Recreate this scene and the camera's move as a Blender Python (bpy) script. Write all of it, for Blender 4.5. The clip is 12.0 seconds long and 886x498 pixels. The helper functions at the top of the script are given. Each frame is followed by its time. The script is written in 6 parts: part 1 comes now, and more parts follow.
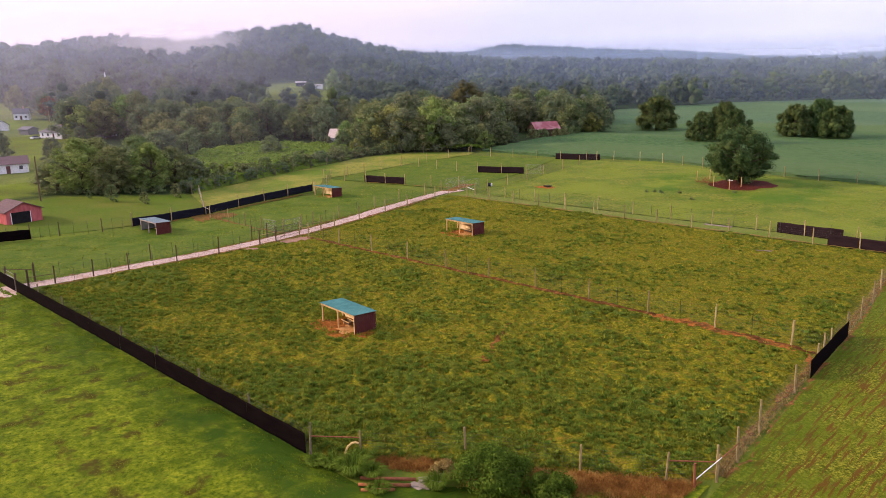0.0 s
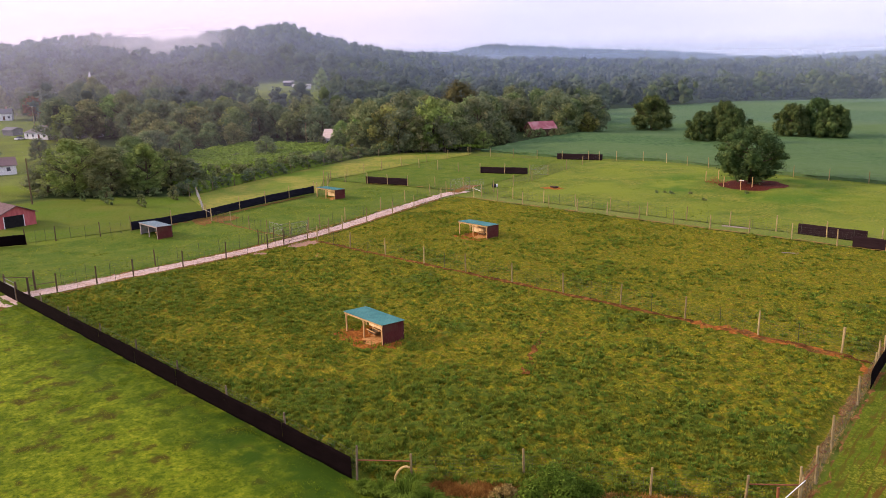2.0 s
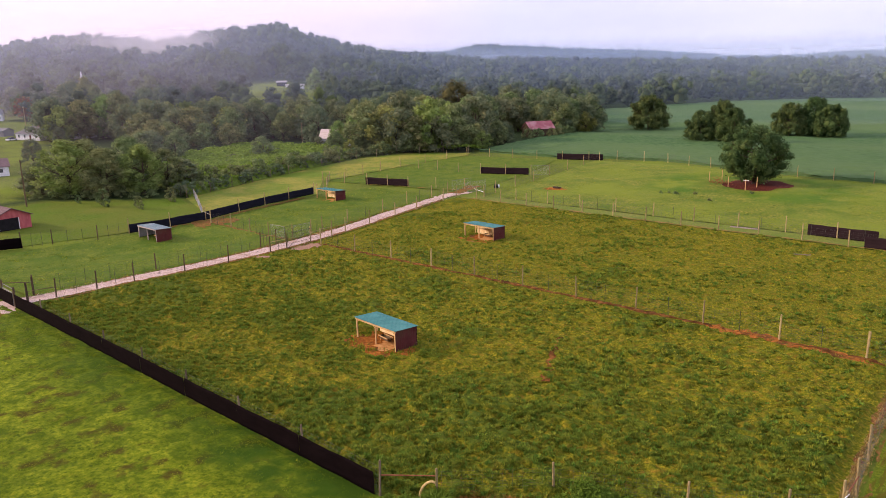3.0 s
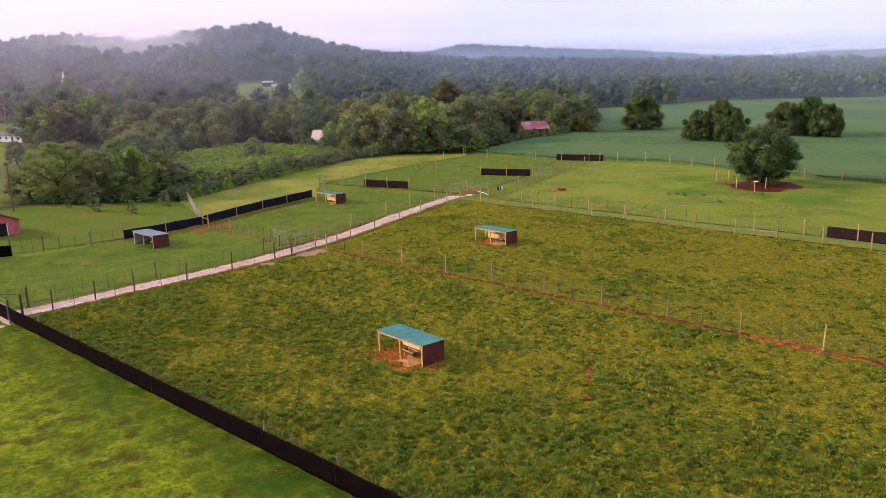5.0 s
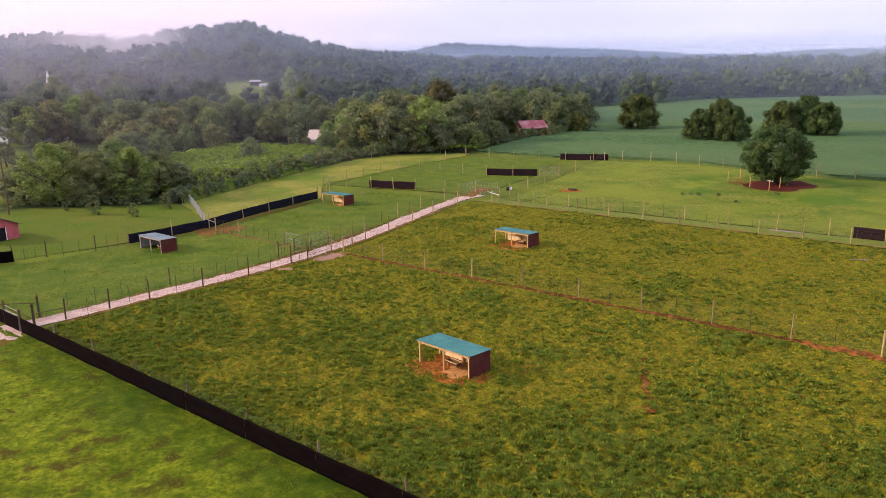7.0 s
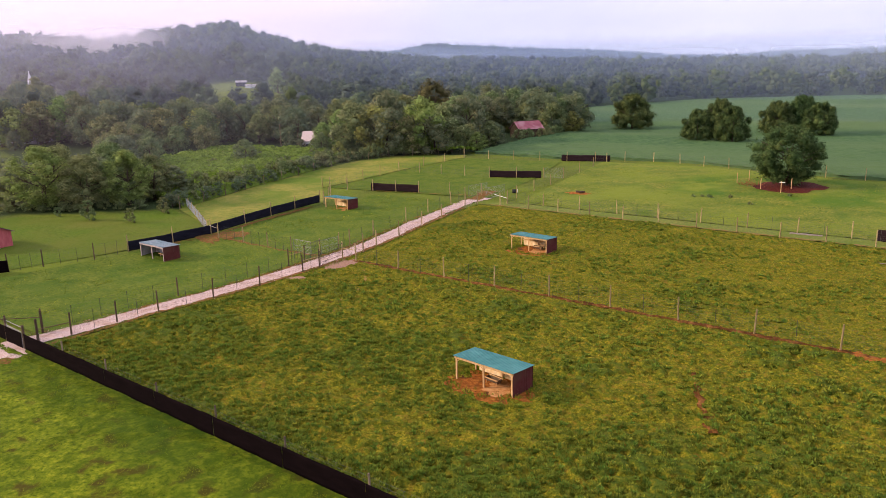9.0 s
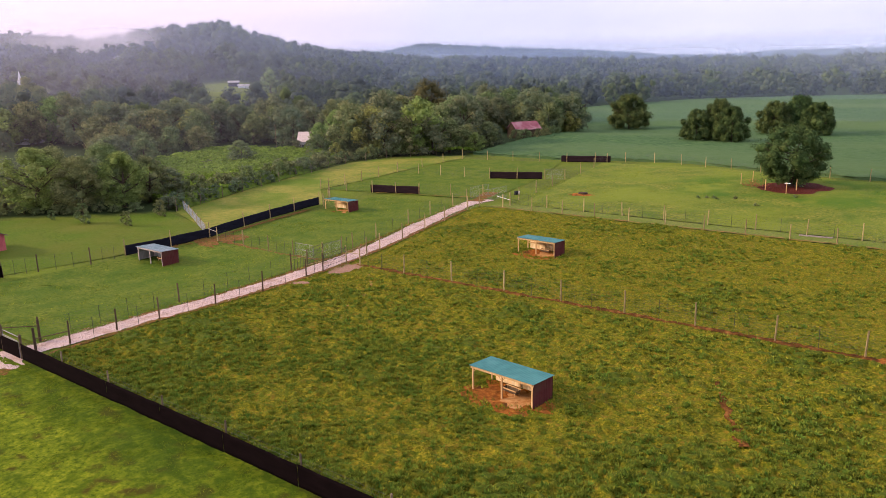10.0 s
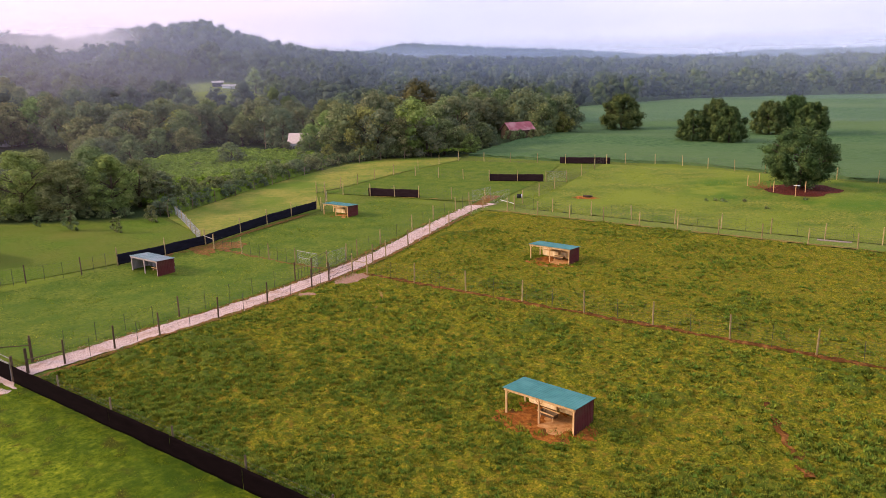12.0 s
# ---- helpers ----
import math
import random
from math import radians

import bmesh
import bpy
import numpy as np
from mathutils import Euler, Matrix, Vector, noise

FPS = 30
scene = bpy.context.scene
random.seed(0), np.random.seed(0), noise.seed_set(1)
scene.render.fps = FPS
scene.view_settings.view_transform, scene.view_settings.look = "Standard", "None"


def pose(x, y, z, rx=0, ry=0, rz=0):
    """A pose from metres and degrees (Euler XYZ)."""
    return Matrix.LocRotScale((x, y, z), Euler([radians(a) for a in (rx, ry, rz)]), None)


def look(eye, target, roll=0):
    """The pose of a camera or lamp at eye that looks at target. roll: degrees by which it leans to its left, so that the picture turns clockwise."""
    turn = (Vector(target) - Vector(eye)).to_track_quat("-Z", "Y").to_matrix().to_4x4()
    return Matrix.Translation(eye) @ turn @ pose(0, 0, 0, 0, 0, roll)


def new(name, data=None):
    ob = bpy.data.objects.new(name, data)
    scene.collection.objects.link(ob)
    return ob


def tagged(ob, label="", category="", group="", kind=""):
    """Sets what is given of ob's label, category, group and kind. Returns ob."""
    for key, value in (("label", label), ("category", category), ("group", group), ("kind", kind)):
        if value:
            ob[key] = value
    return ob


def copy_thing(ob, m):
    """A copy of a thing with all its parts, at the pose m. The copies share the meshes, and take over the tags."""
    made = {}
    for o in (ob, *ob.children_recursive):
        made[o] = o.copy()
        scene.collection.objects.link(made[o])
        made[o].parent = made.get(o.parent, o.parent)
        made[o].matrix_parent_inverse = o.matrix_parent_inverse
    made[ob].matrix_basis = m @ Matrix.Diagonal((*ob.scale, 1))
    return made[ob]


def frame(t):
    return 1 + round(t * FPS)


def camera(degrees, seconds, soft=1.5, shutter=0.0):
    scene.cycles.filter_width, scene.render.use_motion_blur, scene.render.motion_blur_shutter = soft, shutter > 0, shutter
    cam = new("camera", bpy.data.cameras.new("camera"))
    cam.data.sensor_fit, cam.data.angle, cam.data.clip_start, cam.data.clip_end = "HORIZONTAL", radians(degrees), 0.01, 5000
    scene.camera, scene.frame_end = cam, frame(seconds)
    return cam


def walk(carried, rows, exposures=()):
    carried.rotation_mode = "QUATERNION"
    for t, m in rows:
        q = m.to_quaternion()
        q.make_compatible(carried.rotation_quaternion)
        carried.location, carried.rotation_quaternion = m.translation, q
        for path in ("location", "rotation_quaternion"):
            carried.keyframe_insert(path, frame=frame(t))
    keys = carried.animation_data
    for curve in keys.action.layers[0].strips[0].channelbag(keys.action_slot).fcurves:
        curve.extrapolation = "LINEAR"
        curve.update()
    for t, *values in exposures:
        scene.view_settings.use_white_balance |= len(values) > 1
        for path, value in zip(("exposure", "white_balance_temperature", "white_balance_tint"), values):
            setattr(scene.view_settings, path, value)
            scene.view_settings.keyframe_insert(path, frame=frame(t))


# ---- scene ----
cam = camera(61.4, 12.0, soft=0.35)
METRES, EYE, TILT, LEAN, TURN = 34.82, 25.0, 0.0, 0.0, 43.7
ROWS = [
    (0.0, 0.0, 0.0, 0.0, -0.25, -13.5, 1.03),
    (0.5, -0.0318, 0.0268, -0.0017, -0.57, -13.52, 1.0),
    (1.0, -0.0655, 0.0521, -0.0034, -0.9, -13.52, 1.0),
    (1.5, -0.0989, 0.0778, -0.0047, -1.22, -13.52, 1.03),
    (2.0, -0.1306, 0.1046, -0.0059, -1.53, -13.52, 1.03),
    (2.5, -0.1603, 0.1325, -0.0068, -1.85, -13.53, 1.05),
    (3.0, -0.1884, 0.1611, -0.0075, -2.18, -13.54, 1.08),
    (5.0, -0.2981, 0.2807, -0.0101, -3.51, -13.56, 1.12),
    (5.5, -0.3311, 0.3084, -0.011, -3.84, -13.58, 1.12),
    (6.0, -0.3668, 0.3342, -0.0117, -4.16, -13.61, 1.12),
    (6.5, -0.4046, 0.3588, -0.0124, -4.5, -13.63, 1.12),
    (7.0, -0.4427, 0.3828, -0.0131, -4.84, -13.64, 1.14),
    (9.0, -0.5623, 0.5011, -0.0124, -6.21, -13.64, 1.19),
    (9.5, -0.5867, 0.5344, -0.0122, -6.54, -13.64, 1.19),
    (10.0, -0.6099, 0.5687, -0.012, -6.87, -13.65, 1.2),
    (10.5, -0.6325, 0.6032, -0.0116, -7.21, -13.66, 1.2),
    (11.0, -0.654, 0.6379, -0.0109, -7.54, -13.68, 1.2),
    (11.5, -0.6739, 0.6701, -0.0104, -7.86, -13.68, 1.21),
    (12.0, -0.6947, 0.7052, -0.0097, -8.21, -13.69, 1.21),
]
walk(cam, [(t, pose(0, 0, EYE, TILT, LEAN, TURN) @ pose(METRES * x, METRES * y, METRES * z, 90 + pitch, roll, yaw)) for t, x, y, z, yaw, pitch, roll in ROWS],
     exposures=[(0.0, 0.12, 6500, 24), (12.0, 0.12, 6500, 24)])

# ---- world, sun, exposure ----
world = bpy.data.worlds.new("sky")
scene.world = world
world.use_nodes = True
wn, wl = world.node_tree.nodes, world.node_tree.links
wn.clear()
w_out, w_bg = wn.new("ShaderNodeOutputWorld"), wn.new("ShaderNodeBackground")
w_sky = wn.new("ShaderNodeTexSky")
w_sky.sky_type, w_sky.sun_disc = "NISHITA", False
w_sky.sun_elevation, w_sky.sun_rotation = radians(22), radians(237)
w_dim = wn.new("ShaderNodeVectorMath")
w_dim.operation = "SCALE"
w_dim.inputs["Scale"].default_value = 0.09
w_co, w_map, w_noise = wn.new("ShaderNodeTexCoord"), wn.new("ShaderNodeMapping"), wn.new("ShaderNodeTexNoise")
w_map.inputs["Scale"].default_value = (1.0, 1.0, 4.5)
w_noise.inputs["Scale"].default_value, w_noise.inputs["Detail"].default_value = 2.6, 6
w_ramp = wn.new("ShaderNodeValToRGB")
w_ramp.color_ramp.elements[0].position, w_ramp.color_ramp.elements[0].color = 0.30, (0.68, 0.72, 0.95, 1)
w_ramp.color_ramp.elements[1].position, w_ramp.color_ramp.elements[1].color = 0.72, (0.835, 0.87, 1.04, 1)
w_dot = wn.new("ShaderNodeVectorMath")
w_dot.operation = "DOT_PRODUCT"
w_dot.inputs[1].default_value = (-0.96, 0.28, 0.05)
w_warm = wn.new("ShaderNodeMapRange")
w_warm.inputs["From Min"].default_value, w_warm.inputs["From Max"].default_value = 0.80, 1.0
w_glow = wn.new("ShaderNodeMix")
w_glow.data_type = "RGBA"
w_glow.inputs["B"].default_value = (1.02, 0.84, 0.93, 1)
w_mix = wn.new("ShaderNodeMix")
w_mix.data_type = "RGBA"
w_mix.inputs["Factor"].default_value = 0.85
wl.new(w_sky.outputs["Color"], w_dim.inputs[0])
wl.new(w_co.outputs["Generated"], w_map.inputs["Vector"])
wl.new(w_map.outputs["Vector"], w_noise.inputs["Vector"])
wl.new(w_noise.outputs["Fac"], w_ramp.inputs["Fac"])
wl.new(w_co.outputs["Generated"], w_dot.inputs[0])
wl.new(w_dot.outputs["Value"], w_warm.inputs["Value"])
wl.new(w_warm.outputs["Result"], w_glow.inputs["Factor"])
wl.new(w_ramp.outputs["Color"], w_glow.inputs["A"])
wl.new(w_dim.outputs["Vector"], w_mix.inputs["A"])
wl.new(w_glow.outputs["Result"], w_mix.inputs["B"])
wl.new(w_mix.outputs["Result"], w_bg.inputs["Color"])
wl.new(w_bg.outputs["Background"], w_out.inputs["Surface"])
# the cloud layer is brighter overhead than at the horizon
w_sep, w_high = wn.new("ShaderNodeSeparateXYZ"), wn.new("ShaderNodeMapRange")
wl.new(w_co.outputs["Generated"], w_sep.inputs["Vector"])
wl.new(w_sep.outputs["Z"], w_high.inputs["Value"])
w_high.inputs["From Min"].default_value, w_high.inputs["From Max"].default_value = 0.12, 0.9
w_high.inputs["To Min"].default_value, w_high.inputs["To Max"].default_value = 1.22, 1.60
wl.new(w_high.outputs["Result"], w_bg.inputs["Strength"])

sun = new("sun", bpy.data.lights.new("sun", "SUN"))
sun.data.energy, sun.data.angle, sun.data.color = 4.9, radians(10), (1.0, 0.80, 0.56)
sun.matrix_world = look((-85, -55, 42), (0, 0, 0))


# ---- materials ----
def rgb(c):
    return (*c, 1.0)


def material(name, colours, scale=1.0, rough=0.85, bump=0.0, bump_scale=None, metal=0.0, detail=6, big=None, big_scale=0.1,
             big_span=(0.42, 0.62), big_stretch=None, mid=None, mid_scale=0.2, stretch=(1, 1, 1), vary=0.0, island=0.0, through_leaf=0.0, attribute=None, attribute_colour=None, spec=0.04, deep=0.1):
    """A surface of two or three colours mixed by fine noise, a second colour in large patches, relief, and a spread of tone from piece to piece."""
    m = bpy.data.materials.new(name)
    m.use_nodes = True
    n, l = m.node_tree.nodes, m.node_tree.links
    b = n["Principled BSDF"]
    b.inputs["Roughness"].default_value, b.inputs["Metallic"].default_value = rough, metal
    b.inputs["Specular IOR Level"].default_value = spec
    co, mp = n.new("ShaderNodeTexCoord"), n.new("ShaderNodeMapping")
    mp.inputs["Scale"].default_value = stretch
    l.new(co.outputs["Object"], mp.inputs["Vector"])
    tex, ramp = n.new("ShaderNodeTexNoise"), n.new("ShaderNodeValToRGB")
    tex.inputs["Scale"].default_value, tex.inputs["Detail"].default_value = scale, detail
    tex.inputs["Roughness"].default_value = 0.65
    l.new(mp.outputs["Vector"], tex.inputs["Vector"])
    l.new(tex.outputs["Fac"], ramp.inputs["Fac"])
    ramp.color_ramp.elements[0].position, ramp.color_ramp.elements[1].position = 0.33, 0.67
    ramp.color_ramp.elements[0].color, ramp.color_ramp.elements[1].color = rgb(colours[0]), rgb(colours[-1])
    if len(colours) == 3:
        ramp.color_ramp.elements.new(0.5).color = rgb(colours[1])
    colour = ramp.outputs["Color"]

    def blend(a, c, factor):
        mix = n.new("ShaderNodeMix")
        mix.data_type = "RGBA"
        l.new(a, mix.inputs["A"])
        mix.inputs["B"].default_value = rgb(c)
        l.new(factor, mix.inputs["Factor"])
        return mix.outputs["Result"]

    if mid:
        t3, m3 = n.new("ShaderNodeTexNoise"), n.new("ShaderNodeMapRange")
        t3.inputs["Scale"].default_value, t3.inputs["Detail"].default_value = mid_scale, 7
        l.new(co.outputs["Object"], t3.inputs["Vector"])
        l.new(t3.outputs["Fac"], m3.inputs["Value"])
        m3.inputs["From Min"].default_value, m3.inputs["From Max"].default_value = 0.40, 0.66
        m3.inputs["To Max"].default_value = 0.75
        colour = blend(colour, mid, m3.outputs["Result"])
    if big:
        t2, mr = n.new("ShaderNodeTexNoise"), n.new("ShaderNodeMapRange")
        t2.inputs["Scale"].default_value, t2.inputs["Detail"].default_value = big_scale, 5
        if big_stretch:
            mb = n.new("ShaderNodeMapping")
            mb.inputs["Scale"].default_value = big_stretch
            l.new(co.outputs["Object"], mb.inputs["Vector"])
            l.new(mb.outputs["Vector"], t2.inputs["Vector"])
        else:
            l.new(mp.outputs["Vector"], t2.inputs["Vector"])
        l.new(t2.outputs["Fac"], mr.inputs["Value"])
        mr.inputs["From Min"].default_value, mr.inputs["From Max"].default_value = big_span
        colour = blend(colour, big, mr.outputs["Result"])
    if attribute:
        at = n.new("ShaderNodeAttribute")
        at.attribute_name = attribute
        colour = blend(colour, attribute_colour, at.outputs["Fac"])
    if vary or island:
        hsv, mr = n.new("ShaderNodeHueSaturation"), n.new("ShaderNodeMapRange")
        if island:
            src = n.new("ShaderNodeNewGeometry").outputs["Random Per Island"]
        else:
            src = n.new("ShaderNodeObjectInfo").outputs["Random"]
        spread = max(vary, island)
        mr.inputs["To Min"].default_value, mr.inputs["To Max"].default_value = 1 - spread, 1 + spread
        l.new(src, mr.inputs["Value"])
        l.new(mr.outputs["Result"], hsv.inputs["Value"])
        l.new(colour, hsv.inputs["Color"])
        colour = hsv.outputs["Color"]
        if vary and island:
            h2, m2 = n.new("ShaderNodeHueSaturation"), n.new("ShaderNodeMapRange")
            rnd = n.new("ShaderNodeObjectInfo").outputs["Random"]
            m2.inputs["To Min"].default_value, m2.inputs["To Max"].default_value = 0.5 - 0.12 * vary, 0.5 + 0.10 * vary
            l.new(rnd, m2.inputs["Value"])
            l.new(m2.outputs["Result"], h2.inputs["Hue"])
            l.new(colour, h2.inputs["Color"])
            colour = h2.outputs["Color"]
    l.new(colour, b.inputs["Base Color"])
    if bump:
        bt, bp = n.new("ShaderNodeTexNoise"), n.new("ShaderNodeBump")
        bt.inputs["Scale"].default_value, bt.inputs["Detail"].default_value = bump_scale or scale, 4
        l.new(mp.outputs["Vector"], bt.inputs["Vector"])
        l.new(bt.outputs["Fac"], bp.inputs["Height"])
        bp.inputs["Strength"].default_value, bp.inputs["Distance"].default_value = min(1.0, bump), deep
        l.new(bp.outputs["Normal"], b.inputs["Normal"])
    if through_leaf:
        tr, ms = n.new("ShaderNodeBsdfTranslucent"), n.new("ShaderNodeMixShader")
        l.new(colour, tr.inputs["Color"])
        ms.inputs["Fac"].default_value = through_leaf
        l.new(b.outputs["BSDF"], ms.inputs[1])
        l.new(tr.outputs["BSDF"], ms.inputs[2])
        l.new(ms.outputs["Shader"], n["Material Output"].inputs["Surface"])
    return m


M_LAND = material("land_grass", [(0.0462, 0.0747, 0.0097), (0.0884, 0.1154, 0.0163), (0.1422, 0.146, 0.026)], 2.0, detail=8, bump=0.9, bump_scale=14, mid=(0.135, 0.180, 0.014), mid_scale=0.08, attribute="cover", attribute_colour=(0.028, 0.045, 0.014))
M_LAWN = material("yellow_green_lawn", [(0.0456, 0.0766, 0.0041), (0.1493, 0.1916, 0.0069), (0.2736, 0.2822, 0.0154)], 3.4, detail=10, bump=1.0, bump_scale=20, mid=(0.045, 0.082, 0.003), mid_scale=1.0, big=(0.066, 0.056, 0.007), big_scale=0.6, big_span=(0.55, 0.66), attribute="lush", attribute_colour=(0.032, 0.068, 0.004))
M_LAWN_EAST = material("mown_rows", [(0.036, 0.043, 0.003), (0.112, 0.122, 0.008), (0.34, 0.305, 0.028)], 5.5, detail=10, bump=1.0, bump_scale=16, mid=(0.098, 0.132, 0.006), mid_scale=0.25, big=(0.115, 0.060, 0.009), big_scale=2.6, big_span=(0.51, 0.60), big_stretch=(1.6, 0.13, 1), attribute="lush", attribute_colour=(0.055, 0.105, 0.006))
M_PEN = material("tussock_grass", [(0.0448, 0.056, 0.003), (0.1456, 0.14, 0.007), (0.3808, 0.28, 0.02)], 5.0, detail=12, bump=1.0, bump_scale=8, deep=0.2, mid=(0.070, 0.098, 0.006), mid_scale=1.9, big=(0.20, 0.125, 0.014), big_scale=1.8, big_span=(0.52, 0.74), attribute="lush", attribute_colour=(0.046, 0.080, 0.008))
M_LAWN_BLADE = material("lawn_blades", [(0.06, 0.105, 0.006), (0.115, 0.165, 0.008), (0.20, 0.215, 0.014)], 0.6, island=0.35, through_leaf=0.3)
M_TUFT = material("grass_tuft", [(0.0935, 0.1495, 0.012), (0.1815, 0.2242, 0.0192), (0.363, 0.3277, 0.0312)], 0.9, island=0.4, through_leaf=0.3, big=(0.070, 0.122, 0.010), big_scale=1.0, big_span=(0.44, 0.60))
M_TUSSOCK = material("tussock_blades", [(0.1728, 0.135, 0.01), (0.27, 0.2106, 0.018), (0.3996, 0.3132, 0.03)], 1.2, island=0.28, through_leaf=0.22, attribute="tone", attribute_colour=(0.086, 0.172, 0.022))
M_PEN_WEST = material("short_pasture", [(0.05022, 0.08126, 0.009938), (0.09516, 0.1326, 0.01414), (0.1602, 0.1712, 0.02254)], 2.4, detail=9, bump=1.0, bump_scale=10, mid=(0.050, 0.100, 0.009), mid_scale=0.3)
M_PEN_NE = material("grazed_grass", [(0.05613, 0.08478, 0.01188), (0.1434, 0.1684, 0.02228), (0.262, 0.2227, 0.03861)], 2.2, detail=10, bump=1.0, bump_scale=10, mid=(0.062, 0.118, 0.012), mid_scale=0.22, big=(0.15, 0.185, 0.02), big_scale=0.07, attribute="lush", attribute_colour=(0.050, 0.120, 0.010))
M_MOWN = material("mown_strip", [(0.08565, 0.1172, 0.018), (0.146, 0.1668, 0.03), (0.2115, 0.2029, 0.048)], 2.4, detail=9, bump=1.0, bump_scale=10, mid=(0.095, 0.155, 0.014), mid_scale=0.12)
M_YARD = material("yard_lawn", [(0.04594, 0.0828, 0.0072), (0.0792, 0.1215, 0.01152), (0.1188, 0.1512, 0.01872)], 2.4, detail=9, bump=1.0, bump_scale=10, mid=(0.075, 0.125, 0.010), mid_scale=0.15, big=(0.12, 0.125, 0.02), big_scale=0.05)
M_MEADOW = material("dry_meadow", [(0.1313, 0.16, 0.0234), (0.1943, 0.195, 0.0338), (0.2625, 0.215, 0.0468)], 0.8, detail=9, bump=0.9, bump_scale=8, big=(0.10, 0.15, 0.016), big_scale=0.09)
M_WEEDS = material("weeds", [(0.09894, 0.1716, 0.01989), (0.1618, 0.2439, 0.03094), (0.1979, 0.2709, 0.04972)], 0.6, bump=0.9, bump_scale=2.5, island=0.3, through_leaf=0.3)
M_SOY = material("soybean_canopy", [(0.033, 0.0759, 0.026), (0.0616, 0.1219, 0.0416), (0.0968, 0.1587, 0.0585)], 1.6, detail=10, bump=1.0, bump_scale=6, big=(0.085, 0.14, 0.050), big_scale=0.02, stretch=(0.3, 1, 1), deep=0.3)
M_DIRT = material("red_clay", [(0.152, 0.0459, 0.0077), (0.285, 0.0918, 0.0154), (0.418, 0.1632, 0.0315)], 3.4, detail=9, bump=1.0, bump_scale=9, big=(0.10, 0.045, 0.012), big_scale=0.9, big_span=(0.50, 0.66))
M_PATH = material("worn_clay_path", [(0.04675, 0.01872, 0.00385), (0.1232, 0.0468, 0.00935), (0.306, 0.1287, 0.0319)], 1.2, detail=9, bump=1.0, bump_scale=9, deep=0.2)
M_SOIL = material("brown_soil", [(0.1, 0.042, 0.0135), (0.19, 0.078, 0.0255), (0.3, 0.14, 0.0488)], 4.0, detail=9, bump=1.0, bump_scale=12, mid=(0.085, 0.095, 0.01), mid_scale=1.4)
M_FLOOR = material("tan_clay_floor", [(0.36, 0.155, 0.045), (0.50, 0.24, 0.08), (0.58, 0.32, 0.13)], 2.4, detail=8, bump=0.8, bump_scale=9)
M_GRAVEL = material("pale_gravel", [(0.3529, 0.2388, 0.1883), (0.5294, 0.3903, 0.326), (0.6863, 0.5419, 0.4684)], 9.0, detail=8, bump=0.7, bump_scale=22, big=(0.42, 0.28, 0.20), big_scale=0.6, big_span=(0.52, 0.72))
M_CLAYGRAVEL = material("pinkish_clay", [(0.20, 0.10, 0.055), (0.31, 0.175, 0.11), (0.42, 0.27, 0.19)], 6.0, detail=9, bump=0.9, bump_scale=14)
M_STRAW = material("straw_grass", [(0.1381, 0.1565, 0.01), (0.2302, 0.2134, 0.018), (0.3315, 0.2466, 0.028)], 0.9, island=0.35, through_leaf=0.35, big=(0.13, 0.18, 0.012), big_scale=0.3, big_span=(0.42, 0.60))
M_TRODDEN = material("trodden_grass", [(0.15, 0.085, 0.020), (0.25, 0.150, 0.040), (0.35, 0.22, 0.065)], 4.0, detail=8, bump=1.0, bump_scale=12, mid=(0.10, 0.11, 0.014), mid_scale=0.8)
M_DRYSTRAW = material("dry_straw", [(0.16, 0.11, 0.03), (0.27, 0.19, 0.06), (0.38, 0.28, 0.10)], 1.0, island=0.4, through_leaf=0.3)
M_DRY = material("dry_grass", [(0.17, 0.075, 0.018), (0.30, 0.145, 0.035), (0.40, 0.23, 0.06)], 1.0, detail=8, island=0.4, through_leaf=0.3)
M_MULCH = material("red_mulch", [(0.040, 0.011, 0.008), (0.085, 0.020, 0.013), (0.15, 0.045, 0.025)], 4.0, detail=8, bump=1.0, bump_scale=9)
M_POST = material("pine_post", [(0.20, 0.145, 0.060), (0.34, 0.255, 0.115), (0.45, 0.345, 0.165)], 3.0, bump=0.5, bump_scale=20, stretch=(3, 3, 0.6), vary=0.3)
M_POST_GREY = material("greyed_post", [(0.104, 0.076, 0.0468), (0.192, 0.1444, 0.0864), (0.272, 0.2128, 0.1296)], 3.0, bump=0.5, bump_scale=20, stretch=(3, 3, 0.6), vary=0.35)
M_POST_DARK = material("weathered_post", [(0.07, 0.047, 0.027), (0.14, 0.098, 0.060)], 3.0, bump=0.5, bump_scale=20, stretch=(3, 3, 0.6), vary=0.3)
M_TPOST = material("steel_stake", [(0.05, 0.06, 0.045), (0.10, 0.10, 0.08)], 5, rough=0.6, metal=0.3, vary=0.2)
M_WIRE = material("galvanised_wire", [(0.07, 0.07, 0.065), (0.13, 0.13, 0.12)], 8, rough=0.6, metal=0.3)
M_NET = material("bright_galvanised_wire", [(0.30, 0.31, 0.30), (0.44, 0.45, 0.44)], 8, rough=0.5, metal=0.2)
M_SCREEN = material("black_screen_cloth", [(0.0035, 0.002, 0.0022), (0.007, 0.004, 0.0042)], 1.2, rough=0.95, bump=0.3, bump_scale=6, stretch=(0.5, 0.5, 2), spec=0.02)
M_SCREEN_NAVY = material("navy_black_screen_cloth", [(0.008, 0.008, 0.012), (0.016, 0.016, 0.024)], 1.2, rough=0.9, bump=0.3, bump_scale=6, stretch=(0.5, 0.5, 2), spec=0.05)
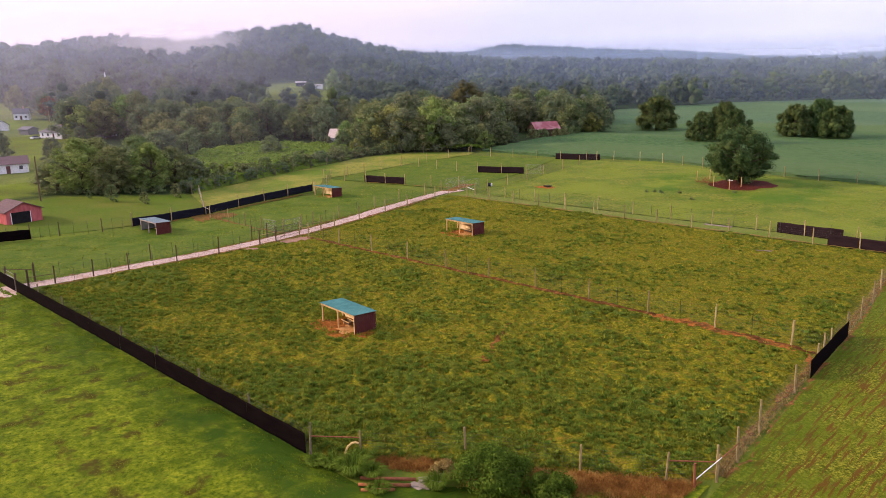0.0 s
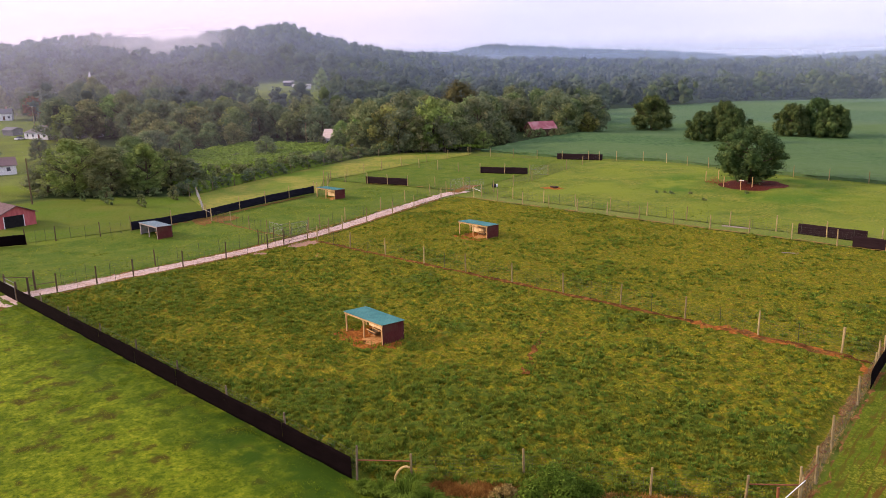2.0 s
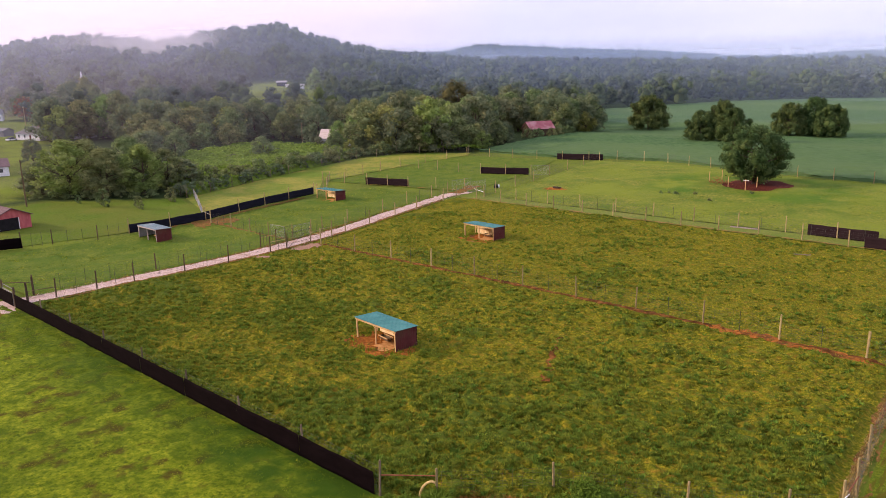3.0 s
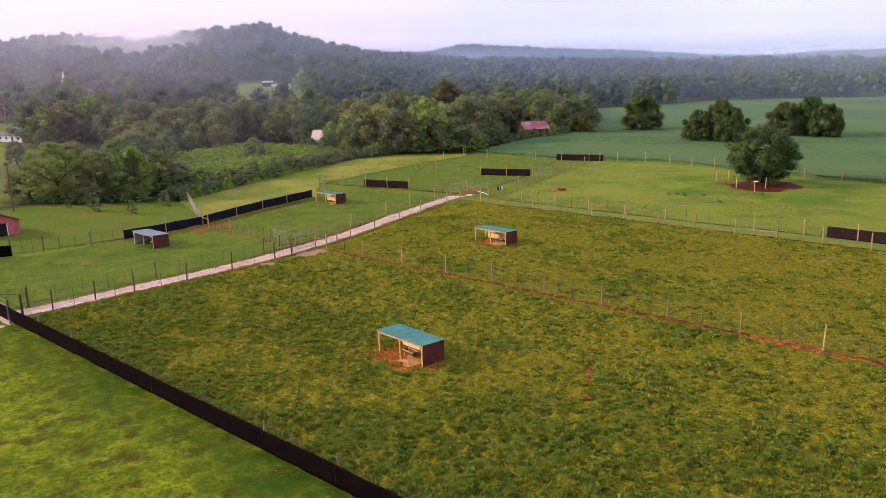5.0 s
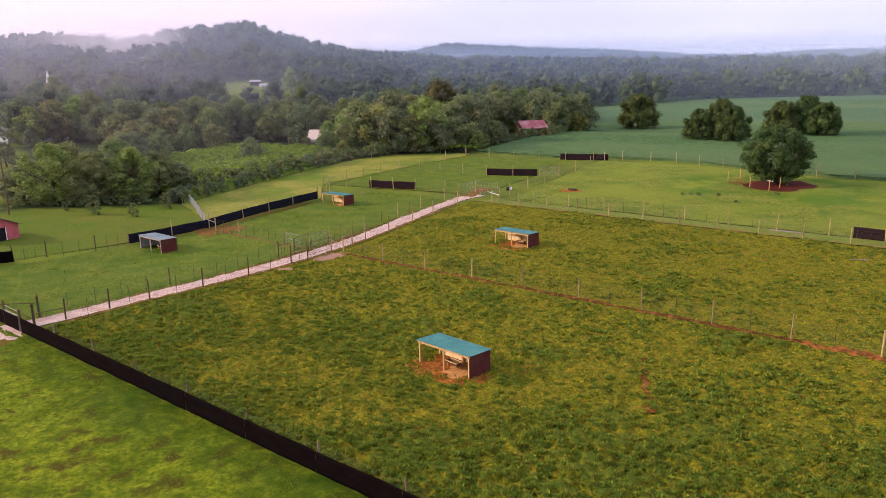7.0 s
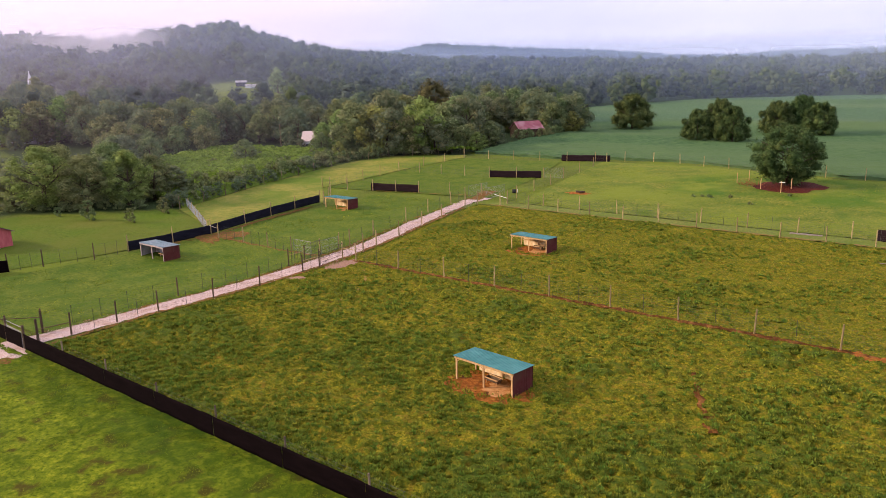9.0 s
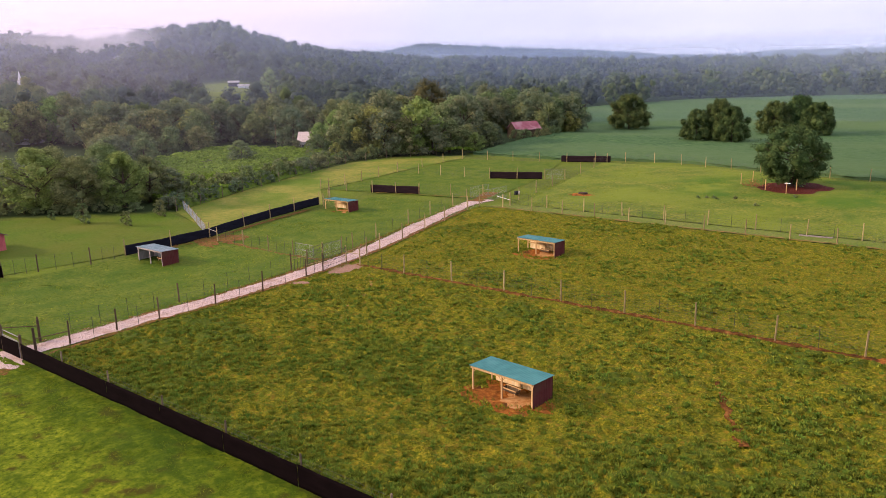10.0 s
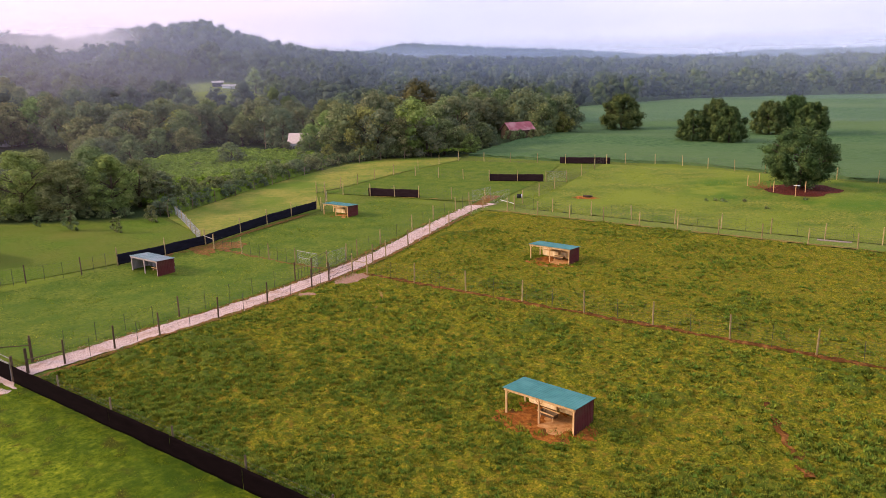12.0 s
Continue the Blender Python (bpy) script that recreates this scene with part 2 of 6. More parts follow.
# lighter, browner copy of the screen cloth, used on the far fences
M_SCREEN_BROWN = material("brown_screen_cloth", [(0.018, 0.010, 0.011), (0.030, 0.018, 0.019)], 1.2, rough=0.95, bump=0.3, bump_scale=6, stretch=(0.5, 0.5, 2), spec=0.02)
M_GATE_DARK = material("dark_steel_tube", [(0.035, 0.03, 0.028), (0.07, 0.06, 0.05)], 6, rough=0.5, metal=0.5)
M_GATE = material("galvanised_tube", [(0.1488, 0.1488, 0.1457), (0.2046, 0.2046, 0.1984)], 6, rough=0.45, metal=0.4)
M_ROOF = material("teal_roof_sheet", [(0.028, 0.140, 0.120), (0.044, 0.195, 0.165)], 1.5, rough=0.55, metal=0.0, bump=0.1, big=(0.055, 0.205, 0.175), big_scale=0.8, spec=0.18)
M_ROOF_GREY = material("grey_green_roof_sheet", [(0.10, 0.17, 0.16), (0.18, 0.25, 0.24)], 1.5, rough=0.45, metal=0.2, big=(0.22, 0.25, 0.24), big_scale=0.8, spec=0.5)
M_MAROON = material("maroon_sheet_metal", [(0.085, 0.022, 0.02), (0.12, 0.032, 0.028)], 1.2, rough=0.55, metal=0.1, bump=0.1, big=(0.10, 0.045, 0.03), big_scale=0.7)
M_BOARD = material("cream_boards", [(0.56, 0.38, 0.17), (0.72, 0.54, 0.29), (0.80, 0.66, 0.42)], 1.6, bump=0.3, bump_scale=10, stretch=(1, 1, 0.4), vary=0.12)
M_TIMBER = material("sawn_timber", [(0.46, 0.27, 0.11), (0.66, 0.43, 0.20)], 3.0, bump=0.3, bump_scale=14, stretch=(2, 2, 0.5), vary=0.12)
M_PALE_TIMBER = material("bleached_timber", [(0.34, 0.27, 0.24), (0.50, 0.42, 0.38)], 3.0, bump=0.3, bump_scale=14, stretch=(2, 2, 0.5), vary=0.12)
M_GREY_BOARD = material("weathered_boards", [(0.26, 0.24, 0.22), (0.42, 0.39, 0.36)], 1.6, bump=0.4, bump_scale=10, stretch=(1, 1, 0.4), vary=0.15)
M_WHITE = material("white_siding", [(0.62, 0.61, 0.60), (0.78, 0.77, 0.76)], 0.8, rough=0.7, bump=0.15, bump_scale=5)
M_RED_WALL = material("red_shed_boards", [(0.375, 0.085, 0.085), (0.525, 0.1445, 0.136)], 1.2, bump=0.3, bump_scale=6, stretch=(2, 2, 0.4))
M_SHINGLE_RED = material("brown_shingle", [(0.10, 0.065, 0.062), (0.19, 0.125, 0.12)], 3, bump=0.5, bump_scale=9)
M_COTTAGE = material("pale_cottage_roof", [(0.44, 0.34, 0.28), (0.58, 0.47, 0.40)], 2, bump=0.4, bump_scale=8)
M_SHINGLE = material("grey_shingle", [(0.11, 0.10, 0.10), (0.20, 0.19, 0.19)], 3, bump=0.5, bump_scale=9)
M_BARN_ROOF = material("faded_red_roof", [(0.255, 0.07, 0.077), (0.345, 0.126, 0.133)], 0.6, rough=0.55, big=(0.40, 0.20, 0.19), big_scale=0.3)
M_BRICK = material("tan_brick", [(0.36, 0.22, 0.16), (0.46, 0.30, 0.22)], 4, bump=0.3)
# near-black colour that paints in the shade inside openings
M_DARK = material("painted_opening_shade", [(0.012, 0.011, 0.011), (0.022, 0.02, 0.02)], 2)
M_GLASS = material("window_glass", [(0.03, 0.035, 0.045), (0.05, 0.055, 0.07)], 1, rough=0.08, spec=0.6)
M_BARK = material("bark", [(0.05, 0.036, 0.026), (0.12, 0.09, 0.065)], 5, bump=0.9, bump_scale=12, stretch=(2, 2, 0.4))
# M_LEAF, M_LEAF_DARK, M_LEAF_BRIGHT: blue of the haze is mixed into the leaf colours
M_LEAF = material("broad_leaves", [(0.1076, 0.1449, 0.05998), (0.1741, 0.214, 0.08329), (0.266, 0.2761, 0.11)], 0.25, island=0.16, vary=0.35, through_leaf=0.30, bump=0.9, bump_scale=1.8, deep=0.5)
M_LEAF_DARK = material("dark_leaves", [(0.09147, 0.129, 0.07316), (0.1486, 0.1867, 0.09533), (0.2382, 0.2461, 0.1175)], 0.35, island=0.16, vary=0.25, through_leaf=0.30, bump=0.9, bump_scale=1.8, deep=0.5)
M_LEAF_DEEP = material("deep_green_leaves", [(0.03659, 0.06527, 0.02162), (0.06342, 0.1018, 0.03089), (0.1281, 0.1567, 0.04633)], 0.5, island=0.35, vary=0.2, through_leaf=0.16, bump=0.9, bump_scale=2.0, deep=0.4)
M_SHRUB = material("shrub_leaves", [(0.050, 0.085, 0.008), (0.085, 0.135, 0.014), (0.14, 0.19, 0.024)], 1.2, island=0.4, vary=0.2, through_leaf=0.3)
M_LEAF_BRIGHT = material("bright_leaves", [(0.1395, 0.2015, 0.05133), (0.213, 0.2754, 0.07414), (0.2864, 0.3224, 0.09697)], 0.3, island=0.16, vary=0.35, through_leaf=0.30, bump=0.9, bump_scale=1.8, deep=0.5)
# greyed and blued: haze over the far woods put into the leaf colour
M_FOREST = material("haze_tinted_woodland_leaves", [(0.06366, 0.08697, 0.06608), (0.09808, 0.1223, 0.09238)], 0.02, island=0.16, through_leaf=0.30, detail=3, attribute="tone", attribute_colour=(0.105, 0.145, 0.050), bump=0.9, bump_scale=0.8, deep=1.2)
M_RUSSET = material("russet_leaves", [(0.15, 0.0675, 0.03), (0.21, 0.1013, 0.042)], 0.4, island=0.35, through_leaf=0.2, bump=0.9, bump_scale=1.0, deep=0.6)
M_OLIVE = material("olive_leaves", [(0.075, 0.072, 0.028), (0.13, 0.118, 0.045)], 0.4, island=0.25, through_leaf=0.2, bump=0.9, bump_scale=1.2, deep=0.5)
M_PALE = material("pale_leaves", [(0.195, 0.273, 0.117), (0.286, 0.364, 0.156)], 0.4, island=0.2, through_leaf=0.25, bump=0.9, bump_scale=1.2, deep=0.5)
M_CLUMP = material("sedge_leaves", [(0.07875, 0.133, 0.0112), (0.147, 0.209, 0.024)], 0.6, island=0.4, through_leaf=0.35)
M_RUST = material("rusty_pipe", [(0.18, 0.058, 0.026), (0.34, 0.13, 0.06)], 4, rough=0.7, metal=0.2, bump=0.3)
M_CONCRETE = material("broken_concrete", [(0.182, 0.1452, 0.1116), (0.294, 0.2442, 0.1922)], 4, bump=0.5)
M_OCHRE = material("ochre_plastic_pipe", [(0.55, 0.36, 0.12), (0.66, 0.46, 0.18)], 3, rough=0.5)
M_CAR = material("white_car_paint", [(0.66, 0.66, 0.68), (0.72, 0.72, 0.74)], 1, rough=0.25, spec=0.5)
M_RUBBER = material("black_rubber", [(0.02, 0.02, 0.02), (0.03, 0.03, 0.03)], 4)
M_ASPHALT = material("asphalt", [(0.06, 0.055, 0.055), (0.10, 0.095, 0.09)], 2, bump=0.3)



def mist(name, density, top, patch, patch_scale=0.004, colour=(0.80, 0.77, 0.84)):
    """A see-through sheet in a set tint that stands in for haze and scatters daylight: denser near the ground, torn by
    noise. patch: how far noise opens it.
    """
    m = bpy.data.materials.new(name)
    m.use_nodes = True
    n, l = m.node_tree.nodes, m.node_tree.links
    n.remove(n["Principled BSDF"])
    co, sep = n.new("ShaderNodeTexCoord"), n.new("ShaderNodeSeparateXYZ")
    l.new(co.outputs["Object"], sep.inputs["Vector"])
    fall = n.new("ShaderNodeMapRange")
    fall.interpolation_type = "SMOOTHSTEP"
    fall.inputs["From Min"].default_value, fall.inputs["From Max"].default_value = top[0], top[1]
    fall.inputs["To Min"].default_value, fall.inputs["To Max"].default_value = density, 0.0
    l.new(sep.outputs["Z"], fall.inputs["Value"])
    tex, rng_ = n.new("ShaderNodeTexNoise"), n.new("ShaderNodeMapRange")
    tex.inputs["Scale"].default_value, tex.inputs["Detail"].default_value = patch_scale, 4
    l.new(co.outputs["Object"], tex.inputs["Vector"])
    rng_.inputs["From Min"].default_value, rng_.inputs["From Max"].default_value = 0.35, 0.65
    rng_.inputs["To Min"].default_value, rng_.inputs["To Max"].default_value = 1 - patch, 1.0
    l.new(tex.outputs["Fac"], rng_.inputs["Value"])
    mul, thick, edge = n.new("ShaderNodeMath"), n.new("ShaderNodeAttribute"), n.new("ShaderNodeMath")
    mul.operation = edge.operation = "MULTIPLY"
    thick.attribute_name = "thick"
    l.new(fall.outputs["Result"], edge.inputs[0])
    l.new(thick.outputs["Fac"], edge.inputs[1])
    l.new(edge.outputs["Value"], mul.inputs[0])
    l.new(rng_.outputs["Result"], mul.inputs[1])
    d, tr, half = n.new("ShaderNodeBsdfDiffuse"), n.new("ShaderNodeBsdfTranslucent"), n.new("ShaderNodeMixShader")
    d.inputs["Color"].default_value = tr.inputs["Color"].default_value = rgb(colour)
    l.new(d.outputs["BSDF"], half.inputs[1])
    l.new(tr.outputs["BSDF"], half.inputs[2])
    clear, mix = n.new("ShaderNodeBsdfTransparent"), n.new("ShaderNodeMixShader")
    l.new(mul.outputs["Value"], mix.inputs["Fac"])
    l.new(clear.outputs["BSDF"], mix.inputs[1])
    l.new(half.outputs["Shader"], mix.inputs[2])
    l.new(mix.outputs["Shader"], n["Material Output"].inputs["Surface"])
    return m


# ---- lie of the land ----
def smooth(t):
    t = np.clip(t, 0.0, 1.0)
    return t * t * (3 - 2 * t)


RIDGE_AZ = [-180, -20, 12, 24, 35, 41, 46, 49.4, 51.9, 53.9, 57.5, 59, 62, 65, 67, 70, 71.6, 74, 90, 180]
RIDGE_EL = [0.3, 0.3, 0.3, 0.45, 0.7, 1.05, 1.43, 2.09, 2.72, 3.29, 2.96, 2.70, 2.25, 2.60, 2.72, 2.35, 2.1, 2.3, 2.4, 0.3]
FAR_AZ = [-180, -20, 13.6, 17.4, 21.2, 24.2, 28.4, 32.8, 34.4, 38.6, 39.8, 41.1, 60, 90, 180]
FAR_EL = [0.4, 0.8, 0.66, 0.47, 0.5, 0.80, 1.10, 1.27, 1.43, 1.64, 1.5, 1.2, 0.8, 0.8, 0.4]
CREST, FAR_CREST = 1150.0, 2700.0


def ground_z(x, y):
    """Height of the land: level pens, a dip by the western shelter, a knoll by the big tree, wooded hills beyond."""
    x, y = np.asarray(x, float), np.asarray(y, float)
    z = -0.55 - 0.95 * np.exp(-(((x + 120) / 15) ** 2 + ((y - 54) / 17) ** 2))
    z = z + 0.5 * smooth((y - 115) / 50) + 1.4 * np.exp(-(((x + 45) / 50) ** 2 + ((y - 170) / 32) ** 2))
    z = z + 0.8 * np.exp(-((y - 222) / 34) ** 2) * smooth((x + 190) / 60) - 1.8 * smooth((y - 235) / 55) * smooth((520 - y) / 150)
    r, az = np.hypot(x, y), np.degrees(np.arctan2(-x, y))
    top = 25 + np.tan(np.radians(np.interp(az, RIDGE_AZ, RIDGE_EL))) * CREST - 15
    foot = 300 + 260 * smooth((47 - az) / 8)
    lift = smooth((r - foot) / (CREST - foot)) * (1 - 0.75 * smooth((r - CREST) / 700))
    far = 25 + np.tan(np.radians(np.interp(az, FAR_AZ, FAR_EL))) * FAR_CREST - 16
    swell = smooth((r - 1700) / (FAR_CREST - 1700)) * (1 - 0.5 * smooth((r - FAR_CREST) / 1500))
    return z + np.maximum(0, top) * lift + np.maximum(0, far) * swell


# ---- shape helpers ----
class Shape:
    """Collects vertices and faces of one mesh."""

    def __init__(self):
        self.v, self.f = [], []

    def add(self, verts, faces):
        k = len(self.v)
        self.v += [tuple(p) for p in verts]
        self.f += [tuple(i + k for i in q) for q in faces]
        return self

    def box(self, lo, hi, m=None, bevel=0.0):
        (a, b, c), (d, e, f) = lo, hi
        vs = [Vector(p) for p in ((a, b, c), (d, b, c), (d, e, c), (a, e, c), (a, b, f), (d, b, f), (d, e, f), (a, e, f))]
        if m:
            vs = [m @ p for p in vs]
        return self.add(vs, [(0, 3, 2, 1), (4, 5, 6, 7), (0, 1, 5, 4), (1, 2, 6, 5), (2, 3, 7, 6), (3, 0, 4, 7)])

    def tube(self, a, b, ra, rb=None, sides=6, cap=True):
        a, b = Vector(a), Vector(b)
        rb = ra if rb is None else rb
        q = (b - a).to_track_quat("Z", "Y")
        ring = [Vector((math.cos(2 * math.pi * i / sides), math.sin(2 * math.pi * i / sides), 0)) for i in range(sides)]
        vs = [a + q @ (p * ra) for p in ring] + [b + q @ (p * rb) for p in ring]
        fs = [(i, (i + 1) % sides, (i + 1) % sides + sides, i + sides) for i in range(sides)]
        if cap:
            fs += [tuple(range(sides))[::-1], tuple(range(sides, 2 * sides))]
        return self.add(vs, fs)

    def path(self, pts, r, sides=6):
        for a, b in zip(pts, pts[1:]):
            self.tube(a, b, r, r, sides)
        return self

    def mesh(self, name, mat, flat=True):
        me = bpy.data.meshes.new(name)
        me.from_pydata(self.v, [], self.f)
        me.materials.append(mat)
        if not flat:
            me.polygons.foreach_set("use_smooth", [True] * len(me.polygons))
        me.update()
        return me


def quick_mesh(name, verts, faces, mat, flat=True):
    """A mesh from arrays of vertices (n, 3) and of faces (m, 3 or 4)."""
    verts, faces = np.asarray(verts, np.float32), np.asarray(faces, np.int32)
    me = bpy.data.meshes.new(name)
    k = faces.shape[1]
    me.vertices.add(len(verts))
    me.vertices.foreach_set("co", verts.ravel())
    me.loops.add(faces.size)
    me.loops.foreach_set("vertex_index", faces.ravel())
    me.polygons.add(len(faces))
    me.polygons.foreach_set("loop_start", np.arange(0, faces.size, k, dtype=np.int32))
    me.polygons.foreach_set("use_smooth", np.full(len(faces), not flat))
    me.materials.append(mat)
    me.update(calc_edges=True)
    return me


def thing(name, x, y, label, category, group="", z=None, turn=0.0, kind=""):
    ob = new(name)
    ob.empty_display_size = 0.3
    ob.matrix_world = pose(x, y, float(ground_z(x, y)) if z is None else z, 0, 0, turn)
    return tagged(ob, label, category, group, kind)


def part(name, me, parent, label="", at=None):
    ob = new(name, me)
    ob.parent = parent
    if at is not None:
        ob.matrix_basis = at
    if label:
        tagged(ob, label)
    return ob


RNG = np.random.default_rng(7)


def lattice(x, y, scale, seed):
    """Smooth value noise from 0 to 1 over the plan."""
    x, y = np.asarray(x, float) / scale + 1000.0, np.asarray(y, float) / scale + 1000.0
    i, j = np.floor(x).astype(np.int64), np.floor(y).astype(np.int64)
    u, v = smooth(x - i), smooth(y - j)

    def h(a, b):
        n = (a * 374761393 + b * 668265263 + seed * 1442695041) & 0x7FFFFFFF
        n = ((n ^ (n >> 13)) * 1274126177) & 0x7FFFFFFF
        return ((n ^ (n >> 16)) & 0xFFFF) / 65535.0

    return (h(i, j) * (1 - u) + h(i + 1, j) * u) * (1 - v) + (h(i, j + 1) * (1 - u) + h(i + 1, j + 1) * u) * v


def sheet(name, xs, ys, mat, lift=0.0, relief=None, attribute=None, flat=False):
    """A ground sheet over two arrays (rows, columns) of plan places; relief and attribute are arrays of the same shape."""
    z = ground_z(xs, ys) + lift + (0 if relief is None else relief)
    rows, cols = xs.shape
    idx = np.arange(rows * cols).reshape(rows, cols)
    faces = np.stack([idx[:-1, :-1], idx[:-1, 1:], idx[1:, 1:], idx[1:, :-1]], -1).reshape(-1, 4)
    me = quick_mesh(name, np.stack([xs, ys, z], -1).reshape(-1, 3), faces, mat, flat)
    if attribute is not None:
        me.attributes.new(attribute[0], "FLOAT", "POINT").data.foreach_set("value", np.asarray(attribute[1], np.float32).ravel())
    return me


def resample(pts, n):
    p = np.asarray(pts, float)
    d = np.concatenate([[0], np.cumsum(np.hypot(*np.diff(p, axis=0).T))])
    s = np.linspace(0, d[-1], n)
    return np.stack([np.interp(s, d, p[:, 0]), np.interp(s, d, p[:, 1])], -1)


def loft(line_a, line_b, nu, nv):
    """Plan places between two lines, as arrays (nv, nu)."""
    a, b = resample(line_a, nu), resample(line_b, nu)
    v = np.linspace(0, 1, nv)[:, None, None]
    g = a[None] * (1 - v) + b[None] * v
    return g[..., 0], g[..., 1]


def ribbon(name, pts, width, mat, label, category, lift=0.03, step=0.5, ragged=0.35, seed=3, across=5, kind="structure", rough=0.02):
    """A strip of ground along a line, with ragged borders."""
    length = sum(math.dist(a, b) for a, b in zip(pts, pts[1:]))
    n = max(4, int(length / step))
    c = resample(pts, n)
    for _ in range(3):
        c[1:-1] = (c[:-2] + 2 * c[1:-1] + c[2:]) / 4
    d = np.gradient(c, axis=0)
    d /= np.linalg.norm(d, axis=1, keepdims=True) + 1e-9
    nrm = np.stack([-d[:, 1], d[:, 0]], -1)
    s = np.arange(n) * step
    left = width / 2 + ragged * (lattice(s, s * 0, 1.9, seed) * 0.8 + lattice(s, s * 0, 0.45, seed + 5) * 0.8 - 0.8)
    right = width / 2 + ragged * (lattice(s, s * 0 + 50, 1.9, seed + 1) * 0.8 + lattice(s, s * 0, 0.45, seed + 6) * 0.8 - 0.8)
    v = np.linspace(0, 1, across)[:, None]
    off = left * (1 - v) - right * v
    xs, ys = c[:, 0] + nrm[:, 0] * off, c[:, 1] + nrm[:, 1] * off
    edge = np.minimum(v, 1 - v) * 2
    me = sheet(name, xs, ys, mat, lift, edge * 0.02 + (lattice(xs, ys, 0.4, seed + 9) - 0.5) * rough * 2 * np.minimum(1, edge * 3))
    return tagged(new(name, me), label, category, kind=kind)


def blot(name, x, y, rx, ry, mat, label, category, lift=0.035, seed=1, turn=0.0, ragged=0.3, hump=0.04, kind="structure"):
    """A bare or heaped patch of ground with an uneven outline."""
    a = np.linspace(0, 2 * math.pi, 49)
    r = np.linspace(0, 1, 9)[:, None]
    wob = 1 + ragged * (lattice(np.cos(a) * 3 + seed * 7, np.sin(a) * 3, 1.0, seed) - 0.5) * 2
    wob[-1] = wob[0]
    px, py = np.cos(a) * r * wob * rx, np.sin(a) * r * wob * ry
    c, s = math.cos(radians(turn)), math.sin(radians(turn))
    xs, ys = x + px * c - py * s, y + px * s + py * c
    me = sheet(name, xs, ys, mat, lift, (1 - r ** 2) * hump + (lattice(xs, ys, 0.5, seed) - 0.5) * 0.03 * (1 - r))
    return tagged(new(name, me), label, category, kind=kind)


# ---- land ----
FARM = [(-180, 20), (-172, 60), (-152, 80), (-163, 107), (-170, 130), (-173, 148), (-170, 163), (-152, 176), (-158, 215), (-163, 245), (-163, 262), (-200, 330), (-250, 401), (-226, 457), (-197, 521), (-136, 575), (0, 640), (300, 700), (600, 300), (300, -400), (-180, -300)]
WEEDS = [(-152, 80), (-163, 107), (-170, 130), (-178, 148), (-200, 160), (-232, 150), (-225, 122), (-200, 100), (-172, 84)]
YARDS = [(-178, 52), (-190, 70), (-325, 118), (-350, 136), (-420, 142), (-475, 160), (-560, 140), (-520, 40), (-300, 0), (-180, 0)]
GLADE = [(-495, 318), (-468, 362), (-424, 338), (-362, 288), (-370, 250), (-430, 282)]
GLADE_EAST = [(-440, 405), (-425, 425), (-395, 418), (-385, 395), (-405, 385)]


def inside(x, y, poly):
    x, y = np.asarray(x, float), np.asarray(y, float)
    hit = np.zeros(x.shape, bool)
    for (ax, ay), (bx, by) in zip(poly, poly[1:] + poly[:1]):
        cross = ((ay > y) != (by > y)) & (x < (bx - ax) * (y - ay) / ((by - ay) or 1e-9) + ax)
        hit ^= cross
    return hit


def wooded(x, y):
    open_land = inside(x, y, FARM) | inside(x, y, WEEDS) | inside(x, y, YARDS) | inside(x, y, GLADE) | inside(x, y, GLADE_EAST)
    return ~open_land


rings = np.concatenate([[0.0], np.geomspace(3.0, 4700.0, 180)])
turns = np.linspace(0, 2 * math.pi, 361)
gx, gy = -60 + rings[:, None] * np.cos(turns), 60 + rings[:, None] * np.sin(turns)
# cover: the ground is coloured dark green wherever woods stand
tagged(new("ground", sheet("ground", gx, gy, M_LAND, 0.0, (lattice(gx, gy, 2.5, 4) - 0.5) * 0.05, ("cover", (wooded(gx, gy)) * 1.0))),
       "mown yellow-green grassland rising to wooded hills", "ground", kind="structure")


def south_edge(x):
    return np.where(x < -38.3, 27.35 - (x + 38.3) * 0.0067, 27.35 + (x + 38.3) * 15.1 / 21.5)


def east_edge(y):
    return np.interp(y, [42, 62, 75, 100, 114], [-16.8, -18.1, -18.7, -21.1, -21.6])


def road_east(y):
    return np.interp(y, [20, 32, 41, 48, 54, 61, 69, 77, 83.5, 91.5, 98, 108, 113, 120], [-98.6, -98.7, -98.1, -97.5, -97.0, -97.2, -97.7, -98.8, -100.1, -102.1, -103.3, -105.6, -106, -107])


# worn places where the grass lies low: x, y, half-widths
BARE = ((-57.6, 45.5, 4.4, 3.0), (-78.3, 86.6, 4.4, 3.0), (-95.6, 66.6, 1.7, 3.2), (-42.3, 48, 0.6, 1.4), (-43.4, 51.2, 0.5, 1.6), (-95.9, 58.9, 1.7, 0.8))


def worn(x, y):
    w = smooth((np.abs(y - 69.1) - 0.75) / 0.7) * smooth((x - road_east(y) - 1.1) / 1.2) * smooth((east_edge(y) - x - 1.0) / 0.8) * smooth((112.6 - y) / 0.8)
    for bx, by, rx, ry in BARE:
        w = w * smooth((np.hypot((x - bx) / rx, (y - by) / ry) - 0.8) / 0.35)
    return w


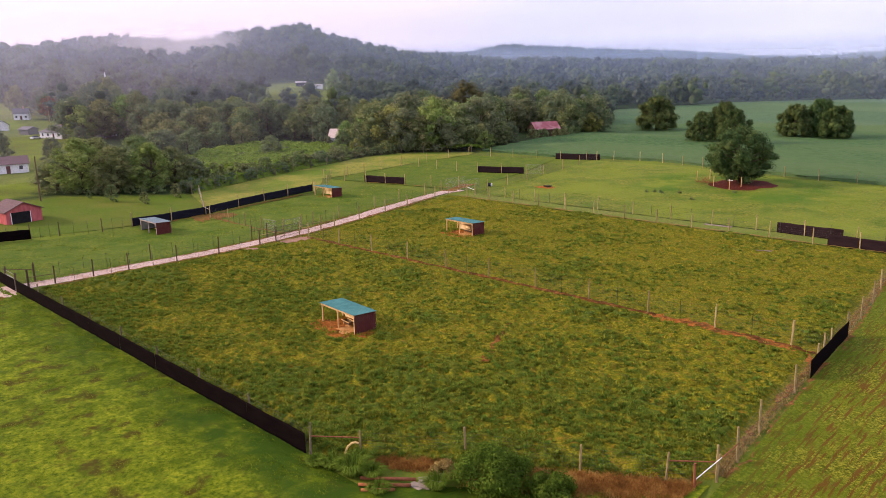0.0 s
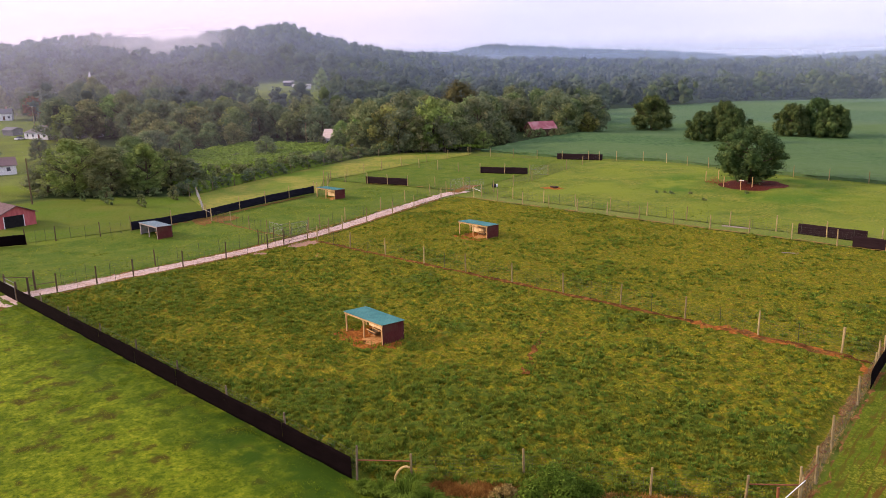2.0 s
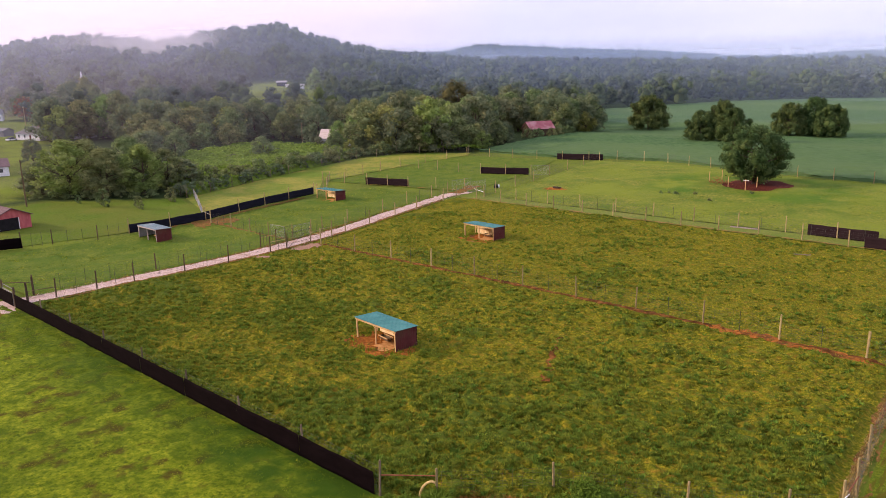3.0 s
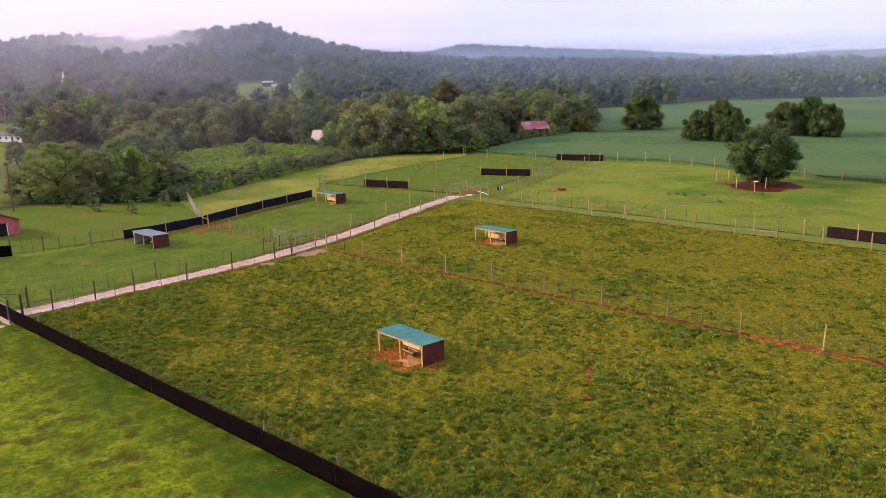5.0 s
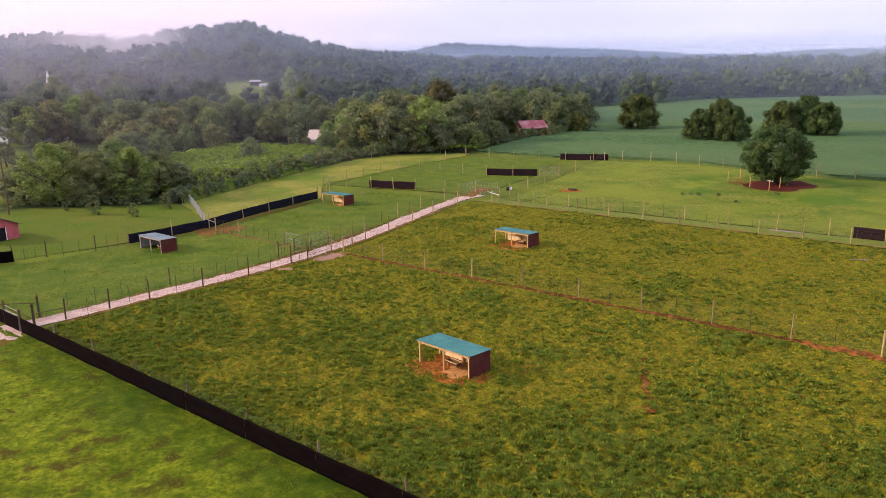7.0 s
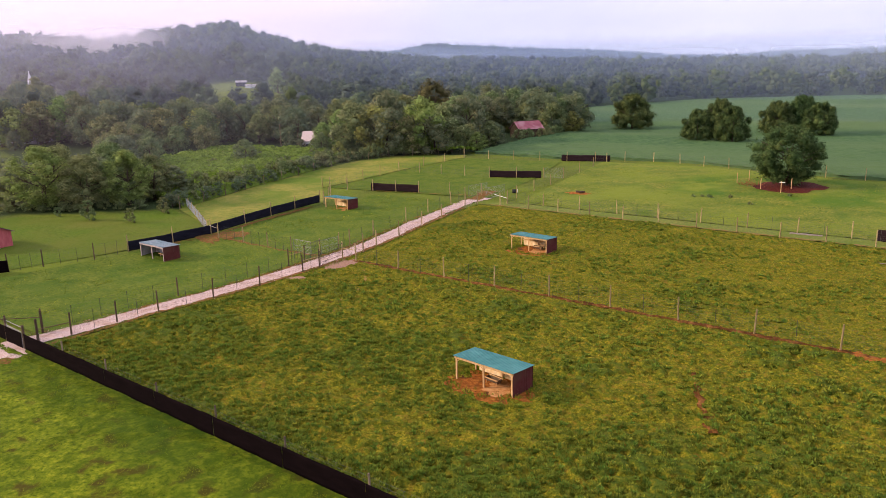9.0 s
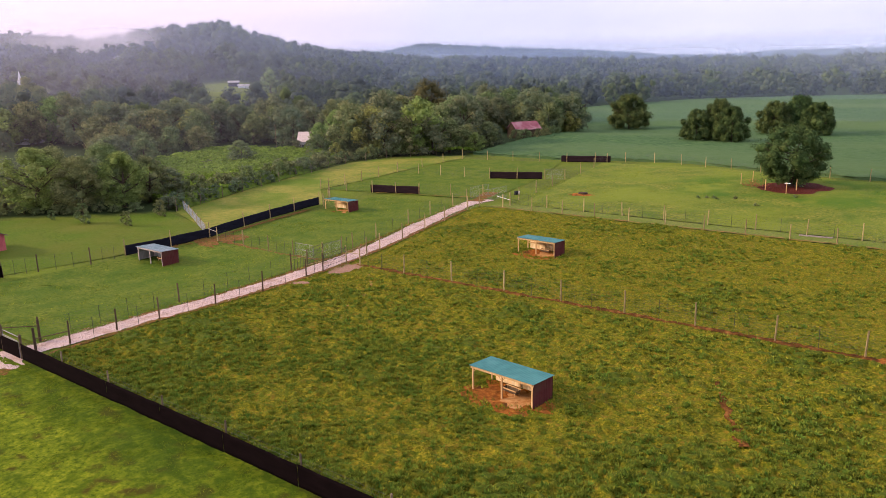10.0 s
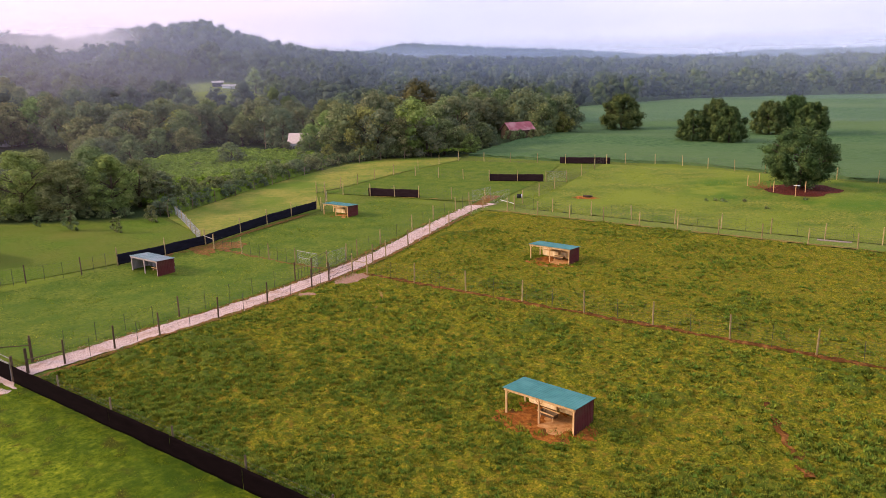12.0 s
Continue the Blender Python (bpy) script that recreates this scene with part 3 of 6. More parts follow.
def greenness(x, y):
    """How green the pasture is coloured, from 0 (straw) to 1."""
    # zone: greener in the south-east, south-west and by the southern fence
    zone = 0.42 * smooth((x + 58) / 20) * smooth((56 - y) / 12) + 0.22 * smooth((-68 - x) / 16) * smooth((64 - y) / 12) + 0.28 * smooth((40 - y) / 9) - 0.18 * smooth((y - 66) / 14) - 0.16 * np.exp(-(((x + 50) / 13) ** 2 + ((y - 54) / 9) ** 2))
    return np.clip(0.50 + 1.0 * (lattice(x, y, 3.5, 101) - 0.5) + 0.7 * (lattice(x, y, 12.0, 102) - 0.5) + zone, 0.05, 0.95)


def tussocks(x, y, share):
    """Height and lushness of the grass clumps of the pens."""
    wx, wy = x + 0.5 * lattice(x, y, 0.9, 51), y + 0.5 * lattice(x, y, 0.9, 52)
    rank = share + 0.5 * (greenness(x, y) - 0.45)
    wide = smooth((lattice(x, y, 4.0, 21) * 0.5 + lattice(x, y, 13.0, 22) * 0.6 + rank - 0.42) / 0.5)
    knob = smooth((lattice(wx, wy * 1.2, 0.62, 23) * 0.55 + lattice(wx, wy, 0.34, 24) * 0.36 + lattice(x, y, 1.4, 27) * 0.12 + 0.17 * wide - 0.55) / 0.20)
    fine = lattice(x, y, 0.36, 25) * 0.12 + lattice(wx, wy * 1.2, 0.6, 26) ** 2 * 0.22
    lush = knob * (0.50 + 0.50 * wide)
    low = worn(x, y)
    return (fine + 0.34 * lush) * low, 0.8 * lush * low


def tufts(name, count, pick, height, mat, label, blades=4, seed=1, keep=None, lift=0.0):
    """Loose blades of grass, each a narrow leaning triangle, in small fans."""
    rng = np.random.default_rng(seed)
    x, y = pick(rng, count)
    if keep is not None:
        k = keep(x, y, rng)
        x, y = x[k], y[k]
    n = len(x)
    x, y = np.repeat(x, blades), np.repeat(y, blades)
    m = n * blades
    a, lean = rng.uniform(0, 2 * math.pi, m), rng.uniform(0.35, 0.93, m)
    ln = height * rng.uniform(0.55, 1.3, m)
    wd = rng.uniform(0.018, 0.042, m) * (height / 0.3) ** 0.5
    x, y = x + rng.normal(0, 0.07, m), y + rng.normal(0, 0.07, m)
    z = ground_z(x, y) + (lift(x, y) if callable(lift) else lift)
    dx, dy = np.cos(a), np.sin(a)
    b = np.stack([x, y, z], -1)
    side = np.stack([-dy, dx, dx * 0], -1) * wd[:, None]
    tip = b + np.stack([dx * lean, dy * lean, np.sqrt(1 - lean ** 2)], -1) * ln[:, None]
    v = np.stack([b - side, b + side, tip], 1).reshape(-1, 3)
    f = np.arange(m * 3).reshape(-1, 3)
    return tagged(new(name, quick_mesh(name, v, f, mat)), label, "grass", kind="stuff")


# the southern pen
xs = np.linspace(-97.5, -17.2, 590)[None, :] + np.zeros((310, 1))
lo, hi = south_edge(xs[0]), np.full(590, 69.6)
v = np.linspace(0, 1, 310)[:, None]
ys = lo * (1 - v) + hi * v
xs = np.minimum(xs, east_edge(ys) - 0.2)
rel, lush = tussocks(xs, ys, 0.0)
rel = rel * smooth((ys - lo) / 1.2) * smooth((east_edge(ys) - 0.2 - xs) / 0.8)
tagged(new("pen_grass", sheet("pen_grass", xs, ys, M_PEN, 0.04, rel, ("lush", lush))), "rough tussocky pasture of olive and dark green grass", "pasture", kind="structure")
# the northern pen
v = np.linspace(0, 1, 140)[:, None]
ys = 69.6 + v * 42.9 + np.zeros((1, 290))
u = np.linspace(0, 1, 290)[None, :]
xs = (road_east(ys) + 0.4) * (1 - u) + (east_edge(ys) - 0.2) * u
rel, lush = tussocks(xs, ys, -0.06)
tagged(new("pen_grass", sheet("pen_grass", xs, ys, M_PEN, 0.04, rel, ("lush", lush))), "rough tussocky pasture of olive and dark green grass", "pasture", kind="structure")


def in_pens(rng, n):
    x, y = rng.uniform(-97, -18, n), 28 + 84 * rng.uniform(0, 1, n) ** 1.35
    ok = (y > south_edge(x) + 0.2) & (x < east_edge(y) - 0.3) & (x > road_east(y) + 0.5)
    return x[ok], y[ok]


def tussock_clumps(name, n, blades, seed, y0, y1, size, slim):
    """Bushy clumps of pasture grass: blades that arch outward from a crown, each clump green or straw-coloured."""
    rng = np.random.default_rng(seed)
    x, y = in_pens(rng, n)
    ok = (y >= y0) & (y < y1) & (worn(x, y) > 0.75) & (lattice(x, y, 0.8, 103) * 0.6 + lattice(x, y, 1.7, 104) * 0.4 + rng.uniform(-0.22, 0.22, len(x)) > 0.43)
    x, y = x[ok], y[ok]
    g, k = greenness(x, y), len(x)
    green = rng.uniform(0.15, 0.85, k) < g + 1.3 * (lattice(x, y, 0.85, 105) - 0.5)
    tone = np.where(green, rng.uniform(0.45, 0.95, k), rng.uniform(0.08, 0.5, k))
    r = size * rng.uniform(0.13, 0.27, k) * np.where(green, 1.35, 0.8) * (0.8 + 0.4 * g)
    h = r * np.where(green, rng.uniform(0.6, 1.0, k), rng.uniform(0.45, 0.75, k))
    a = rng.uniform(0, 6.28, (k, 1)) + np.arange(blades)[None, :] * 2.39996 + rng.normal(0, 0.25, (k, blades))
    out, bend = rng.uniform(0.25, 1.1, (k, blades)), rng.normal(0, 0.8, (k, blades))
    dx, dy = np.cos(a), np.sin(a)
    z = (ground_z(x, y) + 0.05 + tussocks(x, y, 0.0)[0] * 0.8)[:, None]
    inner = rng.uniform(0.0, 0.6, (k, blades)) * r[:, None]
    bx, by = x[:, None] + dx * inner, y[:, None] + dy * inner
    w = r[:, None] * slim * rng.uniform(0.28, 0.46, (k, blades))
    left = np.stack([bx - dy * w, by + dx * w, z + 0 * bx], -1)
    right = np.stack([bx + dy * w, by - dx * w, z + 0 * bx], -1)
    tip = np.stack([bx + np.cos(a + bend) * out * 0.7 * r[:, None], by + np.sin(a + bend) * out * 0.7 * r[:, None], z + h[:, None] * (1.15 - 0.55 * out)], -1)
    v = np.stack([left, right, tip], 2).reshape(-1, 3)
    me = quick_mesh(name, v, np.arange(len(v)).reshape(-1, 3), M_TUSSOCK)
    me.attributes.new("tone", "FLOAT", "POINT").data.foreach_set("value", np.repeat(tone, blades * 3).astype(np.float32))
    return tagged(new(name, me), "bushy green and straw-coloured tussocks of pasture grass", "grass", kind="stuff")


tussock_clumps("grass_tussocks", 105000, 14, 11, 0, 50, 0.86, 0.62)
tussock_clumps("grass_tussocks", 56000, 8, 13, 50, 120, 1.05, 0.95)

tufts("straw_tufts", 60000, in_pens, 0.12, M_STRAW, "short straw-coloured blades in the pasture", 3, 12,
      lambda x, y, r: (tussocks(x, y, 0.0)[1] < 0.5) & (worn(x, y) > 0.7), lambda x, y: 0.03 + tussocks(x, y, 0.0)[0])

# the lawn outside the southern fence, coloured darker green along the fence
xs, ys = loft([(-125, -14), (-70, -14), (-13.5, -14)], [(-125, 27.75), (-38.6, 27.22), (-37.5, 26.9), (-33, 26.9), (-17, 41.6)], 300, 130)
calm = np.clip((1 - np.linspace(0, 1, 130)[:, None]) * 40, 0, 1)
# belt: blend to the darker green, rising towards the fence
belt = smooth((ys - 20.5) / 4.5) * (0.40 + 0.48 * smooth((xs + 62) / 16)) * (1 - 0.85 * smooth((xs + 26) / 5)) + 0.16 * smooth((lattice(xs, ys, 6.0, 61) - 0.5) / 0.3)
tagged(new("lawn", sheet("lawn", xs, ys, M_LAWN, 0.03, (lattice(xs, ys, 0.8, 62) * 0.10 + lattice(xs, ys, 2.5, 63) * 0.06) * calm, ("lush", np.clip(belt * (0.2 + 0.9 * lattice(xs, ys, 1.6, 64) + 0.9 * lattice(xs, ys, 0.5, 65)), 0, 1)))), "mown yellow-green lawn with brown and dark green blotches", "lawn", kind="structure")


def on_lawn(rng, n):
    x, y = rng.uniform(-98, -34, n), 26.6 - 20 * rng.uniform(0, 1, n) ** 1.3
    return x, y


tufts("lawn_tufts", 40000, on_lawn, 0.10, M_LAWN_BLADE, "short mown blades of the lawn", 3, 18, lambda x, y, r: lattice(x, y, 1.8, 67) + r.uniform(-0.3, 0.3, len(x)) > 0.45, 0.10)

# strips of other grass
xs, ys = loft([(-105, 112.6), (-60, 112.7), (-21.5, 113)], [(-103, 117.2), (-60, 117.0), (-21.5, 117.5)], 160, 14)
tagged(new("mown_strip", sheet("mown_strip", xs, ys, M_MOWN, 0.05, lattice(xs, ys, 0.7, 8) * 0.05)), "close-mown pale grass strip between two fences", "grass", kind="structure")
xs, ys = loft([(-100, 117.3), (-60, 117.2), (-15, 117.6)], [(-110, 174.5), (-84, 173.5), (-53, 163.4), (-10, 161)], 190, 120)
rel = lattice(xs, ys, 1.2, 31) * 0.10 + lattice(xs, ys, 0.5, 32) * 0.05
ring = np.exp(-((np.hypot((xs + 61) / 17, (ys - 150) / 9.5) - 1.0) / 0.42) ** 2) * smooth((lattice(xs, ys, 7.0, 76) * 0.6 + lattice(xs, ys, 2.2, 77) * 0.5 - 0.30) / 0.35)
tagged(new("paddock_grass", sheet("paddock_grass", xs, ys, M_PEN_NE, 0.05, rel, ("lush", ring * 0.8))), "bright grazed grass of the paddock round the tree", "pasture", kind="structure")
xs, ys = loft([(-129, 30), (-129, 50), (-127.8, 70), (-129, 95), (-130, 112)], [(-101.4, 30), (-100.8, 50), (-101.7, 70), (-106.5, 95), (-110, 112)], 150, 60)
rel = lattice(xs, ys, 1.0, 33) * 0.09 + lattice(xs, ys, 0.45, 34) * 0.05
tagged(new("paddock_grass", sheet("paddock_grass", xs, ys, M_PEN_WEST, 0.05, rel)), "short green grass of the paddocks west of the track", "pasture", kind="structure")
xs, ys = loft([(-146, 112.5), (-148, 140), (-148.5, 167)], [(-108, 119), (-112, 145), (-120, 171)], 90, 60)
rel = lattice(xs, ys, 1.0, 35) * 0.09
tagged(new("paddock_grass", sheet("paddock_grass", xs, ys, M_PEN_WEST, 0.05, rel)), "short green grass of the far paddock", "pasture", kind="structure")
xs, ys = loft([(-151.5, 79), (-162, 107), (-169, 130), (-172, 148), (-169, 163), (-152, 174)], [(-132, 72), (-132, 98), (-147, 112), (-147.5, 125), (-149, 140), (-149, 168)], 150, 40)
tagged(new("meadow", sheet("meadow", xs, ys, M_MEADOW, 0.05, lattice(xs, ys, 1.1, 36) * 0.08)), "yellowish dry meadow strip beside the hedge", "meadow", kind="structure")
xs, ys = loft([(-13.3, -14), (-16.5, 42), (-16.6, 46), (-17.6, 61), (-18.6, 79), (-20.9, 100), (-21.2, 125)], [(16, -14), (16, 44), (14, 60), (12, 80), (12, 100), (12, 125)], 480, 180)
off = xs - east_edge(ys) + 0.5 * lattice(ys * 0, ys, 14.0, 71)
# belt: blend to a deeper green beside the fence, gone four metres out
belt = smooth((4.2 - off) / 3.4) * np.clip(0.35 + 0.9 * lattice(xs, ys, 0.34, 72) + 0.4 * (lattice(xs, ys, 2.4, 74) - 0.5), 0, 1)
tagged(new("lawn_rows", sheet("lawn_rows", xs, ys, M_LAWN_EAST, 0.04, lattice(xs * 3, ys, 1.2, 37) * 0.06 + lattice(xs, ys, 0.4, 38) * 0.05, ("lush", belt * 0.6))), "mown grass streaked lengthwise with dry clippings", "lawn", kind="structure")


def on_rows(rng, n):
    y = 34 + 70 * rng.uniform(0, 1, n) ** 1.4
    return east_edge(y) + 0.6 + rng.uniform(0, 17, n), y


tufts("lawn_tufts", 26000, on_rows, 0.09, M_LAWN_BLADE, "short mown blades beside the eastern fence", 3, 28, lambda x, y, r: lattice(x * 2.2, y * 0.5, 1.2, 29) + r.uniform(-0.25, 0.25, len(x)) > 0.48, 0.10)
xs, ys = loft([(-152, 80), (-163, 107), (-170, 130), (-176, 147)], [(-168, 84), (-205, 102), (-230, 124), (-232, 152)], 90, 60)
rel = 0.5 + lattice(xs, ys, 3.0, 39) * 1.1 + lattice(xs, ys, 1.1, 40) * 0.6
rel[0] = rel[-1] = 0
tagged(new("weed_patch", sheet("weed_patch", xs, ys, M_WEEDS, 0.03, rel)), "tall bright green weeds behind the hedge", "weeds", kind="stuff")



def in_weeds(rng, n):
    x, y = rng.uniform(-234, -150, n), rng.uniform(80, 162, n)
    ok = inside(x, y, WEEDS)
    return x[ok], y[ok]


WEED_PLACES = in_weeds(np.random.default_rng(15), 60000)
WOOD_FOOT = [(-180, 158), (-173, 164.5), (-163, 170), (-153, 175.5), (-152, 180), (-162, 178), (-172, 172), (-180, 164)]

# the bean field stands knee-high behind its fence
south = [(-152, 177.5), (-125, 176), (-109, 179.5), (-95, 180.8), (-86, 178.4), (-75, 173.5), (-62, 168.5), (-52, 166), (-38, 165), (0, 166), (120, 170)]
north = [(-158, 214), (-164, 262), (-200, 330), (-250, 401), (-226, 457), (-197, 521), (-136, 575), (-60, 610), (0, 640), (150, 660), (320, 660)]
k = 240
a, b = resample(south, k), resample(north, k)
v = (np.linspace(0, 1, 200) ** 1.7)[:, None, None]
g = a[None] * (1 - v) + b[None] * v
xs, ys = g[..., 0], g[..., 1]
rel = 0.62 + (lattice(xs, ys, 1.3, 41) - 0.5) * 0.5 + (lattice(xs * 0.25, ys, 1.6, 42) - 0.5) * 0.45
rel[0] = -0.05
rel[1] = 0.5
ys[1] = ys[0] + 0.15
tagged(new("bean_field", sheet("bean_field", xs, ys, M_SOY, 0.02, rel)), "wide blue-green soybean field with faint rows", "field", kind="structure")

# track and bare ground
ribbon("gravel_track", [(-107.0, 4), (-103.6, 14), (-101.4, 22), (-100.3, 30), (-99.6, 40), (-99.1, 50), (-99.0, 61), (-99.6, 70), (-100.3, 77), (-101.9, 84), (-104.2, 92), (-106, 99), (-108, 108), (-109, 114), (-108, 119)], 2.9, M_GRAVEL, "pale crushed-gravel farm track between fences", "track", 0.10, 0.25, 0.45, 3, 9, rough=0.03)
ribbon("clay_strip", [(-97.7, 29), (-98.0, 40), (-97.3, 50), (-97.1, 62), (-97.8, 70), (-99, 78), (-102.2, 92), (-105.8, 108)], 0.7, M_SOIL, "bare brown soil along the track fence", "bare ground", 0.12, 0.2, 0.4, 5)
ribbon("clay_strip", [(-102.0, 30), (-101.3, 40), (-100.8, 50), (-100.9, 61), (-102.2, 75), (-106.6, 93), (-109.8, 110)], 0.9, M_SOIL, "bare brown soil along the track fence", "bare ground", 0.10, 0.2, 0.6, 15)
ribbon("clay_strip", [(-96, 69.0), (-80, 69.2), (-60, 69.3), (-40, 69.3), (-24, 69.2), (-19, 68.6)], 0.75, M_PATH, "worn red clay path under the dividing fence", "bare ground", 0.09, 0.2, 0.6, 6)
ribbon("clay_strip", [(-36, 69.3), (-25, 69.0), (-20.2, 67.8), (-18.6, 66)], 1.25, M_DIRT, "worn red clay path under the dividing fence", "bare ground", 0.09, 0.2, 1.2, 7)
ribbon("clay_strip", [(-17.3, 44), (-18.0, 52), (-18.4, 60), (-19.0, 72), (-20.4, 90), (-22.1, 111)], 0.42, M_SOIL, "dry trodden grass along the eastern fence", "bare ground", 0.07, 0.2, 0.5, 8)
ribbon("clay_strip", [(-16.4, 43), (-16.5, 46), (-17.5, 60), (-18.4, 76), (-20.6, 98)], 0.42, M_SOIL, "dry trodden grass along the eastern fence", "bare ground", 0.07, 0.2, 0.5, 18)


def by_east_fence(rng, n):
    y = 43 + 68 * rng.uniform(0, 1, n) ** 1.6
    return east_edge(y) - 0.1 + rng.choice((-0.4, 0.05), n) + rng.normal(0, 0.10, n), y


tufts("fence_grass", 3200, by_east_fence, 0.18, M_DRYSTRAW, "dry brown grass along the eastern fence", 3, 19, None, 0.06)
ribbon("clay_strip", [(-126, 69.3), (-118, 68.9), (-110, 68.3), (-102.4, 68.2)], 0.7, M_SOIL, "brown soil under the paddock cross fence", "bare ground", 0.13, 0.2, 0.6, 9)
ribbon("clay_strip", [(-128.8, 60), (-127.6, 66), (-127.4, 71), (-129.0, 80), (-131.2, 94)], 1.1, M_SOIL, "brown soil at the foot of the screened fence", "bare ground", 0.13, 0.2, 0.5, 10)
ribbon("clay_strip", [(-105, 113), (-80, 112.8), (-50, 112.7), (-22, 113)], 0.5, M_TRODDEN, "trampled grass line under the northern fence", "bare ground", 0.20, 0.4, 0.6, 12)
ribbon("clay_strip", [(-133, 114.2), (-123, 117.2), (-112, 119.5)], 0.4, M_TRODDEN, "trodden clay along the far paddock fence", "bare ground", 0.13, 0.2, 0.8, 13)
ribbon("clay_strip", [(-109, 116), (-110.5, 121), (-112, 126)], 3.0, M_SOIL, "red clay where the track meets the far gates", "bare ground", 0.12, 0.4, 1.2, 14)
blot("clay_patch", -124.6, 70.6, 2.6, 2.2, M_SOIL, "bare brown clay by the paddock corner", "bare ground", 0.16, 14, 30)
blot("clay_patch", -126.2, 67.2, 3.4, 1.3, M_SOIL, "bare brown clay by the paddock corner", "bare ground", 0.17, 4, -20)
blot("clay_patch", -95.6, 66.4, 1.7, 3.0, M_CLAYGRAVEL, "bare pinkish clay by the pen gate", "bare ground", 0.07, 5, 10)
blot("clay_patch", -95.9, 58.9, 1.6, 0.55, M_CLAYGRAVEL, "spilled gravel beside the track", "bare ground", 0.08, 6, 30)
blot("clay_patch", -94.6, 131.4, 2.4, 1.5, M_DIRT, "dug red clay pit in the paddock", "bare ground", 0.14, 7, 0)
ribbon("animal_path", [(-40.4, 47.4), (-41.6, 49.2), (-42.1, 50.5), (-43.0, 52.6), (-44.2, 54.6), (-45.0, 57)], 0.5, M_PATH, "worn red clay animal path in the grass", "path", 0.27, 0.18, 0.45, 20)
blot("clay_patch", -41.4, 49.3, 0.4, 1.3, M_PATH, "worn red clay hollow in the grass", "bare ground", 0.27, 8, 12, 0.5, 0.0)
blot("gravel_apron", -99.4, 25.0, 3.4, 2.1, M_GRAVEL, "pale gravel apron outside the track gate", "gravel", 0.09, 31, 10, 0.3)
blot("clay_patch", -98.2, 24.4, 4.2, 2.9, M_SOIL, "red clay shoulder of the track", "bare ground", 0.07, 10, 0)
ribbon("animal_path", [(-92, 67), (-86, 61), (-84, 54), (-80, 50)], 0.3, M_TRODDEN, "faint trodden animal path", "path", 0.16, 0.35, 0.35, 16)
ribbon("animal_path", [(-78, 84), (-74, 78), (-70, 71)], 0.3, M_TRODDEN, "faint trodden animal path", "path", 0.16, 0.35, 0.35, 17)


# ---- trees ----
def leaf_sprays(p, nrm, size, rng):
    """Corners and faces of a pointed leaf spray at each place, facing its normal."""
    nrm = nrm / (np.linalg.norm(nrm, axis=-1, keepdims=True) + 1e-9)
    ref = rng.normal(size=p.shape)
    t = np.cross(nrm, ref)
    t /= np.linalg.norm(t, axis=-1, keepdims=True) + 1e-9
    b = np.cross(nrm, t)
    s = size[:, None]
    c = [p - t * s * rng.uniform(0.7, 1.1, (len(p), 1)) - b * s * 0.5, p + t * s * rng.uniform(0.7, 1.1, (len(p), 1)) - b * s * 0.5, p + b * s * rng.uniform(0.8, 1.4, (len(p), 1))]
    return np.stack(c, 1).reshape(-1, 3), np.arange(len(p) * 3).reshape(-1, 3)


def ball(level):
    """Vertices and faces of a ball of triangles, its underside left open."""
    g = (1 + 5 ** 0.5) / 2
    v = [Vector(p).normalized() for p in ((-1, g, 0), (1, g, 0), (-1, -g, 0), (1, -g, 0), (0, -1, g), (0, 1, g), (0, -1, -g), (0, 1, -g), (g, 0, -1), (g, 0, 1), (-g, 0, -1), (-g, 0, 1))]
    f = [(0, 11, 5), (0, 5, 1), (0, 1, 7), (0, 7, 10), (0, 10, 11), (1, 5, 9), (5, 11, 4), (11, 10, 2), (10, 7, 6), (7, 1, 8), (3, 9, 4), (3, 4, 2), (3, 2, 6), (3, 6, 8), (3, 8, 9), (4, 9, 5), (2, 4, 11), (6, 2, 10), (8, 6, 7), (9, 8, 1)]
    for _ in range(level):
        cut, g2 = {}, []

        def half(i, j):
            k = (min(i, j), max(i, j))
            if k not in cut:
                v.append((v[i] + v[j]).normalized())
                cut[k] = len(v) - 1
            return cut[k]

        for i, j, k in f:
            x, y, z = half(i, j), half(j, k), half(k, i)
            g2 += [(i, x, z), (j, y, x), (k, z, y), (x, y, z)]
        f = g2
    f = [q for q in f if sum(v[i].z for i in q) / 3 > -0.62]
    return np.array([tuple(p) for p in v]), np.array(f)


BALLS = [ball(0), ball(1)]
# half-widths of a crown from its foot to its top, as shares of the widest
OUTLINES = {"broad": (0.42, 0.86, 1.0, 0.88, 0.42), "round": (0.55, 0.86, 1.0, 0.82, 0.30), "bushy": (0.92, 1.0, 0.98, 0.80, 0.38), "vase": (0.22, 0.60, 0.92, 1.0, 0.62), "tall": (0.70, 0.95, 0.92, 0.66, 0.22)}


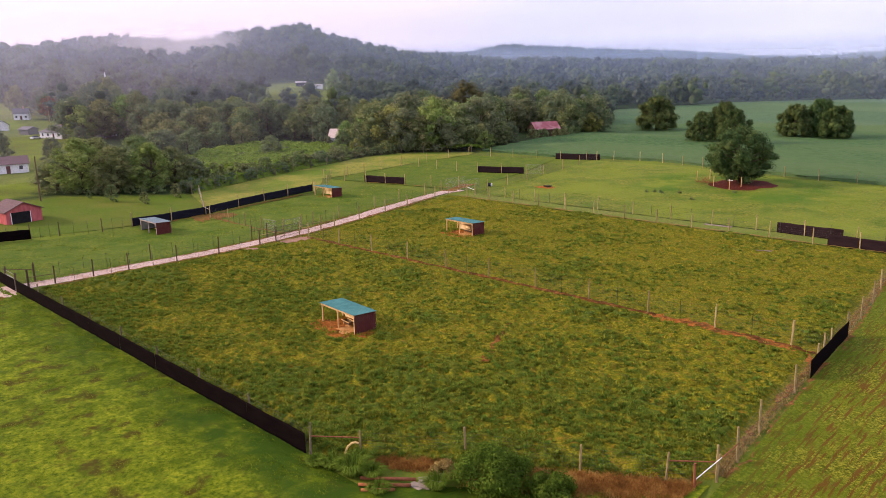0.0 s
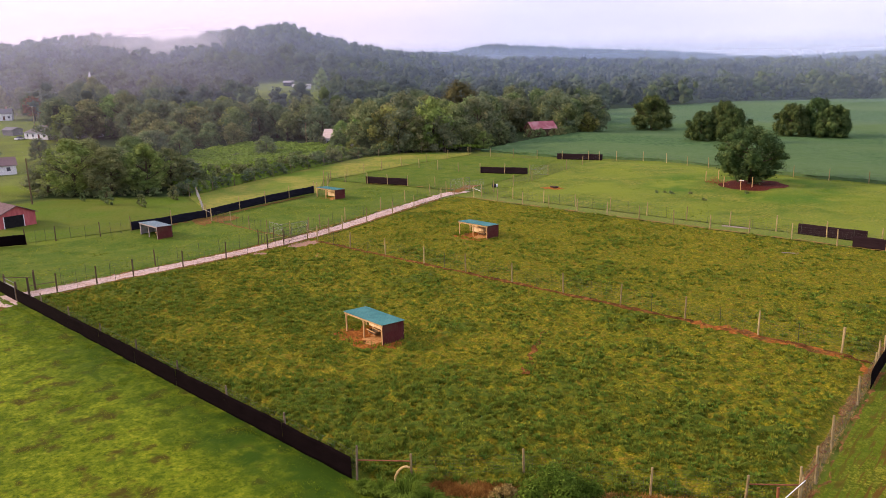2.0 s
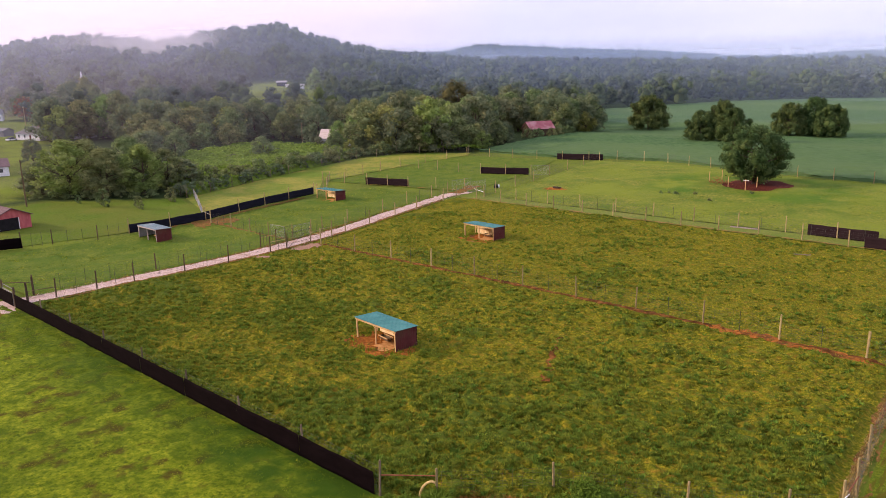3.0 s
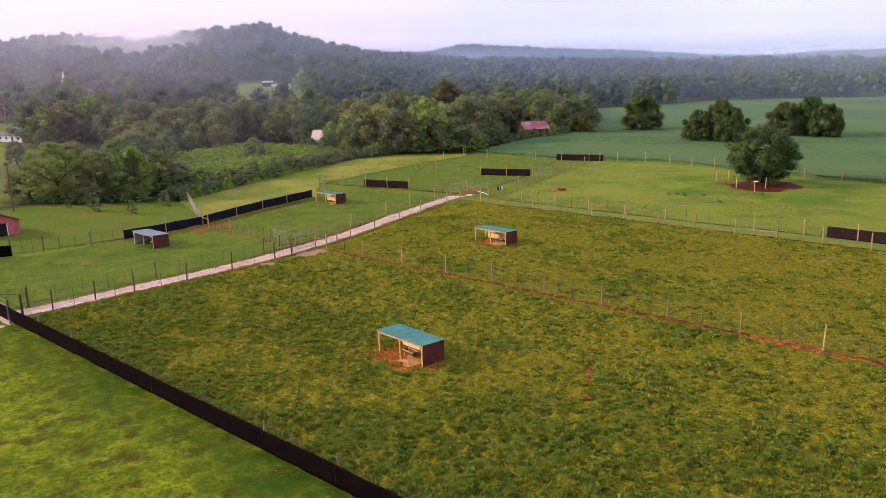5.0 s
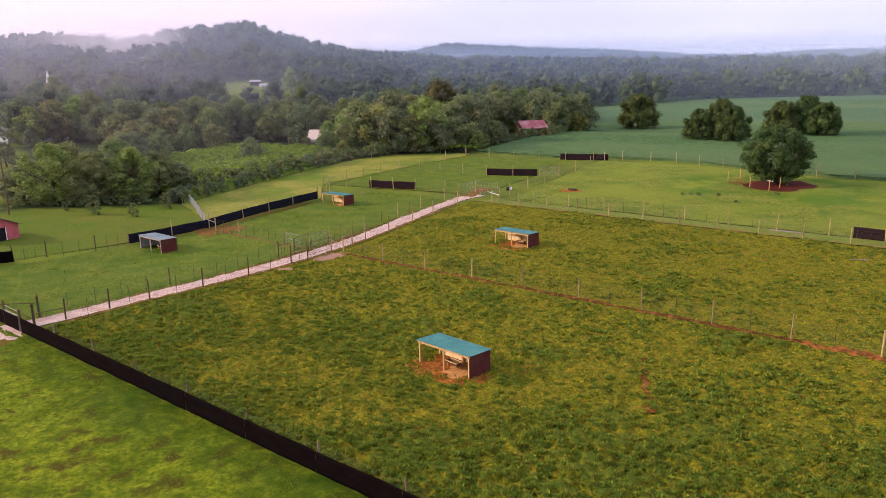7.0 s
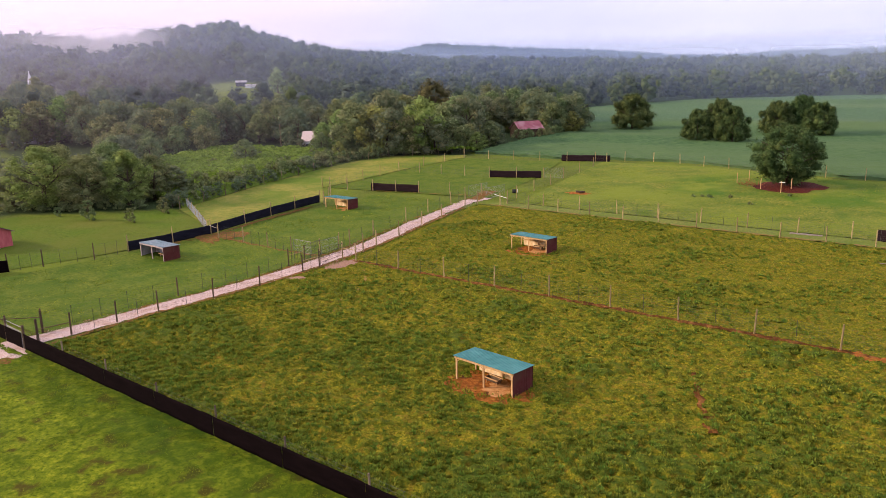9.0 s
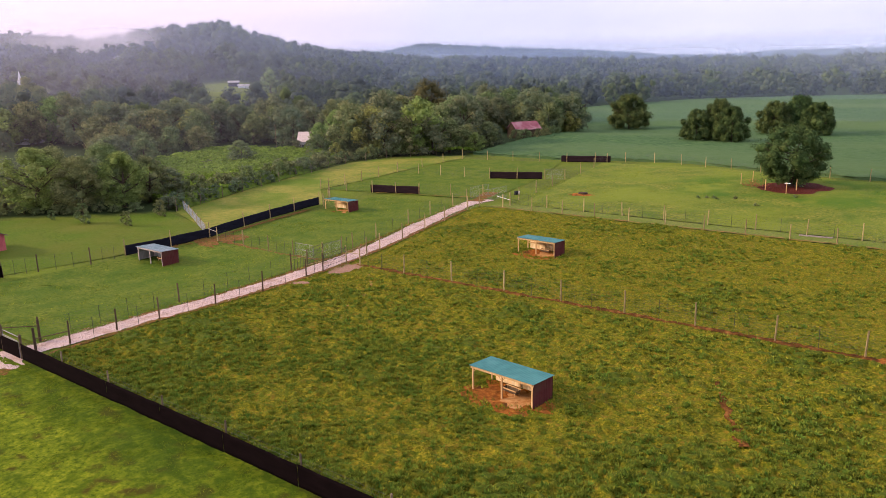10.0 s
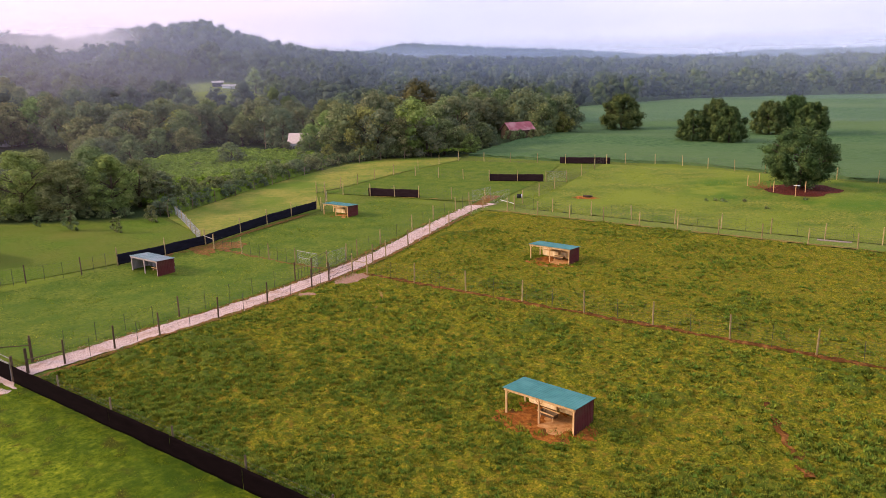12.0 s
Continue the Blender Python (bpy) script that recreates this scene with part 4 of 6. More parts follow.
def crowns(base, h, w, lobes, leaves, leaf, rng, low=0.05, level=0, outline="round", lump=(0.24, 0.40), fringe=1.14, core=0.62):
    """Leafy crowns: sprays of leaves, thick over many overlapping clumps. base (k, 3), h and w (k,); returns vertices, faces and the tree of each vertex."""
    k = len(base)
    tv, tf = BALLS[level]
    u = (np.arange(lobes)[None, :] + rng.uniform(0.0, 1.0, (k, lobes))) / lobes
    turn = np.arange(lobes)[None, :] * 2.39996 + rng.uniform(0, 6.28, (k, 1)) + rng.normal(0, 0.5, (k, lobes))
    wide = np.interp(u, (0, 0.2, 0.5, 0.78, 1.0), OUTLINES[outline])
    r = (w / 2)[:, None] * rng.uniform(lump[0], lump[1], (k, lobes)) * (0.75 + 0.35 * wide)
    reach = np.maximum(0, (w / 2)[:, None] * wide * rng.uniform(0.74, 1.10, (k, lobes)) - r * 0.9)
    z0, z1 = (h * low)[:, None] + r * 0.7, h[:, None] - r * 0.92
    c = np.stack([base[:, None, 0] + np.cos(turn) * reach, base[:, None, 1] + np.sin(turn) * reach, base[:, None, 2] + z0 + (z1 - z0) * u], -1)
    squash = rng.uniform(0.72, 1.18, (k, lobes, 3)) * np.array((1.0, 1.0, 0.9))
    bump = core + rng.normal(0, 0.12, (k, lobes, len(tv), 1))
    v = c[:, :, None] + tv[None, None] * bump * squash[:, :, None] * r[:, :, None, None]
    f = (np.arange(k * lobes)[:, None, None] * len(tv) + tf[None]).reshape(-1, 3)
    tree_of = np.repeat(np.arange(k), lobes * len(tv))
    v = v.reshape(-1, 3)
    pick = rng.integers(0, lobes, (k, leaves))
    q = rng.normal(size=(k, leaves, 3))
    q[..., 2] += 0.35
    q /= np.linalg.norm(q, axis=-1, keepdims=True)
    rows = np.arange(k)[:, None]
    far = np.where(rng.uniform(0, 1, (k, leaves)) < 0.12, rng.uniform(1.0, fringe + 0.12, (k, leaves)), rng.uniform(0.34, 1.0, (k, leaves)) ** 0.6 * (fringe - 0.06))
    p = c[rows, pick] + q * squash[rows, pick] * (r[rows, pick] * far)[..., None]
    p[..., 2] = np.maximum(p[..., 2], base[:, None, 2] + 0.2)
    nrm = (q + rng.normal(size=q.shape) * 0.48).reshape(-1, 3)
    lv, lf = leaf_sprays(p.reshape(-1, 3), nrm, leaf * rng.uniform(0.55, 1.25, k * leaves), rng)
    f = np.concatenate([f, lf + len(v)])
    tree_of = np.concatenate([tree_of, np.repeat(np.arange(k), leaves * 3)])
    return np.concatenate([v, lv]), f, tree_of


def tree(name, x, y, h, w, leaves, size, mat, label, group, seed, lobes=16, low=0.16, trunk_r=None, limbs=7, category="tree", turn=0.0, outline="round", level=0, lump=(0.20, 0.36), fringe=1.14, core=0.48):
    rng = np.random.default_rng(seed)
    t = thing(name, x, y, label, category, group, turn=turn)
    r = trunk_r or h * 0.028
    wood = Shape()
    top = Vector((rng.normal(0, 0.04 * h), rng.normal(0, 0.04 * h), h * 0.62))
    mid = Vector((top.x * 0.4, top.y * 0.4, h * 0.3))
    wood.tube((0, 0, -0.3), (0, 0, h * 0.05), r * 1.5, r * 1.1, 8).tube((0, 0, h * 0.05), mid, r * 1.1, r * 0.8, 8).tube(mid, top, r * 0.8, r * 0.3, 8)
    for i in range(limbs):
        a, f = 2 * math.pi * i / limbs + rng.uniform(-0.3, 0.3), rng.uniform(0.15, 0.8)
        s = Vector((0, 0, h * 0.1)).lerp(top, f)
        e = s + Vector((math.cos(a) * w * 0.33, math.sin(a) * w * 0.33, h * rng.uniform(0.08, 0.25)))
        wood.tube(s, e, r * 0.45, r * 0.12, 5)
        for j in (-1, 1):
            wood.tube(s.lerp(e, 0.6), e + Vector((math.cos(a + j) * w * 0.1, math.sin(a + j) * w * 0.1, h * 0.08)), r * 0.2, r * 0.06, 4)
    part("trunk", wood.mesh("trunk", M_BARK, False), t, "brown bark")
    vv, ff, _ = crowns(np.array([[0.0, 0, 0]]), np.array([h]), np.array([w]), lobes, leaves, size, rng, low, level, outline, lump, fringe, core)
    part("crown", quick_mesh("crown", vv, ff, mat, False), t)
    return t


def again(t, x, y, size=1.0, turn=0.0, tall=1.0, label=""):
    m = Matrix.LocRotScale((x, y, float(ground_z(x, y))), Euler((0, 0, turn)), (size, size, size * tall))
    c = copy_thing(t, m)
    return tagged(c, label) if label else c


fx, fy = np.random.default_rng(18).uniform((-181, 157), (-151, 181), (9000, 2)).T
foot = inside(fx, fy, WOOD_FOOT)
wx, wy = np.concatenate([WEED_PLACES[0], fx[foot]]), np.concatenate([WEED_PLACES[1], fy[foot]])
wz = ground_z(wx, wy) + 0.45 + lattice(wx, wy, 3.0, 39) * 1.1 + lattice(wx, wy, 1.1, 40) * 0.6 + np.random.default_rng(16).uniform(0, 0.5, len(wx))
wrng = np.random.default_rng(17)
vv, ff = leaf_sprays(np.stack([wx, wy, wz], -1), wrng.normal(size=(len(wx), 3)) * 0.5 + (0, 0, 1), wrng.uniform(0.18, 0.42, len(wx)), wrng)
tagged(new("weed_leaves", quick_mesh("weed_leaves", vv, ff, M_WEEDS)), "tall leafy weeds growing behind the hedge", "weeds", kind="stuff")

# the tree in the paddock and the groves in the field
tree("shade_tree", -61.2, 153.0, 12.2, 14.0, 19000, 0.18, M_LEAF_DEEP, "dense dark green shade tree on a red mulch bed", "", 3, 70, 0.04, 0.34, 9, outline="broad", lump=(0.13, 0.28), fringe=1.24, core=0.62)
grove = tree("field_tree", -154, 293, 15.0, 18.5, 14000, 0.27, M_LEAF_DEEP, "round dark green tree standing in the bean field", "trees in the field", 5, 60, 0.0, 0.4, outline="bushy", lump=(0.15, 0.30), core=0.62)
for x, y, s, a, tall in ((-106.0, 232, 0.56, 1.0, 1.22), (-100.0, 235, 0.62, 2.2, 1.45), (-95.0, 231, 0.58, 4.0, 1.30), (-97.0, 290, 0.74, 0.5, 1.15), (-90, 296, 0.80, 3.3, 1.22), (-83.0, 291, 0.72, 5.0, 1.15)):
    again(grove, x, y, s, a, tall)
again(grove, -31.5, 362, 0.95, 1.7, 0.95)
again(grove, -20, 372, 0.95, 2.7, 0.95)

# woodland trees that stand forward of the far woods
EDGE, EDGE_GROUP = "broadleaf tree at the wood's edge", "trees of the wood's edge"
kinds = [tree("broadleaf_tree", -182, 167, 13.5, 11.0, 9500, 0.155, M_LEAF, "leafy green " + EDGE, EDGE_GROUP, 40, 46, 0.0, outline="round", lump=(0.16, 0.34), fringe=1.2),
         tree("broadleaf_tree", -190, 177, 14.0, 12.5, 10500, 0.155, M_LEAF_DARK, "dark green " + EDGE, EDGE_GROUP, 41, 50, 0.0, outline="bushy", lump=(0.16, 0.34), fringe=1.2),
         tree("broadleaf_tree", -205, 176, 12.5, 10.0, 9000, 0.155, M_LEAF_BRIGHT, "bright green " + EDGE, EDGE_GROUP, 42, 44, 0.0, outline="round", lump=(0.16, 0.34), fringe=1.2),
         tree("broadleaf_tree", -192, 185, 15.0, 11.5, 9500, 0.155, M_LEAF, "tall green " + EDGE, EDGE_GROUP, 43, 48, 0.0, outline="tall", lump=(0.16, 0.34), fringe=1.2)]
INNER, INNER_GROUP = "broadleaf tree within the wood", "trees within the wood"
inner = [tree("broadleaf_tree", -215, 190, 15.0, 14.5, 2600, 0.34, M_LEAF, "leafy green " + INNER, INNER_GROUP, 44, 20, 0.0, None, 2, lump=(0.18, 0.40)),
         tree("broadleaf_tree", -225, 200, 15.5, 16.0, 2900, 0.34, M_LEAF_DARK, "dark green " + INNER, INNER_GROUP, 45, 22, 0.0, None, 2, outline="bushy", lump=(0.18, 0.40)),
         tree("broadleaf_tree", -205, 205, 14.0, 13.5, 2500, 0.34, M_LEAF_BRIGHT, "bright green " + INNER, INNER_GROUP, 46, 18, 0.0, None, 2, lump=(0.18, 0.40))]
rng = np.random.default_rng(90)
# forward bushes by hand: place, size, kind, height factor
for x, y, s, kd, tall in ((-175, 65, 1.30, 2, 0.78), (-168, 70, 1.0, 0, 0.80), (-164.5, 76.5, 1.1, 2, 0.82), (-166, 83, 0.8, 0, 0.9), (-171, 77, 1.2, 0, 0.78), (-182, 72, 1.1, 0, 0.8), (-166, 87, 0.8, 1, 0.6), (-184, 63, 0.9, 1, 0.6), (-181, 151, 0.45, 2, 0.9), (-197.5, 161.0, 0.80, 2, 0.95), (-203.5, 162.0, 0.36, 0, 0.8), (-199.5, 164.0, 0.62, 2, 0.95), (-207.5, 160.5, 0.3, 1, 0.9), (-193, 155.5, 0.55, 0, 0.9),
                          (-199, 132, 0.72, 0, 0.72), (-161, 254, 0.95, 2, 0.72), (-153.5, 181, 0.62, 2, 0.8), (-160, 186, 0.7, 0, 0.85), (-166, 178, 0.8, 2, 0.85), (-160, 197, 0.75, 0, 0.8), (-163, 205, 0.65, 1, 0.75), (-177, 213, 0.8, 2, 0.75), (-172, 172, 0.9, 1, 0.9), (-179, 163, 0.9, 2, 0.95), (-183, 172, 1.0, 3, 0.9), (-181, 185, 1.05, 1, 0.95), (-175, 193, 1.0, 0, 0.9), (-184, 160, 0.85, 0, 0.9),
                          (-206, 178, 0.95, 2, 1.0), (-252, 174, 1.0, 1, 1.0), (-280, 178, 1.0, 2, 0.95), (-268, 168, 0.95, 2, 0.6), (-240, 170, 0.9, 0, 0.9), (-222, 172, 1.0, 1, 0.95), (-213, 182, 1.05, 3, 1.0), (-187, 246, 1.05, 1, 0.95), (-176, 246, 1.0, 0, 0.9), (-171, 258, 0.85, 1, 0.8), (-240, 150, 0.8, 3, 0.6), (-250, 142, 0.85, 0, 0.7)):
    again(kinds[kd], x, y, s, float(rng.uniform(0, 6.28)), tall)
# trees round the houses
for x, y, s, kd, tall in ((-252, 70.5, 0.85, 1, 0.95), (-251, 86, 0.6, 1, 0.9), (-305, 115.5, 0.5, 1, 1.0), (-354, 140, 1.5, 1, 1.0), (-346, 149, 1.35, 3, 1.0), (-364, 152, 1.4, 0, 1.05), (-336, 153, 1.3, 1, 1.0), (-376, 158, 1.5, 3, 1.0), (-390, 150, 0.8, 1, 0.8), (-452, 140, 1.2, 0, 1.0), (-445, 150, 1.2, 1, 0.9), (-395, 160, 1.4, 1, 1.0)):
    again(kinds[kd], x, y, s, float(rng.uniform(0, 6.28)), tall)
tree("olive_tree", -235, 263, 22.0, 24, 3600, 0.34, M_OLIVE, "tall olive-brown tree rising over the wood", "", 63, 26, 0.1, 0.4)
tree("pale_tree", -424, 336, 17.5, 15, 1600, 0.40, M_PALE, "pale green tree beside the clearing", "", 64, 22, 0.05, 0.4, outline="tall")
tree("russet_tree", -412, 143, 12.5, 15, 900, 0.35, M_RUSSET, "broad russet-leaved tree behind the lane", "", 62, 22, 0.1, 0.3)
# hedge shrubs along the meadow fence, and undergrowth before the western bushes
shrub = tree("hedge_shrub", -155, 84, 3.2, 4.6, 700, 0.16, M_LEAF, "thick green shrub in the hedge", "shrubs of the hedge", 50, 12, 0.0, 0.06, 5, "shrub", outline="bushy")
line = resample([(-162, 92), (-166, 104), (-171, 126), (-175, 146), (-173, 160), (-166, 168)], 34)
for i, (x, y) in enumerate(line):
    again(shrub, float(x + rng.normal(0, 0.8)), float(y + rng.normal(0, 0.6)), float(rng.uniform(0.8, 1.6)), float(rng.uniform(0, 6)), float(rng.uniform(0.7, 1.15)))
for x, y in resample([(-176, 58.5), (-168, 63.5), (-161, 70), (-158, 75)], 8):
    again(shrub, float(x - 2 + rng.normal(0, 0.7)), float(y + 1 + rng.normal(0, 0.7)), float(rng.uniform(0.6, 1.1)), float(rng.uniform(0, 6)), float(rng.uniform(0.6, 0.9)))
for i in range(26):
    f, g = rng.uniform(0, 1), rng.uniform(0.1, 1)
    again(shrub, float(-160 - 14 * f - 42 * g), float(88 + 55 * f + 12 * g), float(rng.uniform(0.5, 0.95)), float(rng.uniform(0, 6)), 0.75)
dark_shrub = tree("hedge_shrub", -154.5, 81.5, 3.6, 4.8, 900, 0.16, M_LEAF_DARK, "dark green shrub in the hedge behind the wire fence", "shrubs of the hedge", 52, 12, 0.0, 0.06, 5, "shrub", outline="bushy")
for k in range(17):
    f = k / 16
    again(dark_shrub, float(-152.2 - 19.5 * f - rng.uniform(0, 2.4)), float(79.0 + 52 * f + rng.normal(0, 0.8)), float(rng.uniform(0.65, 1.1)), float(rng.uniform(0, 6)), 0.85)
sapling = tree("sapling", -156.0, 63.9, 4.0, 3.0, 1900, 0.11, M_LEAF, "young tree leafy to the ground on the mown grass", "saplings", 60, 14, 0.0, 0.07, 5, outline="bushy", core=0.5)
for x, y, s in ((-147.5, 66.9, 0.72), (-150.0, 75.0, 0.85), (-164.5, 62.5, 0.5)):
    again(sapling, x, y, s)

# the wood itself
bands = ((205, 345, 10.0, 5, 84), (345, 640, 13.5, 4, 84), (640, 1260, 18.0, 3, 84), (1260, 1700, 17.0, 3, 46), (1900, 2820, 21.0, 6, 47))
rng = np.random.default_rng(12)
for r0, r1, gap, az0, az1 in bands:
    n = int(0.5 * radians(az1 - az0) * (r1 * r1 - r0 * r0) / gap ** 2)
    rr = np.sqrt(rng.uniform(r0 * r0, r1 * r1, n))
    az = np.radians(rng.uniform(az0, az1, n))
    x, y = -rr * np.sin(az), rr * np.cos(az)
    ok = wooded(x, y)
    ok &= ~((np.abs(x + 167) < 10) & (np.abs(y - 229) < 13)) & (np.hypot(x + 212, y - 157) > 15) & (np.hypot(x + 192, y - 154) > 9) & (np.hypot(x + 161, y - 214) > 17) & (np.hypot(x + 168, y - 227) > 15) & (np.hypot(x + 226, y - 164) > 13) & (np.hypot(x + 200, y - 162) > 15) & (np.hypot(x + 196, y - 150) > 16)
    ok &= ~((az > 1.143) & (rr < 335)) & ~((az > 0.895) & (az < 1.0) & (rr > 425) & (rr < 520))
    x, y, rr, az = x[ok], y[ok], rr[ok], az[ok]
    if r0 < 300:
        for i in range(len(x)):
            if i < 165:
                again(inner[int(rng.choice(3, p=(0.40, 0.42, 0.18)))], float(x[i]), float(y[i]), float(rng.uniform(0.8, 1.2)) * (0.62 if az[i] > 0.90 and rr[i] < 288 else 1.0), float(rng.uniform(0, 6.28)), float(rng.uniform(0.75, 1.1)))
        continue
    lobes, many, size, level = {345: (9, 430, 0.50, 0), 640: (6, 120, 0.85, 0), 1260: (3, 34, 1.3, 0), 1900: (3, 26, 1.7, 0)}[r0]
    big = rng.uniform(0, 1, len(x)) ** 1.5
    h, w = 9 + 12 * big, (11 + 10 * big) * (1.3 if r0 > 600 else 1.0)
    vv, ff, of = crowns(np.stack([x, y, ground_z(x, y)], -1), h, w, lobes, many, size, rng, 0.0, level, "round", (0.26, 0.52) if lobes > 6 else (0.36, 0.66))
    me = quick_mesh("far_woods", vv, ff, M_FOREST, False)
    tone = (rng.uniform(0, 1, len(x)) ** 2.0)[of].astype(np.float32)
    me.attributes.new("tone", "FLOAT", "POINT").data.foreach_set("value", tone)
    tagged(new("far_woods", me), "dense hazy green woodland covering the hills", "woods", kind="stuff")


# ---- haze and mist, put on see-through sheets ----
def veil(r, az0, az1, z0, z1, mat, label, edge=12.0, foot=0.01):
    """An upright curved sheet that stands in for haze at a distance r, thinning out towards its ends."""
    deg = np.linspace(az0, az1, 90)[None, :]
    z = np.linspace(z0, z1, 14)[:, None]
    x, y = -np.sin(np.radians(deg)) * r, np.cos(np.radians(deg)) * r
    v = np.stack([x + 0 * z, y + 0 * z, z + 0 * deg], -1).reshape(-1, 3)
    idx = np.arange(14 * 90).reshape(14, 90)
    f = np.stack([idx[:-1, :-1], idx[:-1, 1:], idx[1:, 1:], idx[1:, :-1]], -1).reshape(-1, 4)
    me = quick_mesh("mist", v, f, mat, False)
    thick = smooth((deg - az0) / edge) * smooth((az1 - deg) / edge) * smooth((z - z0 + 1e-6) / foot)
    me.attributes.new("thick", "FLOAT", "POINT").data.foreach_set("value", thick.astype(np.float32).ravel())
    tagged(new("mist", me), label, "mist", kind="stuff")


# haze of the distance painted on as blue-tinted sheets, one behind another
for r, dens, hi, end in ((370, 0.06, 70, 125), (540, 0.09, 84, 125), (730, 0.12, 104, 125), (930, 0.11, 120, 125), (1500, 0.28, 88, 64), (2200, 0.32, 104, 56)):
    veil(r, -40, end, -6, hi, mist("haze", dens, (hi * 0.55, hi), 0.12, colour=(0.64, 0.77, 1.0) if r < 1200 else (0.62, 0.80, 1.0)), "thin tinted sheet standing in for haze before the hills")
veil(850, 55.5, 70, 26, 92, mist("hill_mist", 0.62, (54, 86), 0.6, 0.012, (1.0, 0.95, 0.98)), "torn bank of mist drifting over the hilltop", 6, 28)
veil(212, 45, 115, -4, 50, mist("low_mist", 0.035, (24, 48), 0.12, 0.01, (0.92, 0.78, 0.95)), "thin rosy sheet standing in for haze over the yards and woods", 14)
veil(450, 45, 115, -4, 100, mist("low_mist", 0.10, (45, 98), 0.12, 0.01, (0.93, 0.78, 0.95)), "thin rosy sheet standing in for haze before the western slope", 24)
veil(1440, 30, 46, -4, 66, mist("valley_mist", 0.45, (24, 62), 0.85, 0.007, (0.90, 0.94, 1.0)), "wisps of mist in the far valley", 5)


# ---- fences ----
def post_mesh(h, r, mat):
    s = Shape().tube((0, 0, -0.25), (0, 0, h - 0.03), r * 1.06, r * 0.95, 8).tube((0, 0, h - 0.03), (0, 0, h), r * 0.95, r * 0.7, 8)
    return s.mesh("post", mat)


def stake_mesh(h):
    return Shape().box((-0.022, -0.004, -0.2), (0.022, 0.004, h)).box((-0.004, 0.004, -0.2), (0.004, 0.035, h)).mesh("stake", M_TPOST)


POSTS = {("pine", 2.4): post_mesh(2.35, 0.075, M_POST_GREY), ("pine", 2.5): post_mesh(2.5, 0.085, M_POST), ("dark", 2.5): post_mesh(2.5, 0.085, M_POST_DARK), ("pine", 2.0): post_mesh(2.0, 0.08, M_POST), ("dark", 2.0): post_mesh(2.0, 0.08, M_POST_DARK), ("dark", 2.9): post_mesh(2.4, 0.13, M_POST_DARK)}
STAKE = stake_mesh(2.15)
FENCE_RNG = random.Random(5)


def along(pts, s):
    for a, b in zip(pts, pts[1:]):
        d = math.dist(a, b)
        if s <= d:
            return a[0] + (b[0] - a[0]) * s / d, a[1] + (b[1] - a[1]) * s / d
        s -= d
    return pts[-1]


